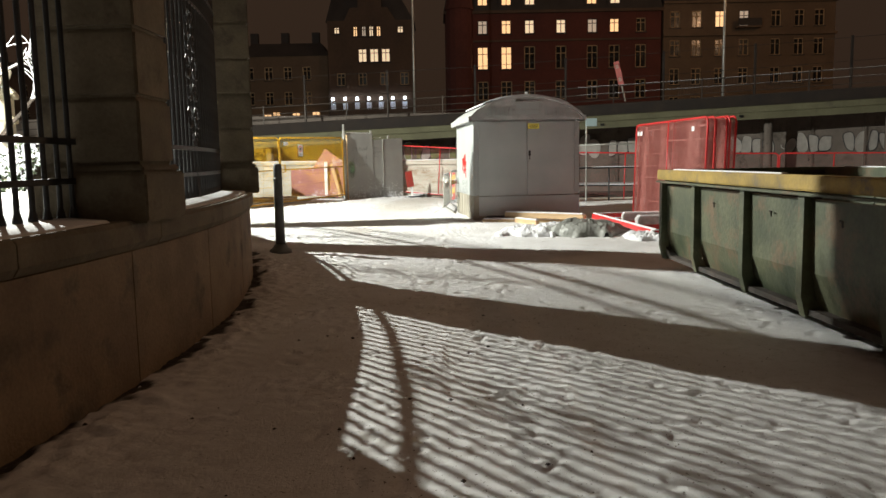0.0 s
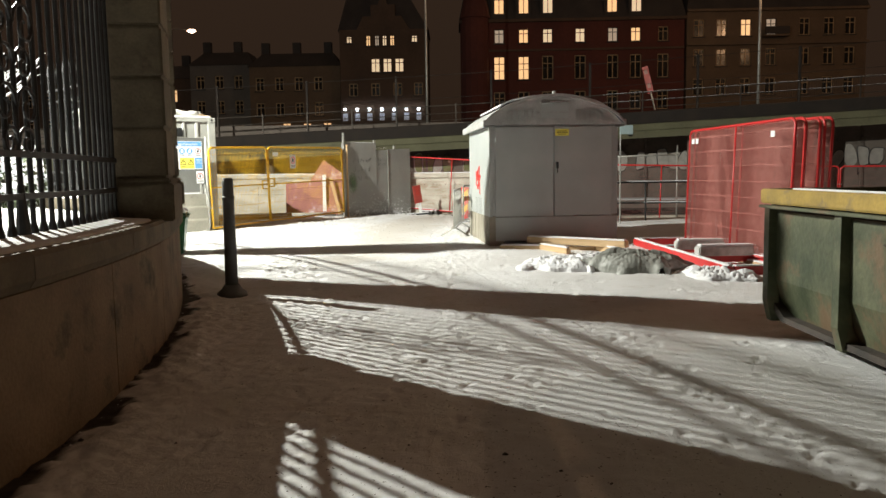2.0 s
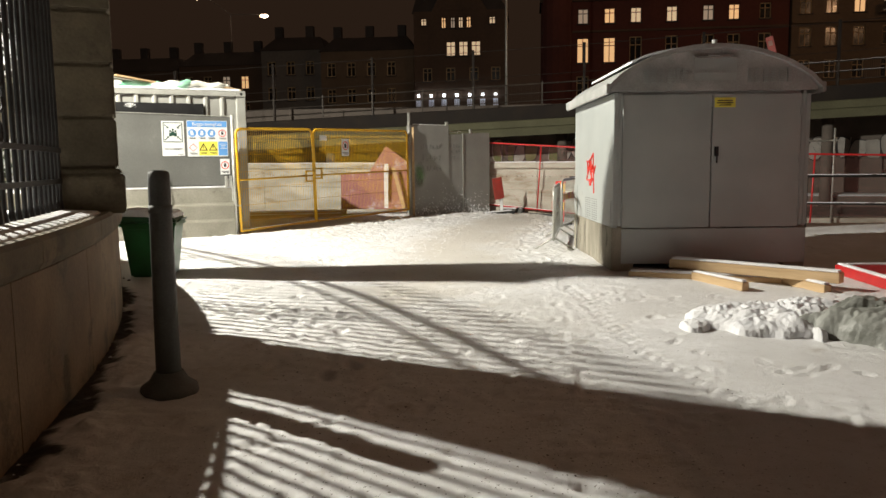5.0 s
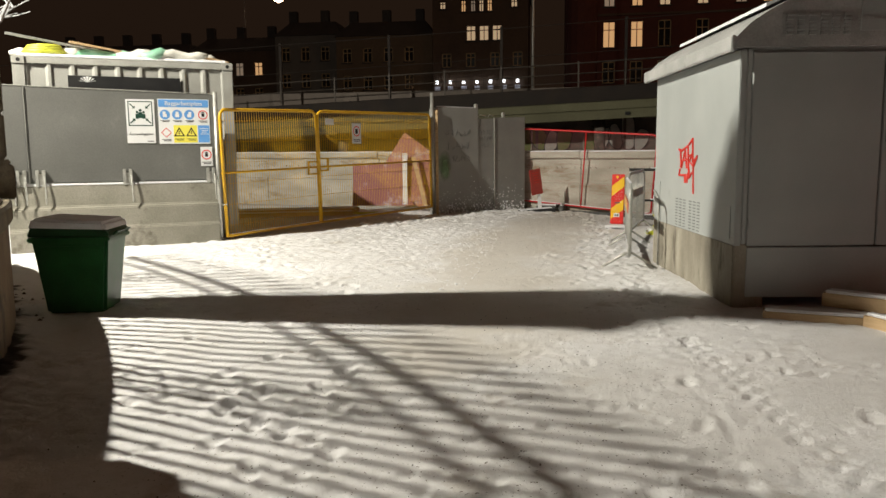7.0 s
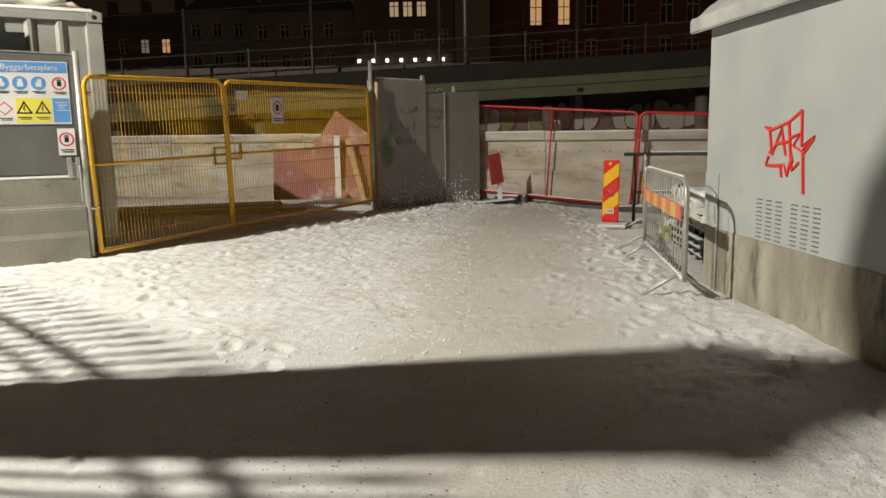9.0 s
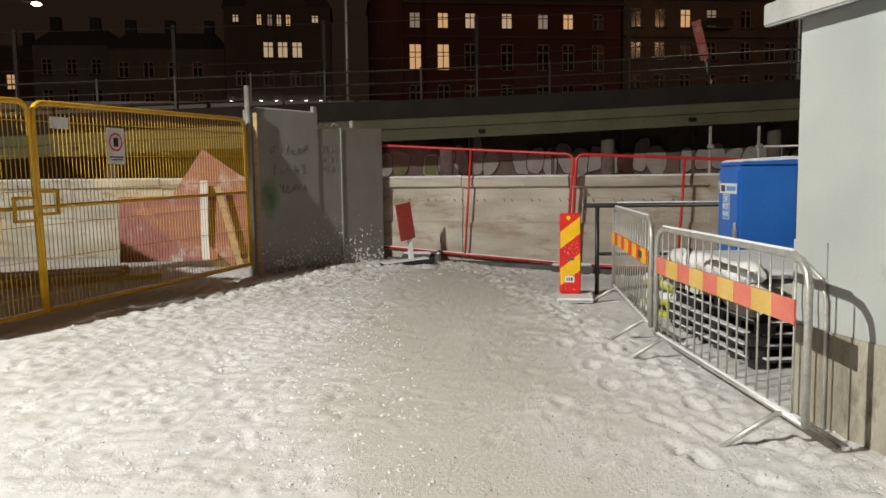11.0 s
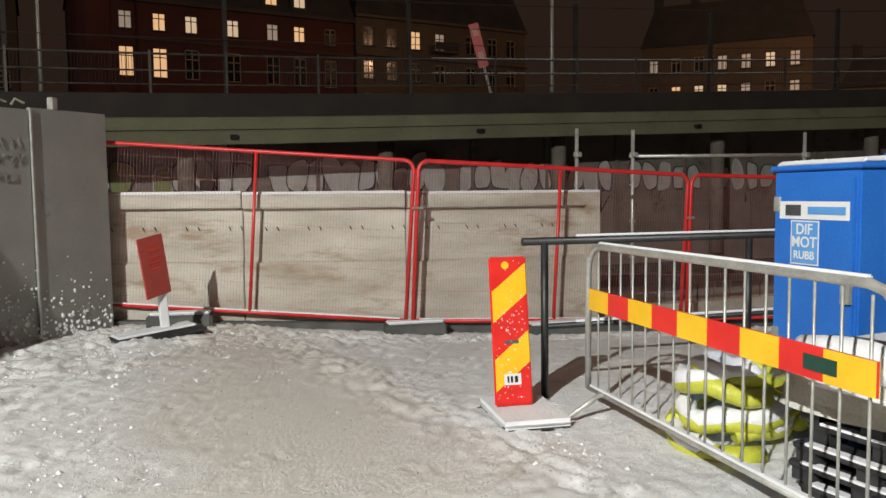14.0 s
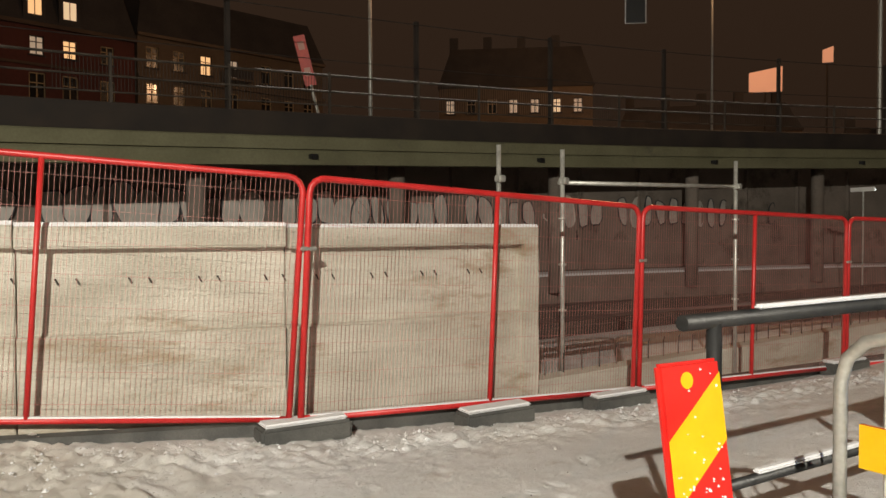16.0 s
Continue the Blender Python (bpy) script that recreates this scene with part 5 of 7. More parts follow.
def steel_screen():
    p, q = (-3.57, 28.84), (-1.57, 31.02)
    L = math.hypot(q[0] - p[0], q[1] - p[1])
    t = thing("steel_screen", along(p, q, 0.0), "dark grey steel screen with marker scrawls and snow spatter", "screen")
    part("panel", B().prism([(0, 0.02), (1.32, 0.02), (1.32, 2.62), (0, 2.60)], 0.05), DARKGREY, t, bevel=0.008)
    part("panel", B().prism([(1.325, 0.0), (1.86, 0.0), (1.86, 2.38), (1.325, 2.36)], 0.05, Matrix.Translation((0, 0.02, 0))), DARKGREY, t, bevel=0.008)
    part("panel", B().prism([(1.865, 0.0), (L, 0.0), (L, 2.44), (1.865, 2.40)], 0.05, Matrix.Translation((0, 0.01, 0))), DARKGREY, t, bevel=0.008)
    part("side", B().box((-0.03, 0.1, 1.3), (0.05, 0.22, 2.58)), DARKGREY, t, bevel=0.01)
    part("corner_strip", B().box((1.862, 0.0, 1.2), (0.02, 0.02, 2.38)), GALV, t)
    for x, z in ((1.27, 2.6), (2.2, 2.42)):
        part("stub", B().box((x, 0.04, z + 0.05), (0.08, 0.07, 0.13)), GALV, t, bevel=0.008)
    for x0, x1, z in ((1.36, 1.62, 2.40), (1.68, 1.84, 2.41)):
        part("hook", B().tube([(x0, 0.05, z), (x0 + 0.05, 0.05, z + 0.06), (x1, 0.05, z + 0.03)], 0.012, 6), GALV, t)
    part("snow_strip", B().box((0.65, 0.03, 2.62), (1.24, 0.045, 0.02)), SNOW, t)
    b = B()
    rng = random.Random(4)
    for row, (x0, z0, n, s) in enumerate(((0.26, 1.92, 6, 0.12), (0.3, 1.60, 5, 0.13), (0.42, 1.32, 5, 0.11), (1.38, 1.98, 4, 0.085), (1.40, 1.82, 4, 0.08), (1.44, 1.66, 3, 0.07), (1.95, 1.45, 1, 0.10), (1.97, 1.22, 1, 0.10))):
        for i in range(n):
            x = x0 + i * s * 1.15
            k = [(x + rng.uniform(0, s), -0.004 if x0 < 1.3 else 0.012, z0 + rng.uniform(0, s * 1.5)) for _ in range(7)]
            b.tube(k, 0.0036, 4)
    tagged(part("marker_scrawl", b, mat("worn_marker_ink", (0.16, 0.16, 0.158), (0.21, 0.21, 0.205), 8, 0.7, bump=0.0), t, "worn grey marker scrawl"), kind="stuff")
    g = part("green_spray", plate(0.02, 0.46, 0.85, 1.62, -0.003, 0.001), spray_mist("green_spray", (0.15, 0.30, 0.12)), t, "faint misty patch of green spray")
    g.visible_shadow = False
    sp = B()
    for i in range(420):
        x = rng.uniform(0.02, L - 0.03)
        z = 0.02 + abs(rng.gauss(0, 0.28)) * (1.4 if 1.0 < x < 1.9 else 1.0)
        r = rng.uniform(0.006, 0.026) * (1.3 if z < 0.3 else 0.8)
        y = -0.004 if x < 1.32 else 0.008
        sp.tube([(x, y + 0.006, z), (x + rng.uniform(-.01, .01), y - r * 0.4, z + rng.uniform(-r, r) * 0.3)], [r, r * 0.35], 6)
    tagged(part("snow_spatter", sp, SNOW, t, "snow spatter"), kind="stuff")


steel_screen()


# ---- red fence line, feet and the precast concrete wall ----
J = [(-1.66, 31.30, 2.15), (1.63, 29.62, 1.90), (5.17, 28.85, 1.72), (8.62, 28.0, 1.62), (12.0, 27.0, 1.55), (15.3, 25.8, 1.5)]
for i in range(len(J) - 1):
    (x0, y0, z0), (x1, y1, z1) = J[i], J[i + 1]
    L = math.hypot(x1 - x0, y1 - y0)
    site_panel(along((x0, y0), (x1, y1), z0 - 1.97), L - 0.05, 1.97, RED, "red mesh site fence panel standing on concrete feet", "red fence line", rise=z1 - z0, mids=1, nv=100, nh=8, r=0.027 if i else 0.024)
    if i:
        cl = thing("fence_clamp", pose(x0, y0, z0 - 0.55), "steel clamp joining two fence panels", "clamp", "fence clamps")
        part("clamp", B().box((-0.02, 0, 0), (0.13, 0.05, 0.03)), GALV, cl, bevel=0.006)
for x, y, r in ((1.55, 29.62, -14), (3.2, 29.12, -13), (4.75, 28.88, -13), (8.5, 28.0, -15), (-0.9, 30.7, -20), (11.9, 27.0, -18)):
    foot_block(x, y, r)
KZ = -0.22
single("kerb_beam", B().sweep([(-0.14, -0.25), (0.0, -0.25), (0.0, 0.10), (-0.14, 0.10)], [(-1.9, 31.42, 0.35, 0.93, 0.0), (1.63, 29.84, 0.3, 0.95, -0.12), (5.17, 29.15, 0.2, 0.98, -0.30), (9, 28.2, 0.2, 0.98, -0.33), (16, 26, 0.2, 0.98, -0.33)]), KERBCON, "low dark concrete kerb beam under the fence", "kerb", kind="structure")


def precast_wall():
    t = thing("wall_precast", pose(0, 0, 0), "pale precast concrete wall units with a moulded top and cable ties", "wall", kind="structure")
    line = [(4.09, 29.43), (1.60, 29.95), (-1.90, 31.55), (-12.0, 35.6)]
    i = 0
    for (ax, ay), (bx, by) in zip(line[:-1], line[1:]):
        n = math.hypot(bx - ax, by - ay)
        ux, uy = (ax - bx) / n, (ay - by) / n
        count = max(1, round(n / 2.0))
        for k in range(count):
            s1, s0 = -n * k / count, -n * (k + 1) / count + 0.012
            # outline of the unit seen from its end: d towards the site
            prof = [(0.0, 0.72), (0.05, 0.70), (0.05, -0.5), (-0.30, -0.5), (-0.30, 1.52), (0.09, 1.52), (0.10, 1.50), (0.10, 1.36), (0.085, 1.345), (0.0, 1.345)]
            st = [(ax + ux * s, ay + uy * s, uy, -ux, 0.012 * i) for s in (s0, s1)]
            u = part("wall_unit", B().sweep(prof, st), CONCRETE, t, bevel=0.008)
            if i == 0:
                part("end_pilaster", B().sweep([(0.104, -0.5), (0.104, 1.51), (-0.2, 1.51), (-0.2, -0.5)], [(ax + ux * s, ay + uy * s, uy, -ux, 0) for s in (-0.17, 0.002)]), CONCRETE, t, bevel=0.006)
            part("snow_strip", B().sweep([(-0.29, 1.515), (0.095, 1.515), (0.075, 1.545), (-0.27, 1.55)], st), SNOW, t)
            fl = B()
            for j in range(4):
                s = s0 + 0.25 + j * 0.5
                for e in (0.0, 0.14):
                    c = Vector((ax + ux * (s + e) + uy * 0.015, ay + uy * (s + e) - ux * 0.015, 1.13 + 0.012 * i))
                    fl.tube([c, c + Vector((0.02, -0.015, -0.045))], 0.007, 5)
            part("tie_stub", fl, RUSTDARK, u)
            ln = B()
            for z in (1.16, 0.98, 0.46):
                o = 0.0 if z > 0.7 else 0.05
                ln.sweep([(o + 0.0005, z), (o + 0.006, z), (o + 0.006, z + 0.014), (o + 0.0005, z + 0.014)], st)
            part("formwork_seam", ln, CONCRETE, u)
            i += 1


precast_wall()


def low_wall():
    t = thing("low_footing", pose(0, 0, 0), "low concrete footing with protruding reinforcement bars", "footing", kind="structure")
    part("footing", B().sweep([(-0.25, -0.6), (0.0, -0.6), (0.0, 0.05), (-0.25, 0.05)], [(4.15, 29.55, -0.2, -0.98, -0.1), (12, 28.3, -0.2, -0.98, -0.02), (24, 26.0, -0.2, -0.98, 0.1)]), CONCRETE, t, bevel=0.01)
    b = B()
    for i in range(40):
        x = 4.3 + i * 0.27
        y = 29.62 - (x - 4.15) * 0.16
        b.tube([(x, y + 0.1, -0.1), (x, y + 0.1, 0.16), (x + 0.03, y + 0.1, 0.2)], 0.008, 5)
    tagged(part("reinforcement", b, RUSTDARK, t), kind="stuff")


low_wall()


# ---- signs and marker in front of the fence ----
def red_sign():
    t = thing("red_site_sign", pose(-1.16, 29.95, 0.06, 0, -4, 12), "faded red sign on a white post in a black foot", "sign")
    part("plate", B().box((-0.03, -0.03, 0.76), (0.34, 0.02, 0.62), pose(0, 0, 0, 0, -5, 26)), DULLRED, t, bevel=0.006)
    tb = bars(-0.12, 0.06, (0.98, 0.92, 0.86, 0.80, 0.74), 0.014, -0.043)
    tb.v = [tuple(pose(0, 0, 0, 0, -5, 26) @ Vector(p)) for p in tb.v]
    part("text_bar", tb, REDINK, t)
    part("post", B().box((0, 0.01, 0.30), (0.09, 0.05, 0.58)), WHITEPLATE, t, bevel=0.008)
    f = part("foot", B().box((-0.1, 0, 0.035), (0.95, 0.36, 0.09)), BLACKPLASTIC, t, bevel=0.03)
    part("snow", B().box((-0.12, -0.01, 0.09), (0.8, 0.26, 0.03)), SNOW, f, bevel=0.013)


red_sign()


def striped_marker():
    t = thing("lane_marker", pose(0.315, 25.635, 0.09, 0, 0, -16), "red and yellow striped lane marker in a snowy foot", "lane marker")
    w, z0, z1 = 0.245, 0.06, 1.0
    lean = pose(0, 0, 0.02, -9, 0, 0)
    part("board", B().box((0, 0, (z0 + z1) / 2), (w, 0.03, z1 - z0)), REFLRED, t, bevel=0.01)
    for zc in (0.33, 0.76):
        part("yellow_stripe", B().add([(-w / 2 + 0.008, -0.0165, zc - 0.18), (w / 2 - 0.008, -0.0165, zc), (w / 2 - 0.008, -0.0165, zc + 0.20), (-w / 2 + 0.008, -0.0165, zc + 0.02)], [(0, 1, 2, 3)]), REFLYEL, t, "yellow slanting stripe")
    part("dot_mark", dot(-0.02, 0.945, 0.025, 16, -0.0165), REFLYEL, t)
    part("slot", B().box((0.0, -0.017, 0.46), (0.09, 0.004, 0.022)), KERBCON, t)
    lb = part("label_plate", plate(-0.06, 0.05, 0.19, 0.26, -0.0175), WHITEPLATE, t, "white label with black bars")
    part("code_bar", B().box((-0.035, -0.0205, 0.225), (0.012, 0.002, 0.04)).box((-0.012, -0.0205, 0.225), (0.014, 0.002, 0.04)).box((0.018, -0.0205, 0.225), (0.02, 0.002, 0.04)), INK, lb)
    sp = B()
    rng = random.Random(3)
    for i in range(110):
        x, z, r = rng.uniform(-w / 2 + 0.02, w / 2 - 0.02), rng.choice((rng.gauss(0.56, 0.07), rng.gauss(0.2, 0.08), rng.uniform(0.12, 0.98))), rng.uniform(0.002, 0.006)
        sp.tube([(x, -0.016, max(z, 0.11)), (x, -0.021, max(z, 0.11))], [r, r * 0.3], 5)
    part("snow_spatter", sp, SNOW, t)
    for ob in [o for o in t.children]:
        ob.matrix_basis = lean
    f = part("foot", B().box((0.05, -0.02, 0.012), (0.46, 0.62, 0.05)), BLACKPLASTIC, t, bevel=0.03)
    part("snow", B().box((0.05, -0.025, 0.050), (0.455, 0.615, 0.05)), SNOW, f, bevel=0.025)


striped_marker()


# ---- pedestrian barriers ----
def pedestrian_barrier(p, q, z, flag, H):
    L = math.hypot(q[0] - p[0], q[1] - p[1])
    t = thing("crowd_barrier", along(p, q, z), "galvanised pedestrian barrier with red and yellow reflective board", "barrier", "pedestrian barriers")
    c = 0.16
    red, yellow = (REFLRED, REFLYEL) if flag else (FADEDRED, FADEDYEL)
    pts = [(0, 0, 0.20), (0, 0, H - c)] + [(c - c * math.cos(radians(a)), 0, H - c + c * math.sin(radians(a))) for a in (30, 60, 90)] + [(L - c + c * math.sin(radians(a)), 0, H - c + c * math.cos(radians(a))) for a in (0, 30, 60, 90)] + [(L, 0, 0.20)]
    part("frame", B().tube(pts, 0.021, 10), GALV, t, smooth=True)
    part("bottom_rail", B().tube([(0, 0, 0.2), (L, 0, 0.2)], 0.018, 8), GALV, t, smooth=True)
    n = 17
    for i in range(1, n):
        part("bar", B().tube([(L * i / n, 0, 0.2), (L * i / n, 0, H - 0.01 - (0.03 if i in (1, n - 1) else 0))], 0.0065, 6), GALV, t, smooth=True)
    for x in (0.22, L - 0.22):
        part("foot", B().tube([(x - 0.02, -0.34, 0.01), (x, -0.04, 0.2), (x, 0.04, 0.2), (x + 0.02, 0.34, 0.01)], 0.017, 8), GALV, t, smooth=True)
    bd = part("reflective_board", B().box((L * 0.5, -0.028, 0.78), (L - 0.16, 0.012, 0.13)), red, t, "red and yellow reflective board" if flag else "faded red and yellow board")
    k = 9
    w = (L - 0.16) / k
    for i in range(0, k, 2):
        j = i + (0 if flag else 1)
        if j < k:
            part("yellow_field", B().box((0.08 + (j + 0.5) * w, -0.0355, 0.78), (w, 0.003, 0.13)), yellow, bd)
            part("yellow_field", B().box((0.08 + (j + 0.5) * w, -0.0205, 0.78), (w, 0.003, 0.13)), yellow, bd)
    if flag:
        part("maker_label", B().box((L - 0.34, -0.039, 0.78), (0.17, 0.003, 0.06)), SIGNGREEN, bd, "small green label")
    part("snow_strip", B().box((L / 2, 0, H + 0.022), (L - 0.3, 0.028, 0.018)), SNOW, t, bevel=0.007)
    part("snow_strip", B().box((L / 2, 0, 0.222), (L - 0.1, 0.026, 0.014)), SNOW, t)


pedestrian_barrier((0.79, 25.50), (0.28, 23.20), 0.06, True, 1.11)
pedestrian_barrier((0.23, 22.97), (0.05, 20.66), 0.04, False, 1.07)


# ---- black pipe railing ----
def pipe_railing():
    t = thing("pipe_railing", along((0.70, 25.88), (8.6, 24.2), 0.05), "black round pipe railing with snow on its rails", "railing")
    L = 8.2
    for z, r in ((1.13, 0.027), (0.55, 0.02)):
        part("rail", B().tube([(-0.14 if z > 1 else 0, 0, z), (L, 0, z)], r, 10), IRON, t, smooth=True)
        part("snow_strip", B().box((L / 2 + 0.1, 0, z + r + 0.004), (L - 0.3, 0.035, 0.022)), SNOW, t, bevel=0.008)
    for i in range(6):
        part("post", B().tube([(0.02 + i * 1.62, 0, -0.02), (0.02 + i * 1.62, 0, 1.12)], 0.026, 10), IRON, t, smooth=True)


pipe_railing()


# ---- blue cabinet ----
def blue_cabinet(x, y, rot, w, d, z0, z1, stickers):
    t = thing("blue_cabinet", pose(x, y, 0.1, 0, 0, rot), "blue steel electrical site cabinet, snow on top", "cabinet", "blue site cabinets")
    z0, z1 = z0 - 0.1, z1 - 0.1
    h = z1 - z0
    part("body", B().box((w / 2, d / 2, (z0 + z1) / 2), (w, d, h)), BLUE, t, bevel=0.012)
    part("skid", B().box((w / 2, 0.08, z0 / 2), (w, 0.12, z0)).box((w / 2, d - 0.08, z0 / 2), (w, 0.12, z0)), KERBCON, t)
    part("roof", B().prism([(-0.02, z1), (w + 0.02, z1), (w + 0.02, z1 + 0.03), (w / 2, z1 + 0.05), (-0.02, z1 + 0.03)], d + 0.04, Matrix.Translation((0, -0.02, 0))), BLUE, t, bevel=0.006)
    part("snow_cap", B().prism([(0.0, z1 + 0.03), (w, z1 + 0.03), (w - 0.04, z1 + 0.06), (w / 2, z1 + 0.085), (0.04, z1 + 0.06)], d, Matrix.Translation((0, 0, 0))), SNOW, t, bevel=0.01)
    dr = part("door", B().box((-0.008, d / 2, (z0 + z1) / 2), (0.018, d - 0.05, h - 0.1)), BLUE, t, bevel=0.004)
    for z in (z0 + 0.2, z1 - 0.2):
        part("hinge", B().box((-0.02, d - 0.05, z), (0.02, 0.05, 0.09)), GALV, dr, bevel=0.004)
    part("padlock", B().box((-0.03, 0.05, z0 + h * 0.42), (0.03, 0.06, 0.1)).tube([(-0.03, 0.03, z0 + h * 0.46), (-0.03, 0.03, z0 + h * 0.52), (-0.03, 0.07, z0 + h * 0.52), (-0.03, 0.07, z0 + h * 0.46)], 0.008, 6), GALV, dr, "steel padlock", bevel=0.004)
    if stickers:
        f = Matrix(((0, 1, 0, -0.019), (-1, 0, 0, d), (0, 0, 1, 0), (0, 0, 0, 1)))
        part("white_sticker", B().box((0.33, 0, z1 - 0.235), (0.52, 0.003, 0.105), f), WHITEPLATE, dr, "white sticker with blue bars")
        part("sticker_bar", B().box((0.43, -0.003, z1 - 0.235), (0.27, 0.003, 0.045), f), BLUEPLATE, dr)
        part("sticker_bar", B().box((0.18, -0.003, z1 - 0.235), (0.12, 0.003, 0.065), f), TAGDARK, dr)
        part("sticker_border", B().box((0.27, 0.001, z1 - 0.425), (0.215, 0.003, 0.26), f), WHITEPLATE, dr)
        part("blue_sticker", B().box((0.27, 0, z1 - 0.425), (0.20, 0.003, 0.245), f), BLUEPLATE, dr, "blue sticker with white letters")
        for i, wd in enumerate(("DIF", "MOT", "RUBB")):
            lettering(wd, 0.088 if i < 2 else 0.066, WHITEPLATE, dr, f @ upright(0.27, -0.004, z1 - 0.348 - i * 0.076), "", 0.0012)
    part("right_seam", B().box((w * 0.55, -0.002, (z0 + z1) / 2), (0.008, 0.006, h - 0.06)), INK, t)
    if stickers:
        a = part("maker_plate", B().box((w * 0.8, -0.003, z1 - 0.3), (0.3, 0.004, 0.13)), WHITEPLATE, t, "white plate with red and blue marks")
        part("mark", B().box((w * 0.72, -0.006, z1 - 0.3), (0.04, 0.003, 0.08)), REDINK, a)
        part("mark", B().box((w * 0.84, -0.006, z1 - 0.3), (0.12, 0.003, 0.05)), BLUEPLATE, a)
    part("latch", B().box((w * 0.55 + 0.06, -0.012, z1 - 0.12), (0.05, 0.02, 0.07)), GALV, t, bevel=0.004)


blue_cabinet(1.64, 24.26, -10, 1.0, 0.64, 0.42, 1.62, True)
blue_cabinet(2.72, 24.2, -10, 0.9, 0.66, 0.42, 1.72, False)


# ---- stack of black plastic mats with tarpaulin, hoses ----
def mat_stack():
    t = thing("plastic_mat_stack", pose(0.72, 22.35, 0.06, 0, 0, -3), "stack of black plastic pallets under a snowy tarpaulin", "pallet stack")
    W, D = 1.15, 1.65
    blk = mesh_of("block", B().box((0, 0, 0), (0.12, 0.1, 0.062)), BLACKPLASTIC)
    rng = random.Random(9)
    for i in range(6):
        z = i * 0.095
        dx, dy = rng.uniform(-0.03, 0.03), rng.uniform(-0.04, 0.04)
        lay = part("pallet", B().box((W / 2 + dx, D / 2 + dy, z + 0.075), (W, D, 0.03)), BLACKPLASTIC, t, bevel=0.008)
        for x in np.linspace(0.08, W - 0.08, 4):
            for y in np.linspace(0.06, D - 0.06, 6):
                piece("block", blk, lay, pose(float(x) + dx, float(y) + dy, z + 0.03))
        part("snow_strip", B().box((0.02 + dx, D / 2 + dy, z + 0.094), (0.05, D - 0.15, 0.012)).box((W / 2 + dx, 0.02 + dy, z + 0.094), (W - 0.2, 0.05, 0.012)), SNOW, lay)
    gx, gy = np.linspace(-0.05, 1.05, 26), np.linspace(-0.05, 1.05, 36)
    b = B()
    zz = noise_field(gx * 3, gy * 5, 0.7, 51) * 0.09
    for k in range(2):
        base = len(b.v)
        for i, u in enumerate(gx):
            for j, v in enumerate(gy):
                e = min(u + 0.05, 1.05 - u, v + 0.05, 1.05 - v)
                top = 0.66 + zz[i, j] - 0.16 * max(0, 1 - e / 0.09) ** 2
                b.v.append((u * W, v * D, float(top if k == 0 else top - 0.05)))
        for i in range(25):
            for j in range(35):
                q = base + i * 36 + j
                b.f.append((q, q + 36, q + 37, q + 1))
    part("tarpaulin", b, TARP, t, "pale tarpaulin", smooth=True)
    part("snow_roll", B().tube([(0.03 + 0.02 * math.sin(k * 1.3), -0.02 + (D + 0.04) * k / 12, 0.72 + 0.02 * math.sin(k * 2.1)) for k in range(13)], [0.05] + [0.085 + 0.015 * math.sin(k * 1.9) for k in range(11)] + [0.05], 12), SNOW, t, smooth=True)
    part("snow_cover", B().box((W / 2, D / 2, 0.72), (W - 0.06, D - 0.1, 0.07)), SNOW, t, bevel=0.03)


mat_stack()


def hose_pile(x, y, n, seed):
    rng = random.Random(seed)
    t = thing("hose_pile", pose(x, y, 0.06), "coiled yellow hoses half buried in snow", "hose", "hose piles")
    for k in range(n):
        r, ph, cx, cy, tx = rng.uniform(0.22, 0.30), rng.uniform(0, 6), rng.uniform(-0.12, 0.12), rng.uniform(-0.10, 0.10), rng.uniform(-0.4, 0.4)
        pts = []
        for a in range(16):
            u = ph + a * 0.33
            px, py = cx + r * math.cos(u) * 1.25, cy + r * math.sin(u)
            pts.append((px, py, max(0.05, 0.05 + 0.085 * k + tx * 0.35 * math.cos(u) + 0.02 * math.sin(a * 1.7))))
        h = part("hose", B().tube(pts, 0.055, 10), YELLOWHOSE, t, smooth=True)
        part("snow", B().tube([(p[0], p[1], p[2] + 0.032) for p in pts[1:14]], [0.01] + [0.055 + 0.010 * math.sin(j * 2.1 + k) for j in range(11)] + [0.01], 9), SNOW, h, smooth=True)


hose_pile(1.27, 24.72, 5, 2)
hose_pile(1.55, 23.98, 2, 6)


# ---- scaffold poles and light plate beyond the railing ----
def scaffold():
    t = thing("scaffold_guard", pose(0, 0, 0), "galvanised scaffold poles with a cross tube behind the fence", "scaffold")
    for x, y, z in ((4.16, 29.93, 2.37), (4.95, 29.71, 2.36), (7.53, 28.97, 2.34)):
        p = part("pole", B().tube([(x, y, -0.4), (x, y, z)], 0.025, 10), GALV, t, smooth=True)
        part("coupler", B().box((x, y - 0.02, 2.02), (0.09, 0.09, 0.07)), GALV, p, bevel=0.01)
        for zz in (0.6, 1.1, 1.6):
            part("rosette", B().tube([(x, y, zz), (x, y, zz + 0.02)], 0.045, 10), GALV, p)
    part("cross_tube", B().tube([(4.9, 29.72, 2.0), (7.6, 28.95, 2.02)], 0.024, 10), GALV, t, smooth=True)


scaffold()
t = thing("small_sign", pose(4.66, 23.7, 0.05, 0, 0, 8), "small pale sign plate on a thin post", "sign")
part("plate", B().box((0, 0, 2.55), (0.36, 0.02, 0.24)), mat("pale_cyan_plate", (0.45, 0.60, 0.62), (0.52, 0.66, 0.68), 4, 0.4), t, bevel=0.005)
part("post", B().tube([(-0.15, 0.03, 0), (-0.15, 0.03, 2.5)], 0.02, 8), GALV, t)

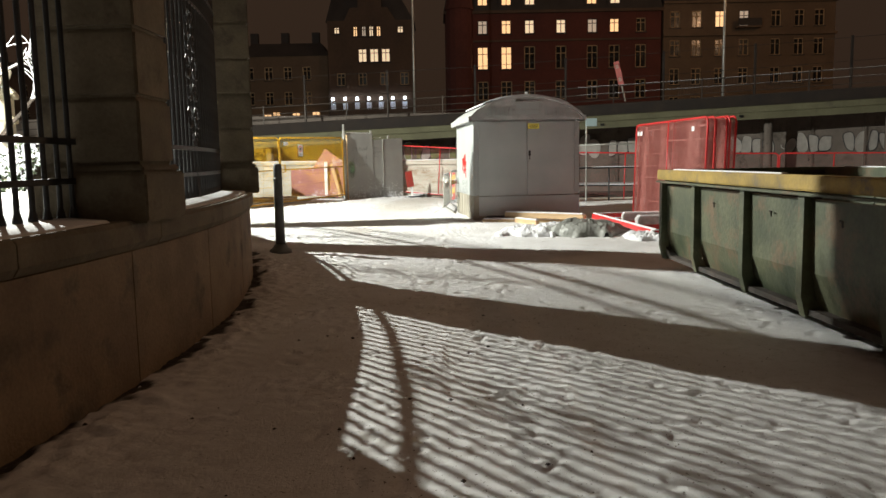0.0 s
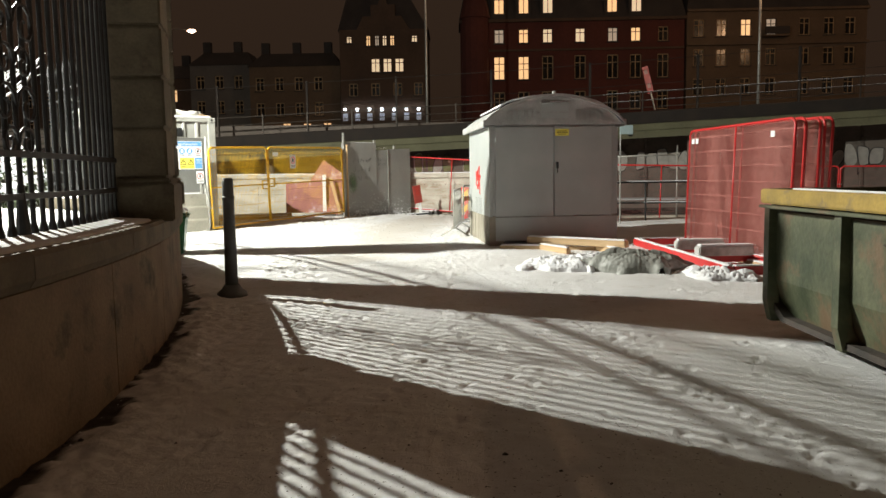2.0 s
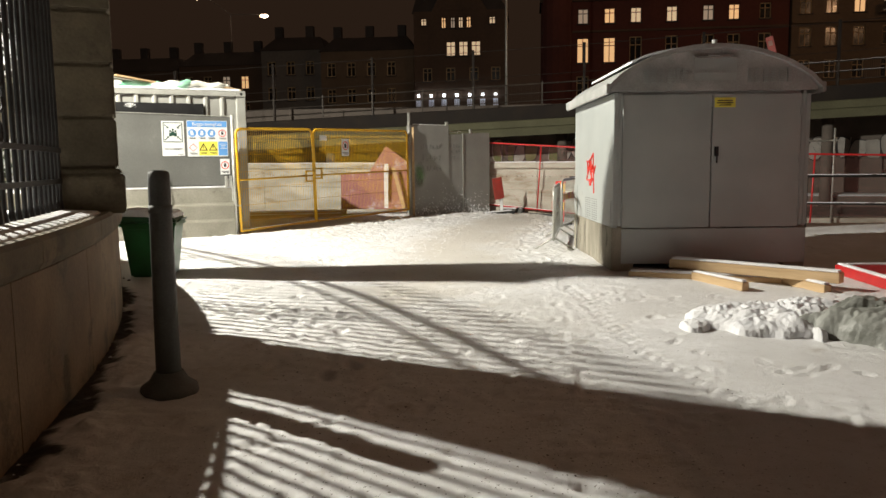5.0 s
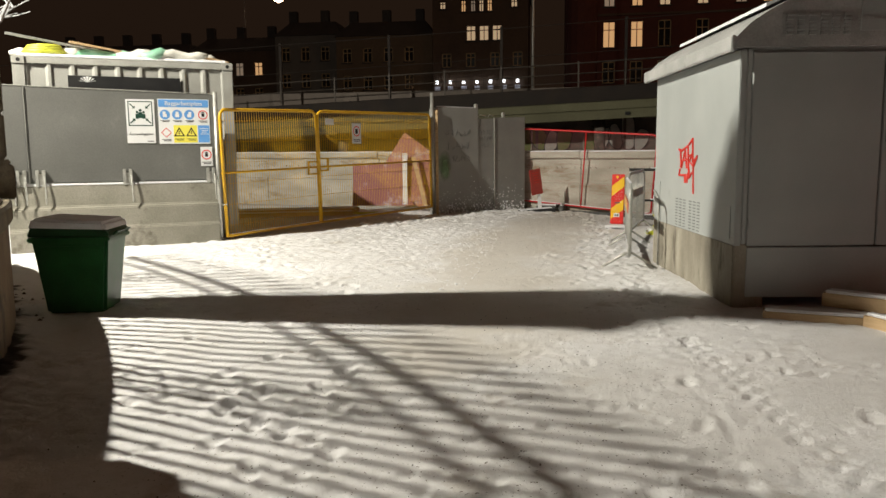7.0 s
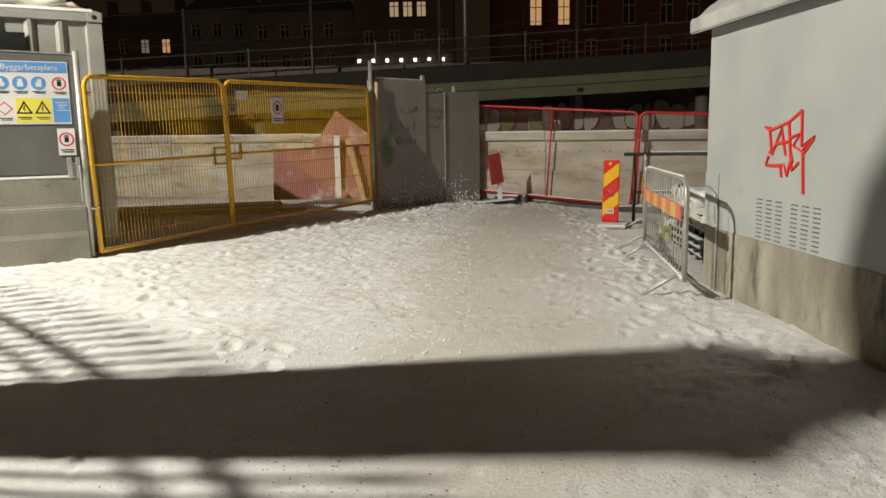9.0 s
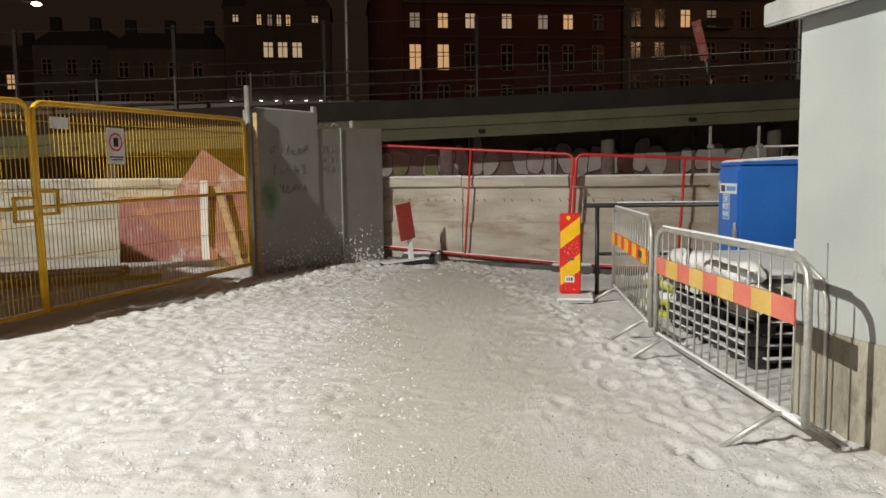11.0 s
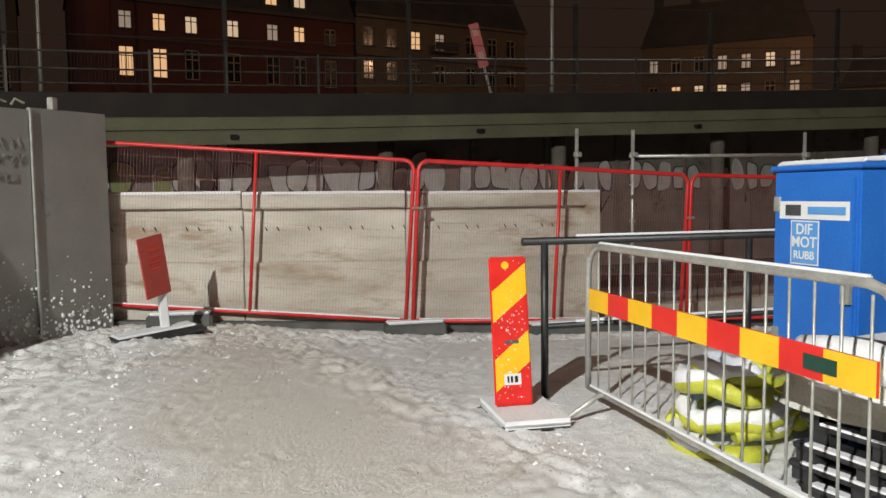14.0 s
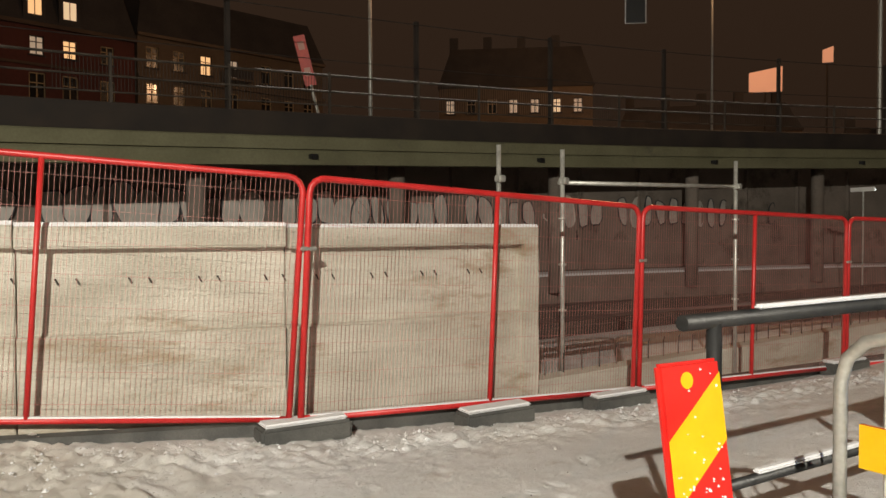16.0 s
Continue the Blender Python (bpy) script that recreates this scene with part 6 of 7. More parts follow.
# ---- bridge ----
BR = [(-60, 33.0, -0.5), (-40, 37.5, 0.9), (-22, 40.0, 1.9), (-10, 40.7, 2.5), (1.9, 40.25, 2.91), (8.3, 39.5, 3.18), (14.9, 38.1, 3.40), (21.2, 36.15, 3.59), (27.2, 33.7, 3.76), (33, 30.7, 3.9), (45, 23.0, 4.2), (60, 10.0, 4.5)]


def bridge_stations(n=120):
    s = np.linspace(0, len(BR) - 1, n)
    P = np.array(BR, float)
    k = np.arange(len(BR))
    out = []
    sm = np.array([[np.interp(np.clip(v + o, 0, len(BR) - 1), k, P[:, c]) for c in range(3)] for v in s for o in (-0.4, -0.2, 0, 0.2, 0.4)]).reshape(n, 5, 3).mean(1)
    for i in range(n):
        a, b = sm[max(i - 1, 0)], sm[min(i + 1, n - 1)]
        d = (b - a)[:2] / np.hypot(*(b - a)[:2])
        out.append((float(sm[i, 0]), float(sm[i, 1]), float(d[1]), float(-d[0]), float(sm[i, 2])))
    return out


def bridge():
    st = bridge_stations()
    t = thing("road_bridge", pose(0, 0, 0), "low road bridge with concrete edge beam, railings and screens", "bridge", kind="structure")
    part("edge_beam", B().sweep([(0.0, -0.14), (0.0, 0.14), (-0.03, 0.155), (-0.03, 0.185), (0.05, 0.20), (0.05, 0.46), (0.0, 0.50), (-0.5, 0.50), (-0.5, -0.14)], st), BRIDGECON, t)
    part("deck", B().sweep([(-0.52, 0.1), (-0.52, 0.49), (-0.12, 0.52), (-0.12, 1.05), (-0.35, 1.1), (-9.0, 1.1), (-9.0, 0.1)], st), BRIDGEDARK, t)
    part("bottom_lip", B().sweep([(0.02, -0.16), (0.06, -0.16), (0.06, -0.02), (0.02, -0.02)], st), BRIDGECON, t)
    for z, r in ((1.28, 0.018), (1.60, 0.022), (1.98, 0.028), (2.35, 0.010), (3.45, 0.012)):
        part("rail", B().tube([(x + dx * -0.25, y + dy * -0.25, z + dz) for x, y, dx, dy, dz in st], r, 5), RAILGREY if z < 2.3 else BRIDGEDARK, t)
        if 1.5 < z < 2.3:
            part("snow_strip", B().tube([(x + dx * -0.25, y + dy * -0.25, z + dz + r) for x, y, dx, dy, dz in st[52:110]], r * 0.3, 4), SNOW, t)
    L = 0.0
    last = st[0]
    nxt, k = 0.0, 0
    for a in st:
        L += math.hypot(a[0] - last[0], a[1] - last[1])
        last = a
        if L >= nxt:
            nxt += 2.3
            x, y = a[0] - 0.25 * a[2], a[1] - 0.25 * a[3]
            part("railing_post", B().box((x, y, a[4] + 1.56), (0.055, 0.055, 1.0)), RAILGREY, t)
            if k % 2 == 0:
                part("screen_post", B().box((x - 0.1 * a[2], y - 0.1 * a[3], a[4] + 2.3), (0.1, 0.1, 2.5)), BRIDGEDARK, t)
            k += 1
    for x, y, z in BR[2:10]:
        part("drain_spout", B().box((x + 0.0, y - 0.1, z + 0.02), (0.16, 0.22, 0.12)), INK, t)
    for i in range(-3, 9):
        x = 1.0 + i * 5.2
        y = float(np.interp(x, [b[0] for b in BR], [b[1] for b in BR])) + 1.2
        z = float(np.interp(x, [b[0] for b in BR], [b[2] for b in BR]))
        part("column", B().tube([(x, y, -0.4), (x, y, z + 0.2)], 0.22, 12), RETAIN, t, smooth=True)
    # balustrade bars in the near stretch, too fine to count
    bb = B()
    for i in range(500):
        x = -6 + i * 0.07 * 1.0
        if 3 < (x % 9):
            y = float(np.interp(x, [s[0] for s in st], [s[1] for s in st])) + 0.3
            z = float(np.interp(x, [s[0] for s in st], [s[4] for s in st]))
            bb.tube([(x, y, z + 1.30), (x, y, z + 1.95)], 0.007, 3)
    tagged(part("balusters", bb, BRIDGEDARK, t), kind="stuff")


bridge()


def back_wall():
    t = thing("wall_under_bridge", pose(0, 0, 0), "grimy concrete wall under the bridge covered in faded graffiti", "wall", kind="structure")
    st = [(x, y + 3.2, dx, dy, 0) for x, y, dx, dy, dz in bridge_stations(60)]
    part("wall", B().sweep([(0, -1.0), (0, 4.2), (-0.4, 4.2), (-0.4, -1.0)], st), RETAIN, t)
    for i in range(30):
        a = st[i * 2]
        part("pilaster", B().box((a[0], a[1] - 0.05, 1.2), (0.12, 0.12, 5)), RETAIN, t)
    rng = random.Random(77)
    xs, ys = [s[0] for s in st], [s[1] for s in st]
    for k in range(62):
        x0 = -4.5 + k * 0.52
        if k % 11 == 4 or k % 17 == 9:
            continue
        w, h, z0 = rng.uniform(0.5, 0.66), rng.uniform(0.75, 1.0) * (1.45 if k in (13, 24) else 1), rng.uniform(1.55, 1.68)
        y = float(np.interp(x0, xs, ys)) - 0.09 - 0.006 * (k % 3)
        n = 24
        blob = []
        for i in range(n):
            c, e = math.cos(6.283 * i / n), math.sin(6.283 * i / n)
            q = w * 0.5 * math.copysign(abs(c) ** 0.6, c) * (1 + 0.14 * math.sin(2 * e + k * 2.3))
            blob.append((x0 + q + 0.10 * math.sin(k * 1.9) * e, z0 + h * 0.5 + h * 0.5 * math.copysign(abs(e) ** 0.8, e) * (1 + 0.10 * math.cos(3.1 * c + k))))
        if 2 < k < 58:
            part("graffiti_fill", B().add([(x, y, z) for x, z in blob], [tuple(range(n))]), TAGGREEN if k in (5, 6, 8, 9, 10) else TAGWHITE, t)
        part("graffiti_line", B().tube([(x, y - 0.01, z) for x, z in blob], 0.022, 4, None, True), TAGDARK if k % 5 else TAGWHITE, t)
    for k in range(7):
        x0 = 11.5 + k * 1.25
        y = float(np.interp(x0, xs, ys)) - 0.09
        pts = [(x0 + rng.uniform(0, 1.1), y - 0.01, rng.uniform(0.9, 2.5)) for _ in range(6)]
        part("graffiti_line", B().tube(pts, 0.028, 4), TAGWHITE if k % 2 else INK, t)
    part("ledge", B().sweep([(0.0, -1.0), (1.6, -1.0), (1.6, 0.05), (0.0, 0.15)], st), RETAIN, t)
    part("snow_strip", B().sweep([(0.9, 0.10), (1.55, 0.055), (1.5, 0.12), (1.0, 0.17)], st), SNOW, t)


back_wall()
for i, (oy, oz) in enumerate(((0, 0.12), (0.5, 0.13), (1.9, 0.1), (2.4, 0.11))):
    single("rail_track", B().sweep([(-0.035, 0), (0.035, 0), (0.035, 0.14), (-0.035, 0.14)], [(1, 32.6 + oy, 0.2, 0.98, -0.12), (10, 31.2 + oy, 0.2, 0.98, -0.12), (24, 27.8 + oy, 0.25, 0.96, -0.12), (40, 22.5 + oy, 0.3, 0.95, -0.12)]), RUSTDARK, "dark rusty steel track rail behind the fence", "rail", "track rails")


DUSTYPINK = mat("dusty_pink_film", (0.40, 0.22, 0.18), (0.48, 0.28, 0.23), 5, 0.7, bump=0.05)


def banner_flag():
    t = thing("tilted_banner", pose(10.0, 41.6, 4.6, 0, -14, -30), "tilted red and white road-work marker board on the bridge", "marker board")
    part("board", B().box((0, 0, 1.45), (0.30, 0.05, 1.35)), DULLRED, t, bevel=0.01)
    for z in (1.15, 1.85):
        part("pale_field", B().box((0.0, -0.03, z), (0.16, 0.01, 0.22)), DUSTYPINK, t)
    part("post", B().tube([(0, 0, -0.1), (0, 0, 0.8)], 0.04, 8), GALV, t)


banner_flag()


def street_lamp(x, y, z0, h, arm=2.0, two=False, label="tall slender street lamp post behind the bridge"):
    t = thing("street_lamp", pose(x, y, z0), label, "street lamp", "street lamps")
    part("post", B().tube([(0, 0, 0), (0, 0, h * 0.5), (0, 0, h)], [0.11, 0.08, 0.05], 10), GALV, t, smooth=True)
    for s, up in (((-1, 2.2), (1, -0.6)) if two else ((1, 0.0),)):
        part("arm", B().tube([(0, 0, h - 0.1), (s * arm * 0.6, 0, h + 0.25 + up * 0.7), (s * arm, 0, h + 0.3 + up)], 0.04, 8), GALV, t)
        hd = part("head", B().box((s * (arm + 0.3), 0, h + 0.32 + up), (0.8, 0.3, 0.14)), GALV, t, bevel=0.04)
        # lens far larger than its head: the halo is put into its shape
        part("lens", B().tube([(s * (arm + 0.3), 0, h - 0.1 + up), (s * (arm + 0.3), 0, h + 0.1 + up), (s * (arm + 0.3), 0, h + 0.245 + up)], [0.25, 0.6, 0.5], 12), LAMPWARM, hd, "glowing lamp lens, oversized to take in its halo")


street_lamp(18.3, 49.8, 2.0, 14.0)
street_lamp(-2.0, 59.5, 2.0, 15.0)
street_lamp(52.0, 51.5, 2.0, 26.0)
street_lamp(-41.9, 112.0, 0.0, 22.6, 4.5, True, "tall double-armed street lamp, lit")


def hung_sign(x, y, z, w, h, rot):
    t = thing("road_sign", pose(x, y, z, 0, 0, rot), "dark back of a hanging road sign with pale rim", "road sign", "hanging road signs")
    part("board", B().box((0, 0, 0), (w, 0.06, h)), INK, t)
    part("rim", B().tube([(-w / 2, -0.04, -h / 2), (w / 2, -0.04, -h / 2), (w / 2, -0.04, h / 2), (-w / 2, -0.04, h / 2)], 0.03, 4, None, True), WHITEPLATE, t)
    part("hanger", B().tube([(0, 0.05, h / 2), (0, 0.05, h / 2 + 2.6)], 0.03, 6), GALV, t)


hung_sign(28.3, 43.3, 11.45, 0.9, 1.4, -50)
hung_sign(30.0, 41.6, 12.3, 0.9, 0.9, -50)
ga = thing("sign_gantry", pose(0, 0, 0), "thin steel gantry carrying the road signs", "gantry")
part("beam", B().tube([(18.3, 49.8, 14.3), (36, 35.6, 14.3)], 0.03, 8), GALV, ga)
part("leg", B().tube([(36, 35.6, 3.5), (36, 35.6, 14.3)], 0.1, 8), GALV, ga)


# ---- town behind the bridge ----
def facade(t, x0, x1, z0, z1, holes, material, depth=8.0):
    """A wall from x0 to x1 with window openings (cx, cz, w, h, pane material), each a window with frame and panes."""
    xs = sorted({x0, x1, *[c for cx, cz, w, h, p in holes for c in (cx - w / 2, cx + w / 2)]})
    zs = sorted({z0, z1, *[c for cx, cz, w, h, p in holes for c in (cz - h / 2, cz + h / 2)]})
    b = B()
    for i in range(len(xs) - 1):
        for j in range(len(zs) - 1):
            mx, mz = (xs[i] + xs[i + 1]) / 2, (zs[j] + zs[j + 1]) / 2
            if not any(abs(mx - cx) < w / 2 and abs(mz - cz) < h / 2 for cx, cz, w, h, p in holes):
                b.add([(xs[i], 0, zs[j]), (xs[i + 1], 0, zs[j]), (xs[i + 1], 0, zs[j + 1]), (xs[i], 0, zs[j + 1])], [(0, 1, 2, 3)])
    b.add([(x0, 0, z0), (x1, 0, z0), (x1, depth, z0), (x0, depth, z0), (x0, 0, z1), (x1, 0, z1), (x1, depth, z1), (x0, depth, z1)], [(3, 2, 6, 7), (0, 3, 7, 4), (1, 2, 6, 5), (4, 5, 6, 7)])
    for cx, cz, w, h, p in holes:
        a, c, e, g = cx - w / 2, cx + w / 2, cz - h / 2, cz + h / 2
        b.add([(a, 0, e), (c, 0, e), (c, 0, g), (a, 0, g), (a, .3, e), (c, .3, e), (c, .3, g), (a, .3, g)], [(0, 1, 5, 4), (1, 2, 6, 5), (2, 3, 7, 6), (3, 0, 4, 7)])
    part("wall", b, material, t)
    for cx, cz, w, h, p in holes:
        wd = part("window", B().box((cx, 0.24, cz), (w, 0.02, h)), p, t)
        fr = B().box((cx, 0.2, cz), (0.09, 0.06, h)).box((cx, 0.2, cz + h * 0.18), (w, 0.06, 0.08))
        for q in (-1, 1):
            fr.box((cx + q * (w / 2 - 0.05), 0.2, cz), (0.1, 0.07, h)).box((cx, 0.2, cz + q * (h / 2 - 0.05)), (w, 0.07, 0.1))
        part("window_frame", fr, WOOD if p is GLASSDARK else FACADEBROWN, wd)
        part("sill", B().box((cx, -0.06, cz - h / 2 - 0.06), (w + 0.24, 0.16, 0.12)), ROOFDARK, wd)


D_, W_, P_, M_ = GLASSDARK, WIN_WARM, WIN_PALE, WIN_DIM


def red_house():
    t = thing("apartment_building", pose(0, 100, 0), "tall dark red apartment building with lit windows and mansard roof", "building", "town buildings")
    cols = [5.6, 8.65, 11.65, 15.7, 19.75, 22.6, 26.0]
    holes = []
    for c, p in zip(cols, (M_, W_, P_, P_, M_, W_, D_)):
        holes.append((c, 18.45, 1.25, 1.75, p))
    for c, p in zip(cols, (W_, W_, D_, D_, D_, D_, D_)):
        holes.append((c, 14.55, 1.4, 2.9, p))
    for c in cols:
        holes.append((c, 10.4, 1.4, 2.4, D_))
        holes.append((c, 6.6, 1.4, 2.4, D_))
    holes += [(2.2, 18.3, 0.6, 1.5, D_), (2.2, 14.0, 0.5, 1.6, M_), (3.4, 13.6, 0.4, 1.9, D_)]
    facade(t, 0.8, 28.6, -0.5, 20.2, holes, BRICKRED)
    part("cornice", B().box((14.7, -0.15, 20.3), (28.2, 0.6, 0.35)), FACADEBROWN, t)
    part("string_course", B().box((14.7, -0.08, 16.7), (27.8, 0.2, 0.25)), FACADEBROWN, t)
    part("roof", B().add([(0.6, -0.2, 20.4), (28.8, -0.2, 20.4), (28.8, 8, 20.4), (0.6, 8, 20.4), (1.6, 1.4, 25.5), (27.8, 1.4, 25.5), (27.8, 7, 25.5), (1.6, 7, 25.5)], [(0, 1, 5, 4), (1, 2, 6, 5), (2, 3, 7, 6), (3, 0, 4, 7), (4, 5, 6, 7)]), ROOFDARK, t)
    for c, p in zip((5.6, 8.65, 11.65, 19.6, 22.6), (W_, W_, P_, W_, P_)):
        d = part("dormer", B().box((c, 0.7, 22.0), (1.9, 1.6, 2.6)), ROOFDARK, t)
        part("dormer_window", B().box((c - 0.3, -0.13, 22.0), (0.5, 0.06, 1.6)).box((c + 0.3, -0.13, 22.0), (0.5, 0.06, 1.6)), p, d)
    tw = part("corner_turret", B().tube([(2.6, -0.3, 8), (2.6, -0.3, 20.5), (2.6, -0.3, 20.6), (2.6, -0.3, 24), (2.6, -0.3, 27)], [1.7, 1.7, 1.9, 1.2, 0.05], 14), BRICKRED, t)
    part("ground_lamp", B().box((1.2, -0.3, 9.3), (0.5, 0.3, 0.5)), LAMPWARM, t)


def gabled_house():
    t = thing("gabled_building", pose(0, 100, 0), "brown gabled town house with steep roof, chimneys and lit windows", "building", "town buildings")
    holes = [(-13.2, 18.4, 0.75, 0.9, P_), (-5.0, 18.4, 0.8, 0.9, P_)]
    holes += [(x, 18.25, 0.62, 1.35, p) for x, p in ((-10.8, W_), (-9.7, M_), (-8.75, P_), (-7.8, W_))]
    for x in (-9.95, -8.45, -6.95):
        holes.append((x, 15.2, 1.15, 1.75, P_))
    for x in (-12.8, -10, -7.2, -4.6):
        holes.append((x, 12.2, 1.1, 1.6, D_))
    facade(t, -14.4, -3.4, -0.5, 19.6, holes, FACADEBROWN)
    part("gable", B().prism([(-12.2, 19.6), (-5.6, 19.6), (-6.6, 21.2), (-7.4, 21.2), (-7.4, 22.6), (-8.3, 22.6), (-8.9, 24.2), (-9.5, 22.6), (-10.4, 22.6), (-10.4, 21.2), (-11.4, 21.2)], 0.5, Matrix.Translation((0, -0.05, 0))), FACADEBROWN, t)
    part("roof", B().add([(-14.6, 0.1, 19.5), (-3.2, 0.1, 19.5), (-3.2, 8, 19.5), (-14.6, 8, 19.5), (-13.6, 2.6, 24.6), (-6.0, 2.6, 24.6), (-6.0, 6, 24.6), (-13.6, 6, 24.6)], [(0, 1, 5, 4), (1, 2, 6, 5), (2, 3, 7, 6), (3, 0, 4, 7), (4, 5, 6, 7)]), ROOFDARK, t)
    for x, h in ((-13.4, 26.2), (-11.6, 25.6), (-6.1, 26.8)):
        part("chimney", B().box((x, 3, 23.6), (0.9, 0.9, 2 * (h - 23.6))), ROOFDARK, t)
    for i in range(7):
        x = -13.9 + i * 1.55
        l_ = part("facade_lamp", B().box((x, -0.3, 9.7), (0.30, 0.3, 0.34)), LAMPWHITE, t, "white glowing facade lamp")
        part("lit_opening", B().box((x, -0.05, 8.8), (0.62, 0.06, 0.9)), ARCADE, l_)


def tan_house():
    t = thing("tan_building", pose(0, 100, 0), "tan stone town house with balconies, mostly dark windows", "building", "town buildings")
    holes = []
    for r, z in enumerate((19.0, 15.4, 11.8, 8.2)):
        for c in (30.4, 33.2, 36.2, 39.3, 43.4, 46.4, 49.0):
            p = W_ if (r == 0 and c in (36.2,)) else (M_ if r == 0 and c == 39.3 else D_)
            holes.append((c, z, 1.3, 2.1, p))
    facade(t, 28.9, 51.0, -0.5, 21.0, holes, FACADETAN)
    for z in (17.0, 21.1):
        part("cornice", B().box((40, -0.2, z), (22.3, 0.5, 0.3)), FACADETAN, t)
    part("roof", B().add([(28.8, -0.2, 21.2), (51.2, -0.2, 21.2), (51.2, 8, 21.2), (28.8, 8, 21.2), (30, 1.6, 26), (50, 1.6, 26), (50, 7, 26), (30, 7, 26)], [(0, 1, 5, 4), (1, 2, 6, 5), (2, 3, 7, 6), (3, 0, 4, 7), (4, 5, 6, 7)]), ROOFDARK, t)
    bal = part("balcony", B().box((39.6, -0.6, 17.8), (3.0, 1.2, 0.2)), FACADETAN, t)
    part("balcony_rail", B().box((39.6, -1.15, 18.4), (3.0, 0.06, 0.9)), ROOFDARK, bal)


def low_house(x0, x1, y, top, material, lit, seed, rot=0.0, at=None, roof=2.0, label="low dark town house with a few lit windows"):
    m = pose(at[0], at[1], 0, 0, 0, rot) if at else pose(0, y, 0)
    t = thing("town_house", m, label, "building", "town buildings")
    rng = random.Random(seed)
    holes = []
    for z in np.arange(top - 2.2, 3, -3.2):
        for x in np.arange(x0 + 1.3, x1 - 0.8, 2.5):
            holes.append((float(x), float(z), 1.1, 1.7, rng.choice((W_, P_, M_)) if rng.random() < lit else D_))
    facade(t, x0, x1, -0.5, top, holes, material)
    part("roof", B().add([(x0 - 0.2, -0.2, top), (x1 + 0.2, -0.2, top), (x1 + 0.2, 8, top), (x0 - 0.2, 8, top), (x0 + 1.2, 2.5, top + roof), (x1 - 1.2, 2.5, top + roof), (x1 - 1.2, 6, top + roof), (x0 + 1.2, 6, top + roof)], [(0, 1, 5, 4), (1, 2, 6, 5), (2, 3, 7, 6), (3, 0, 4, 7), (4, 5, 6, 7)]), ROOFDARK, t)
    for x in np.arange(x0 + 1.5, x1 - 1, 4.1):
        part("chimney", B().box((float(x), 3, top + roof * 0.5 + 0.7), (1.0, 0.8, roof + 1.4)), ROOFDARK, t)


red_house()
gabled_house()
tan_house()
low_house(-26.2, -14.6, 101, 15.4, FACADETAN, 0.0, 3, label="low tan town house with dark windows")


def shop_window(x, z):
    t = thing("shop_window", pose(x, 100.9, z), "small warm lit shop window at the foot of the tan house", "window", "lit shop windows")
    part("pane", B().box((0, 0, 0), (0.85, 0.05, 1.2)), WIN_WARM, t)
    part("window_frame", B().box((0, -0.04, 0), (0.08, 0.04, 1.2)).box((0, -0.04, 0.2), (0.85, 0.04, 0.08)), FACADEBROWN, t)


shop_window(-22.69, 7.3)
shop_window(-21.56, 7.57)
shop_window(-18.96, 7.53)
shop_window(-16.35, 7.55)
low_house(-34.5, -26.3, 103, 16.0, FACADEGREY, 0.10, 5, label="grey town house with dark windows")
low_house(-46, -34.6, 104, 14.5, FACADEBROWN, 0.16, 8)
low_house(-70, -46.2, 104, 14.0, FACADEBROWN, 0.14, 11)
low_house(-9, 9, 0, 18.3, FACADETAN, 0.42, 14, -50, (66.6, 83.2), 5.2, "wide gabled brown town house with lit windows")
low_house(-10, 10, 0, 12.5, FACADEBROWN, 0.25, 17, -56, (80.0, 66.0), 3.5)
low_house(-10, 10, 0, 9.5, FACADEGREY, 0.25, 19, -66, (90.0, 45.0), 3.0)
low_house(-12, 10, 0, 9.0, FACADETAN, 0.2, 23, -80, (94.0, 20.0), 3.0)


def billboard(x, y, z, w, h, rot):
    t = thing("billboard", pose(x, y, z, 0, 0, rot), "pale orange backlit advertising board on a mast", "billboard", "billboards")
    part("board", B().prism([(-w / 2, -h / 2), (w / 2, -h / 2), (w / 2, h / 2), (-w / 2, h * 0.28)], 0.3), glow("billboard_face", (1.0, 0.55, 0.38), 0.11), t)
    part("mast", B().tube([(0, 0.4, -z), (0, 0.4, 0)], 0.1, 8), BRIDGEDARK, t)


billboard(72.0, 56.0, 16.0, 3.0, 2.4, -58)
billboard(74.0, 51.0, 17.9, 0.9, 1.5, -60)

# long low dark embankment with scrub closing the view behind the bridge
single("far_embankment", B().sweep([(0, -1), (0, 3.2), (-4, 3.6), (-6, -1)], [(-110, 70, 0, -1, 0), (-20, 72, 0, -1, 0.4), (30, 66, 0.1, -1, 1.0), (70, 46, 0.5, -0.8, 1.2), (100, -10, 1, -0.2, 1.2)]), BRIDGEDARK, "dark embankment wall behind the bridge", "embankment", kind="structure")


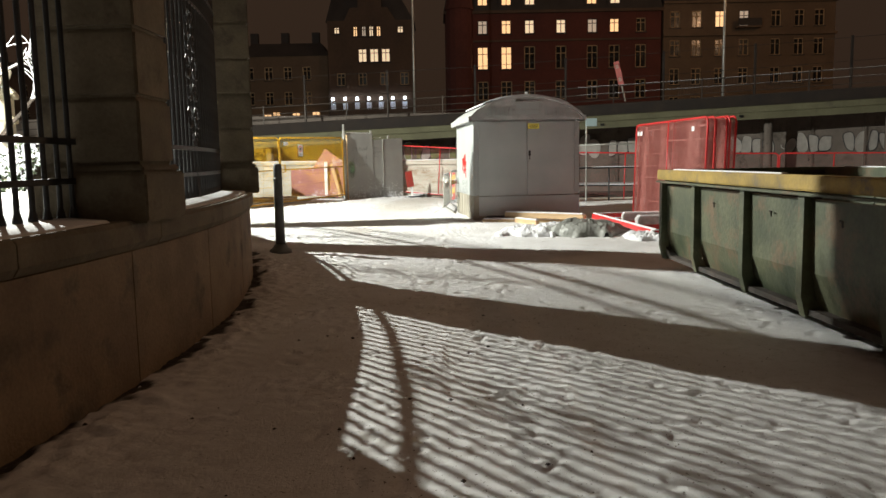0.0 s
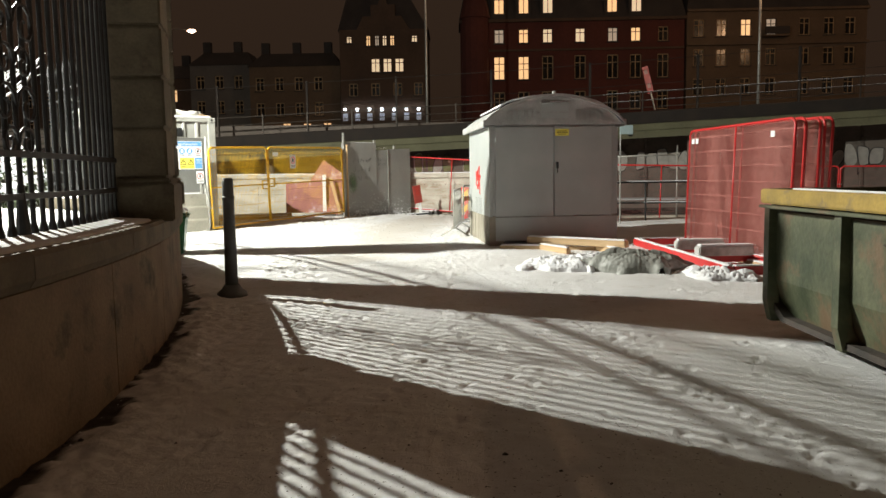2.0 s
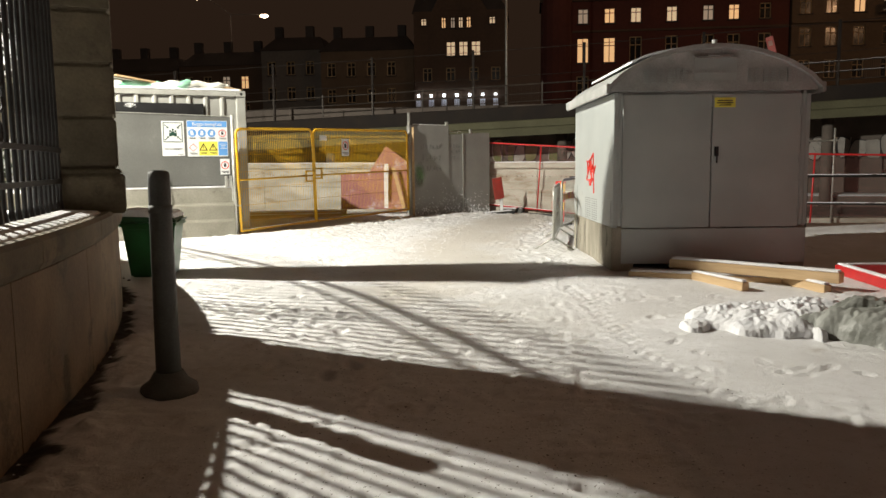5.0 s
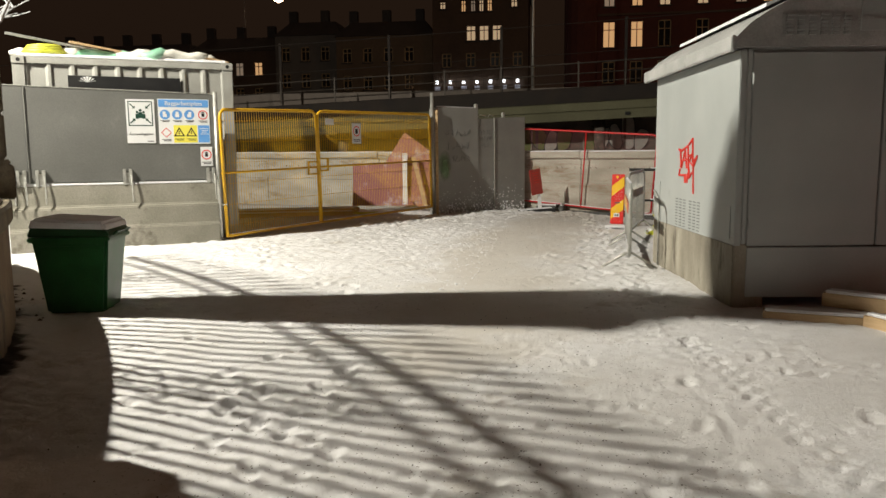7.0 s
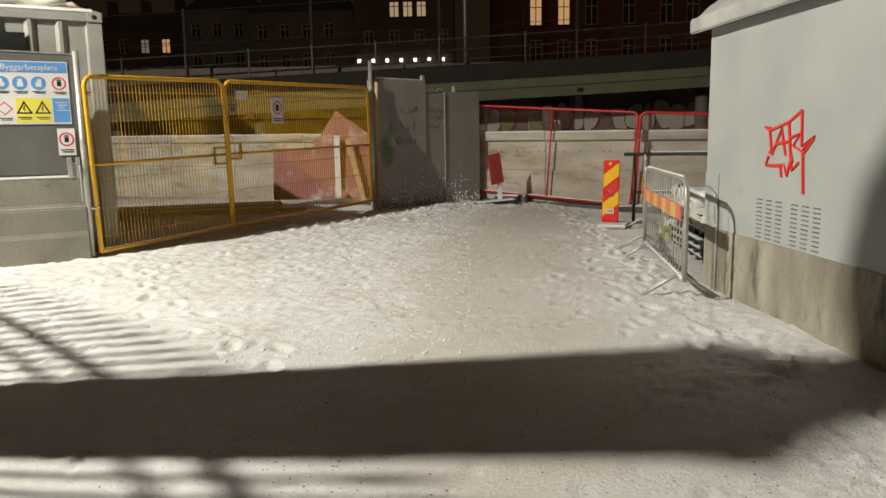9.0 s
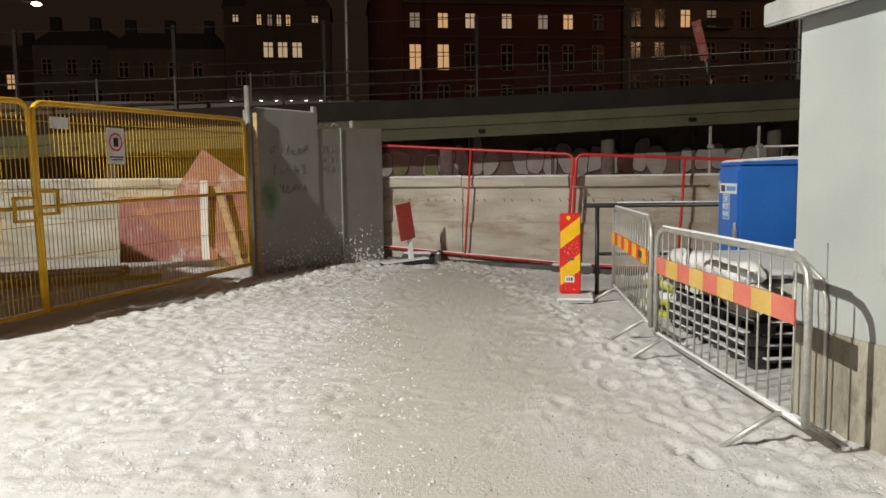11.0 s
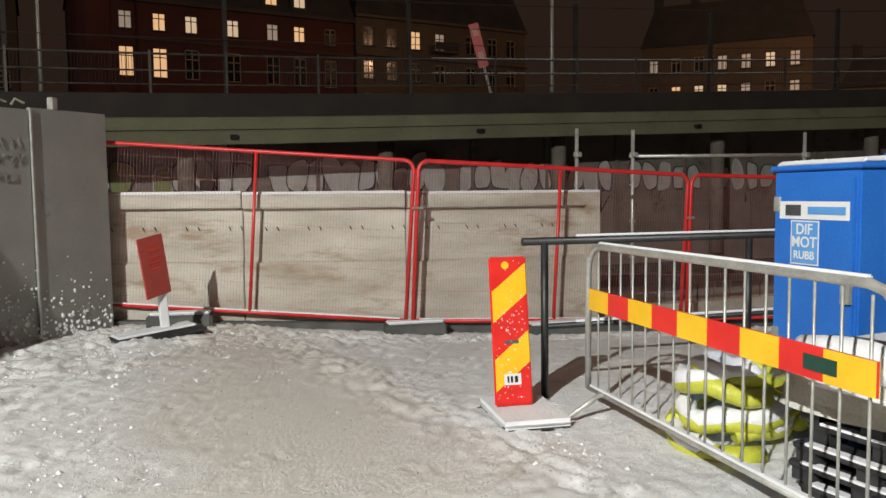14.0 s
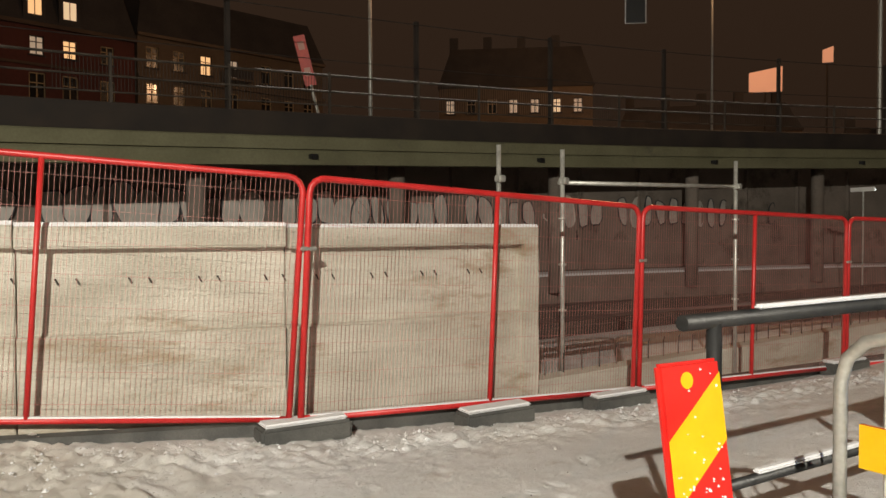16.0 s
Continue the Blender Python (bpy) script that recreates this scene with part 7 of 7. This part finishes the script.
# ---- loose crumbs of snow and grit, too many to count ----
def crumbs():
    rng = np.random.RandomState(99)
    snow, grit = B(), B()
    ico = [(0, 0, 1), (0.9, 0, 0.1), (0.28, 0.85, 0.1), (-0.72, 0.53, 0.1), (-0.72, -0.53, 0.1), (0.28, -0.85, 0.1), (0, 0, -0.6)]
    fs = [(0, 1, 2), (0, 2, 3), (0, 3, 4), (0, 4, 5), (0, 5, 1), (6, 2, 1), (6, 3, 2), (6, 4, 3), (6, 5, 4), (6, 1, 5)]

    def drop(b, x, y, s):
        z = float(lie(x, y))
        k = rng.uniform(0.6, 1.3, (7, 3))
        a = rng.uniform(0, 6.28)
        c, d = math.cos(a), math.sin(a)
        vs = [(x + s * (p[0] * c - p[1] * d) * q[0], y + s * (p[0] * d + p[1] * c) * q[1], z + s * (0.25 + p[2] * 0.7 * q[2])) for p, q in zip(ico, k)]
        b.add(vs, fs)

    for i in range(4600):
        u = rng.rand()
        if i % 4 == 3 and i % 16 != 3:
            continue
        if i % 4 < 2:
            # along the foot of the steel screen and out over the trodden field
            x, y = -3.6 + 2.1 * u, 28.8 + 2.25 * u
            o = abs(rng.normal(0, 1.0))
            x, y = x + o * 0.72 + rng.normal(0, 0.1), y - o * 0.69 + rng.normal(0, 0.1)
        elif i % 4 == 2:
            # along the red fence
            x = -1.2 + 9.5 * u
            y = float(np.interp(x, [-1.8, 1.63, 5.17, 8.6], [31.18, 29.62, 28.85, 28.0])) - 0.1 - abs(rng.normal(0, 0.4))
        else:
            # along the kiosk and beside the footpath
            x, y = 0.55 - abs(rng.normal(0, 0.25)) - 0.06 * (u * 3), 18.5 + 7 * u
        drop(snow, x, y, rng.uniform(0.005, 0.014) * (2.2 if rng.rand() < 0.08 else 1))
    for i in range(1500):
        # over the trodden snow before the yellow gate
        x, y = -1.8 - abs(rng.normal(0, 1.5)), rng.uniform(18.5, 27.5)
        if x > -5.9 or y < 23:
            drop(snow, x, y, rng.uniform(0.006, 0.016) * (1.8 if rng.rand() < 0.06 else 1))
    for i in range(60):
        drop(grit, rng.uniform(-2.6, 1.2), rng.uniform(2.6, 7.5), rng.uniform(0.008, 0.020))
    for i in range(500):
        a = rng.uniform(-8, 46)
        k = min(max((a - 16) / 30, 0), 1)
        r = 17.5 + 0.36 * k * k * (3 - 2 * k) + abs(rng.normal(0, 0.09)) + 0.02
        drop(grit if i % 3 else snow, -19.58 + r * math.cos(radians(a)), 6 + r * math.sin(radians(a)), rng.uniform(0.008, 0.03))
    for i in range(2200):
        y = rng.uniform(4, 28)
        x = float(np.interp(y, [1, 8, 16, 22, 28], [0.6, 0.2, -1.4, -1.7, -0.6])) + rng.normal(0, 1.3)
        drop(grit, x, y, rng.uniform(0.003, 0.008))
    single("snow_crumbs", snow, SNOW, "loose crumbs of trodden snow along fence and screen", "snow", kind="stuff")
    single("grit", grit, RUSTDARK, "dark grit and litter scattered on the snow", "grit", kind="stuff")


crumbs()


def wooden_pallet(x, y, rot):
    t = thing("wooden_pallet", pose(x, y, 0.0, 0, 0, rot), "raw wooden pallet lying on the snow beside the fence rack", "pallet")
    for i in range(7):
        part("deck_board", B().box((0.6, 0.06 + i * 0.113, 0.133), (1.2, 0.09, 0.022)), WOOD, t, bevel=0.003)
    for yy in (0.06, 0.4, 0.74):
        part("bottom_board", B().box((0.6, yy, 0.012), (1.2, 0.1, 0.022)), WOOD, t)
        for xx in (0.07, 0.6, 1.13):
            part("block", B().box((xx, yy, 0.072), (0.14, 0.1, 0.098)), WOOD, t)


wooden_pallet(5.15, 13.2, -8)


def work_light(x, y, z):
    t = thing("work_light", pose(x, y, -0.3, 0, 0, 70), "bright white tube work light on a thin stand", "work light")
    part("stand", B().tube([(0, 0, 0), (0, 0, z + 0.3)], 0.025, 8), GALV, t)
    part("housing", B().box((0, 0.03, z + 0.32), (0.75, 0.08, 0.12)), WHITEPLATE, t, bevel=0.01)
    part("tube", B().tube([(-0.34, -0.04, z + 0.30), (0.34, -0.04, z + 0.30)], 0.03, 10), LAMPWHITE, t, "glowing white tube")


work_light(22.2, 32.0, 2.6)
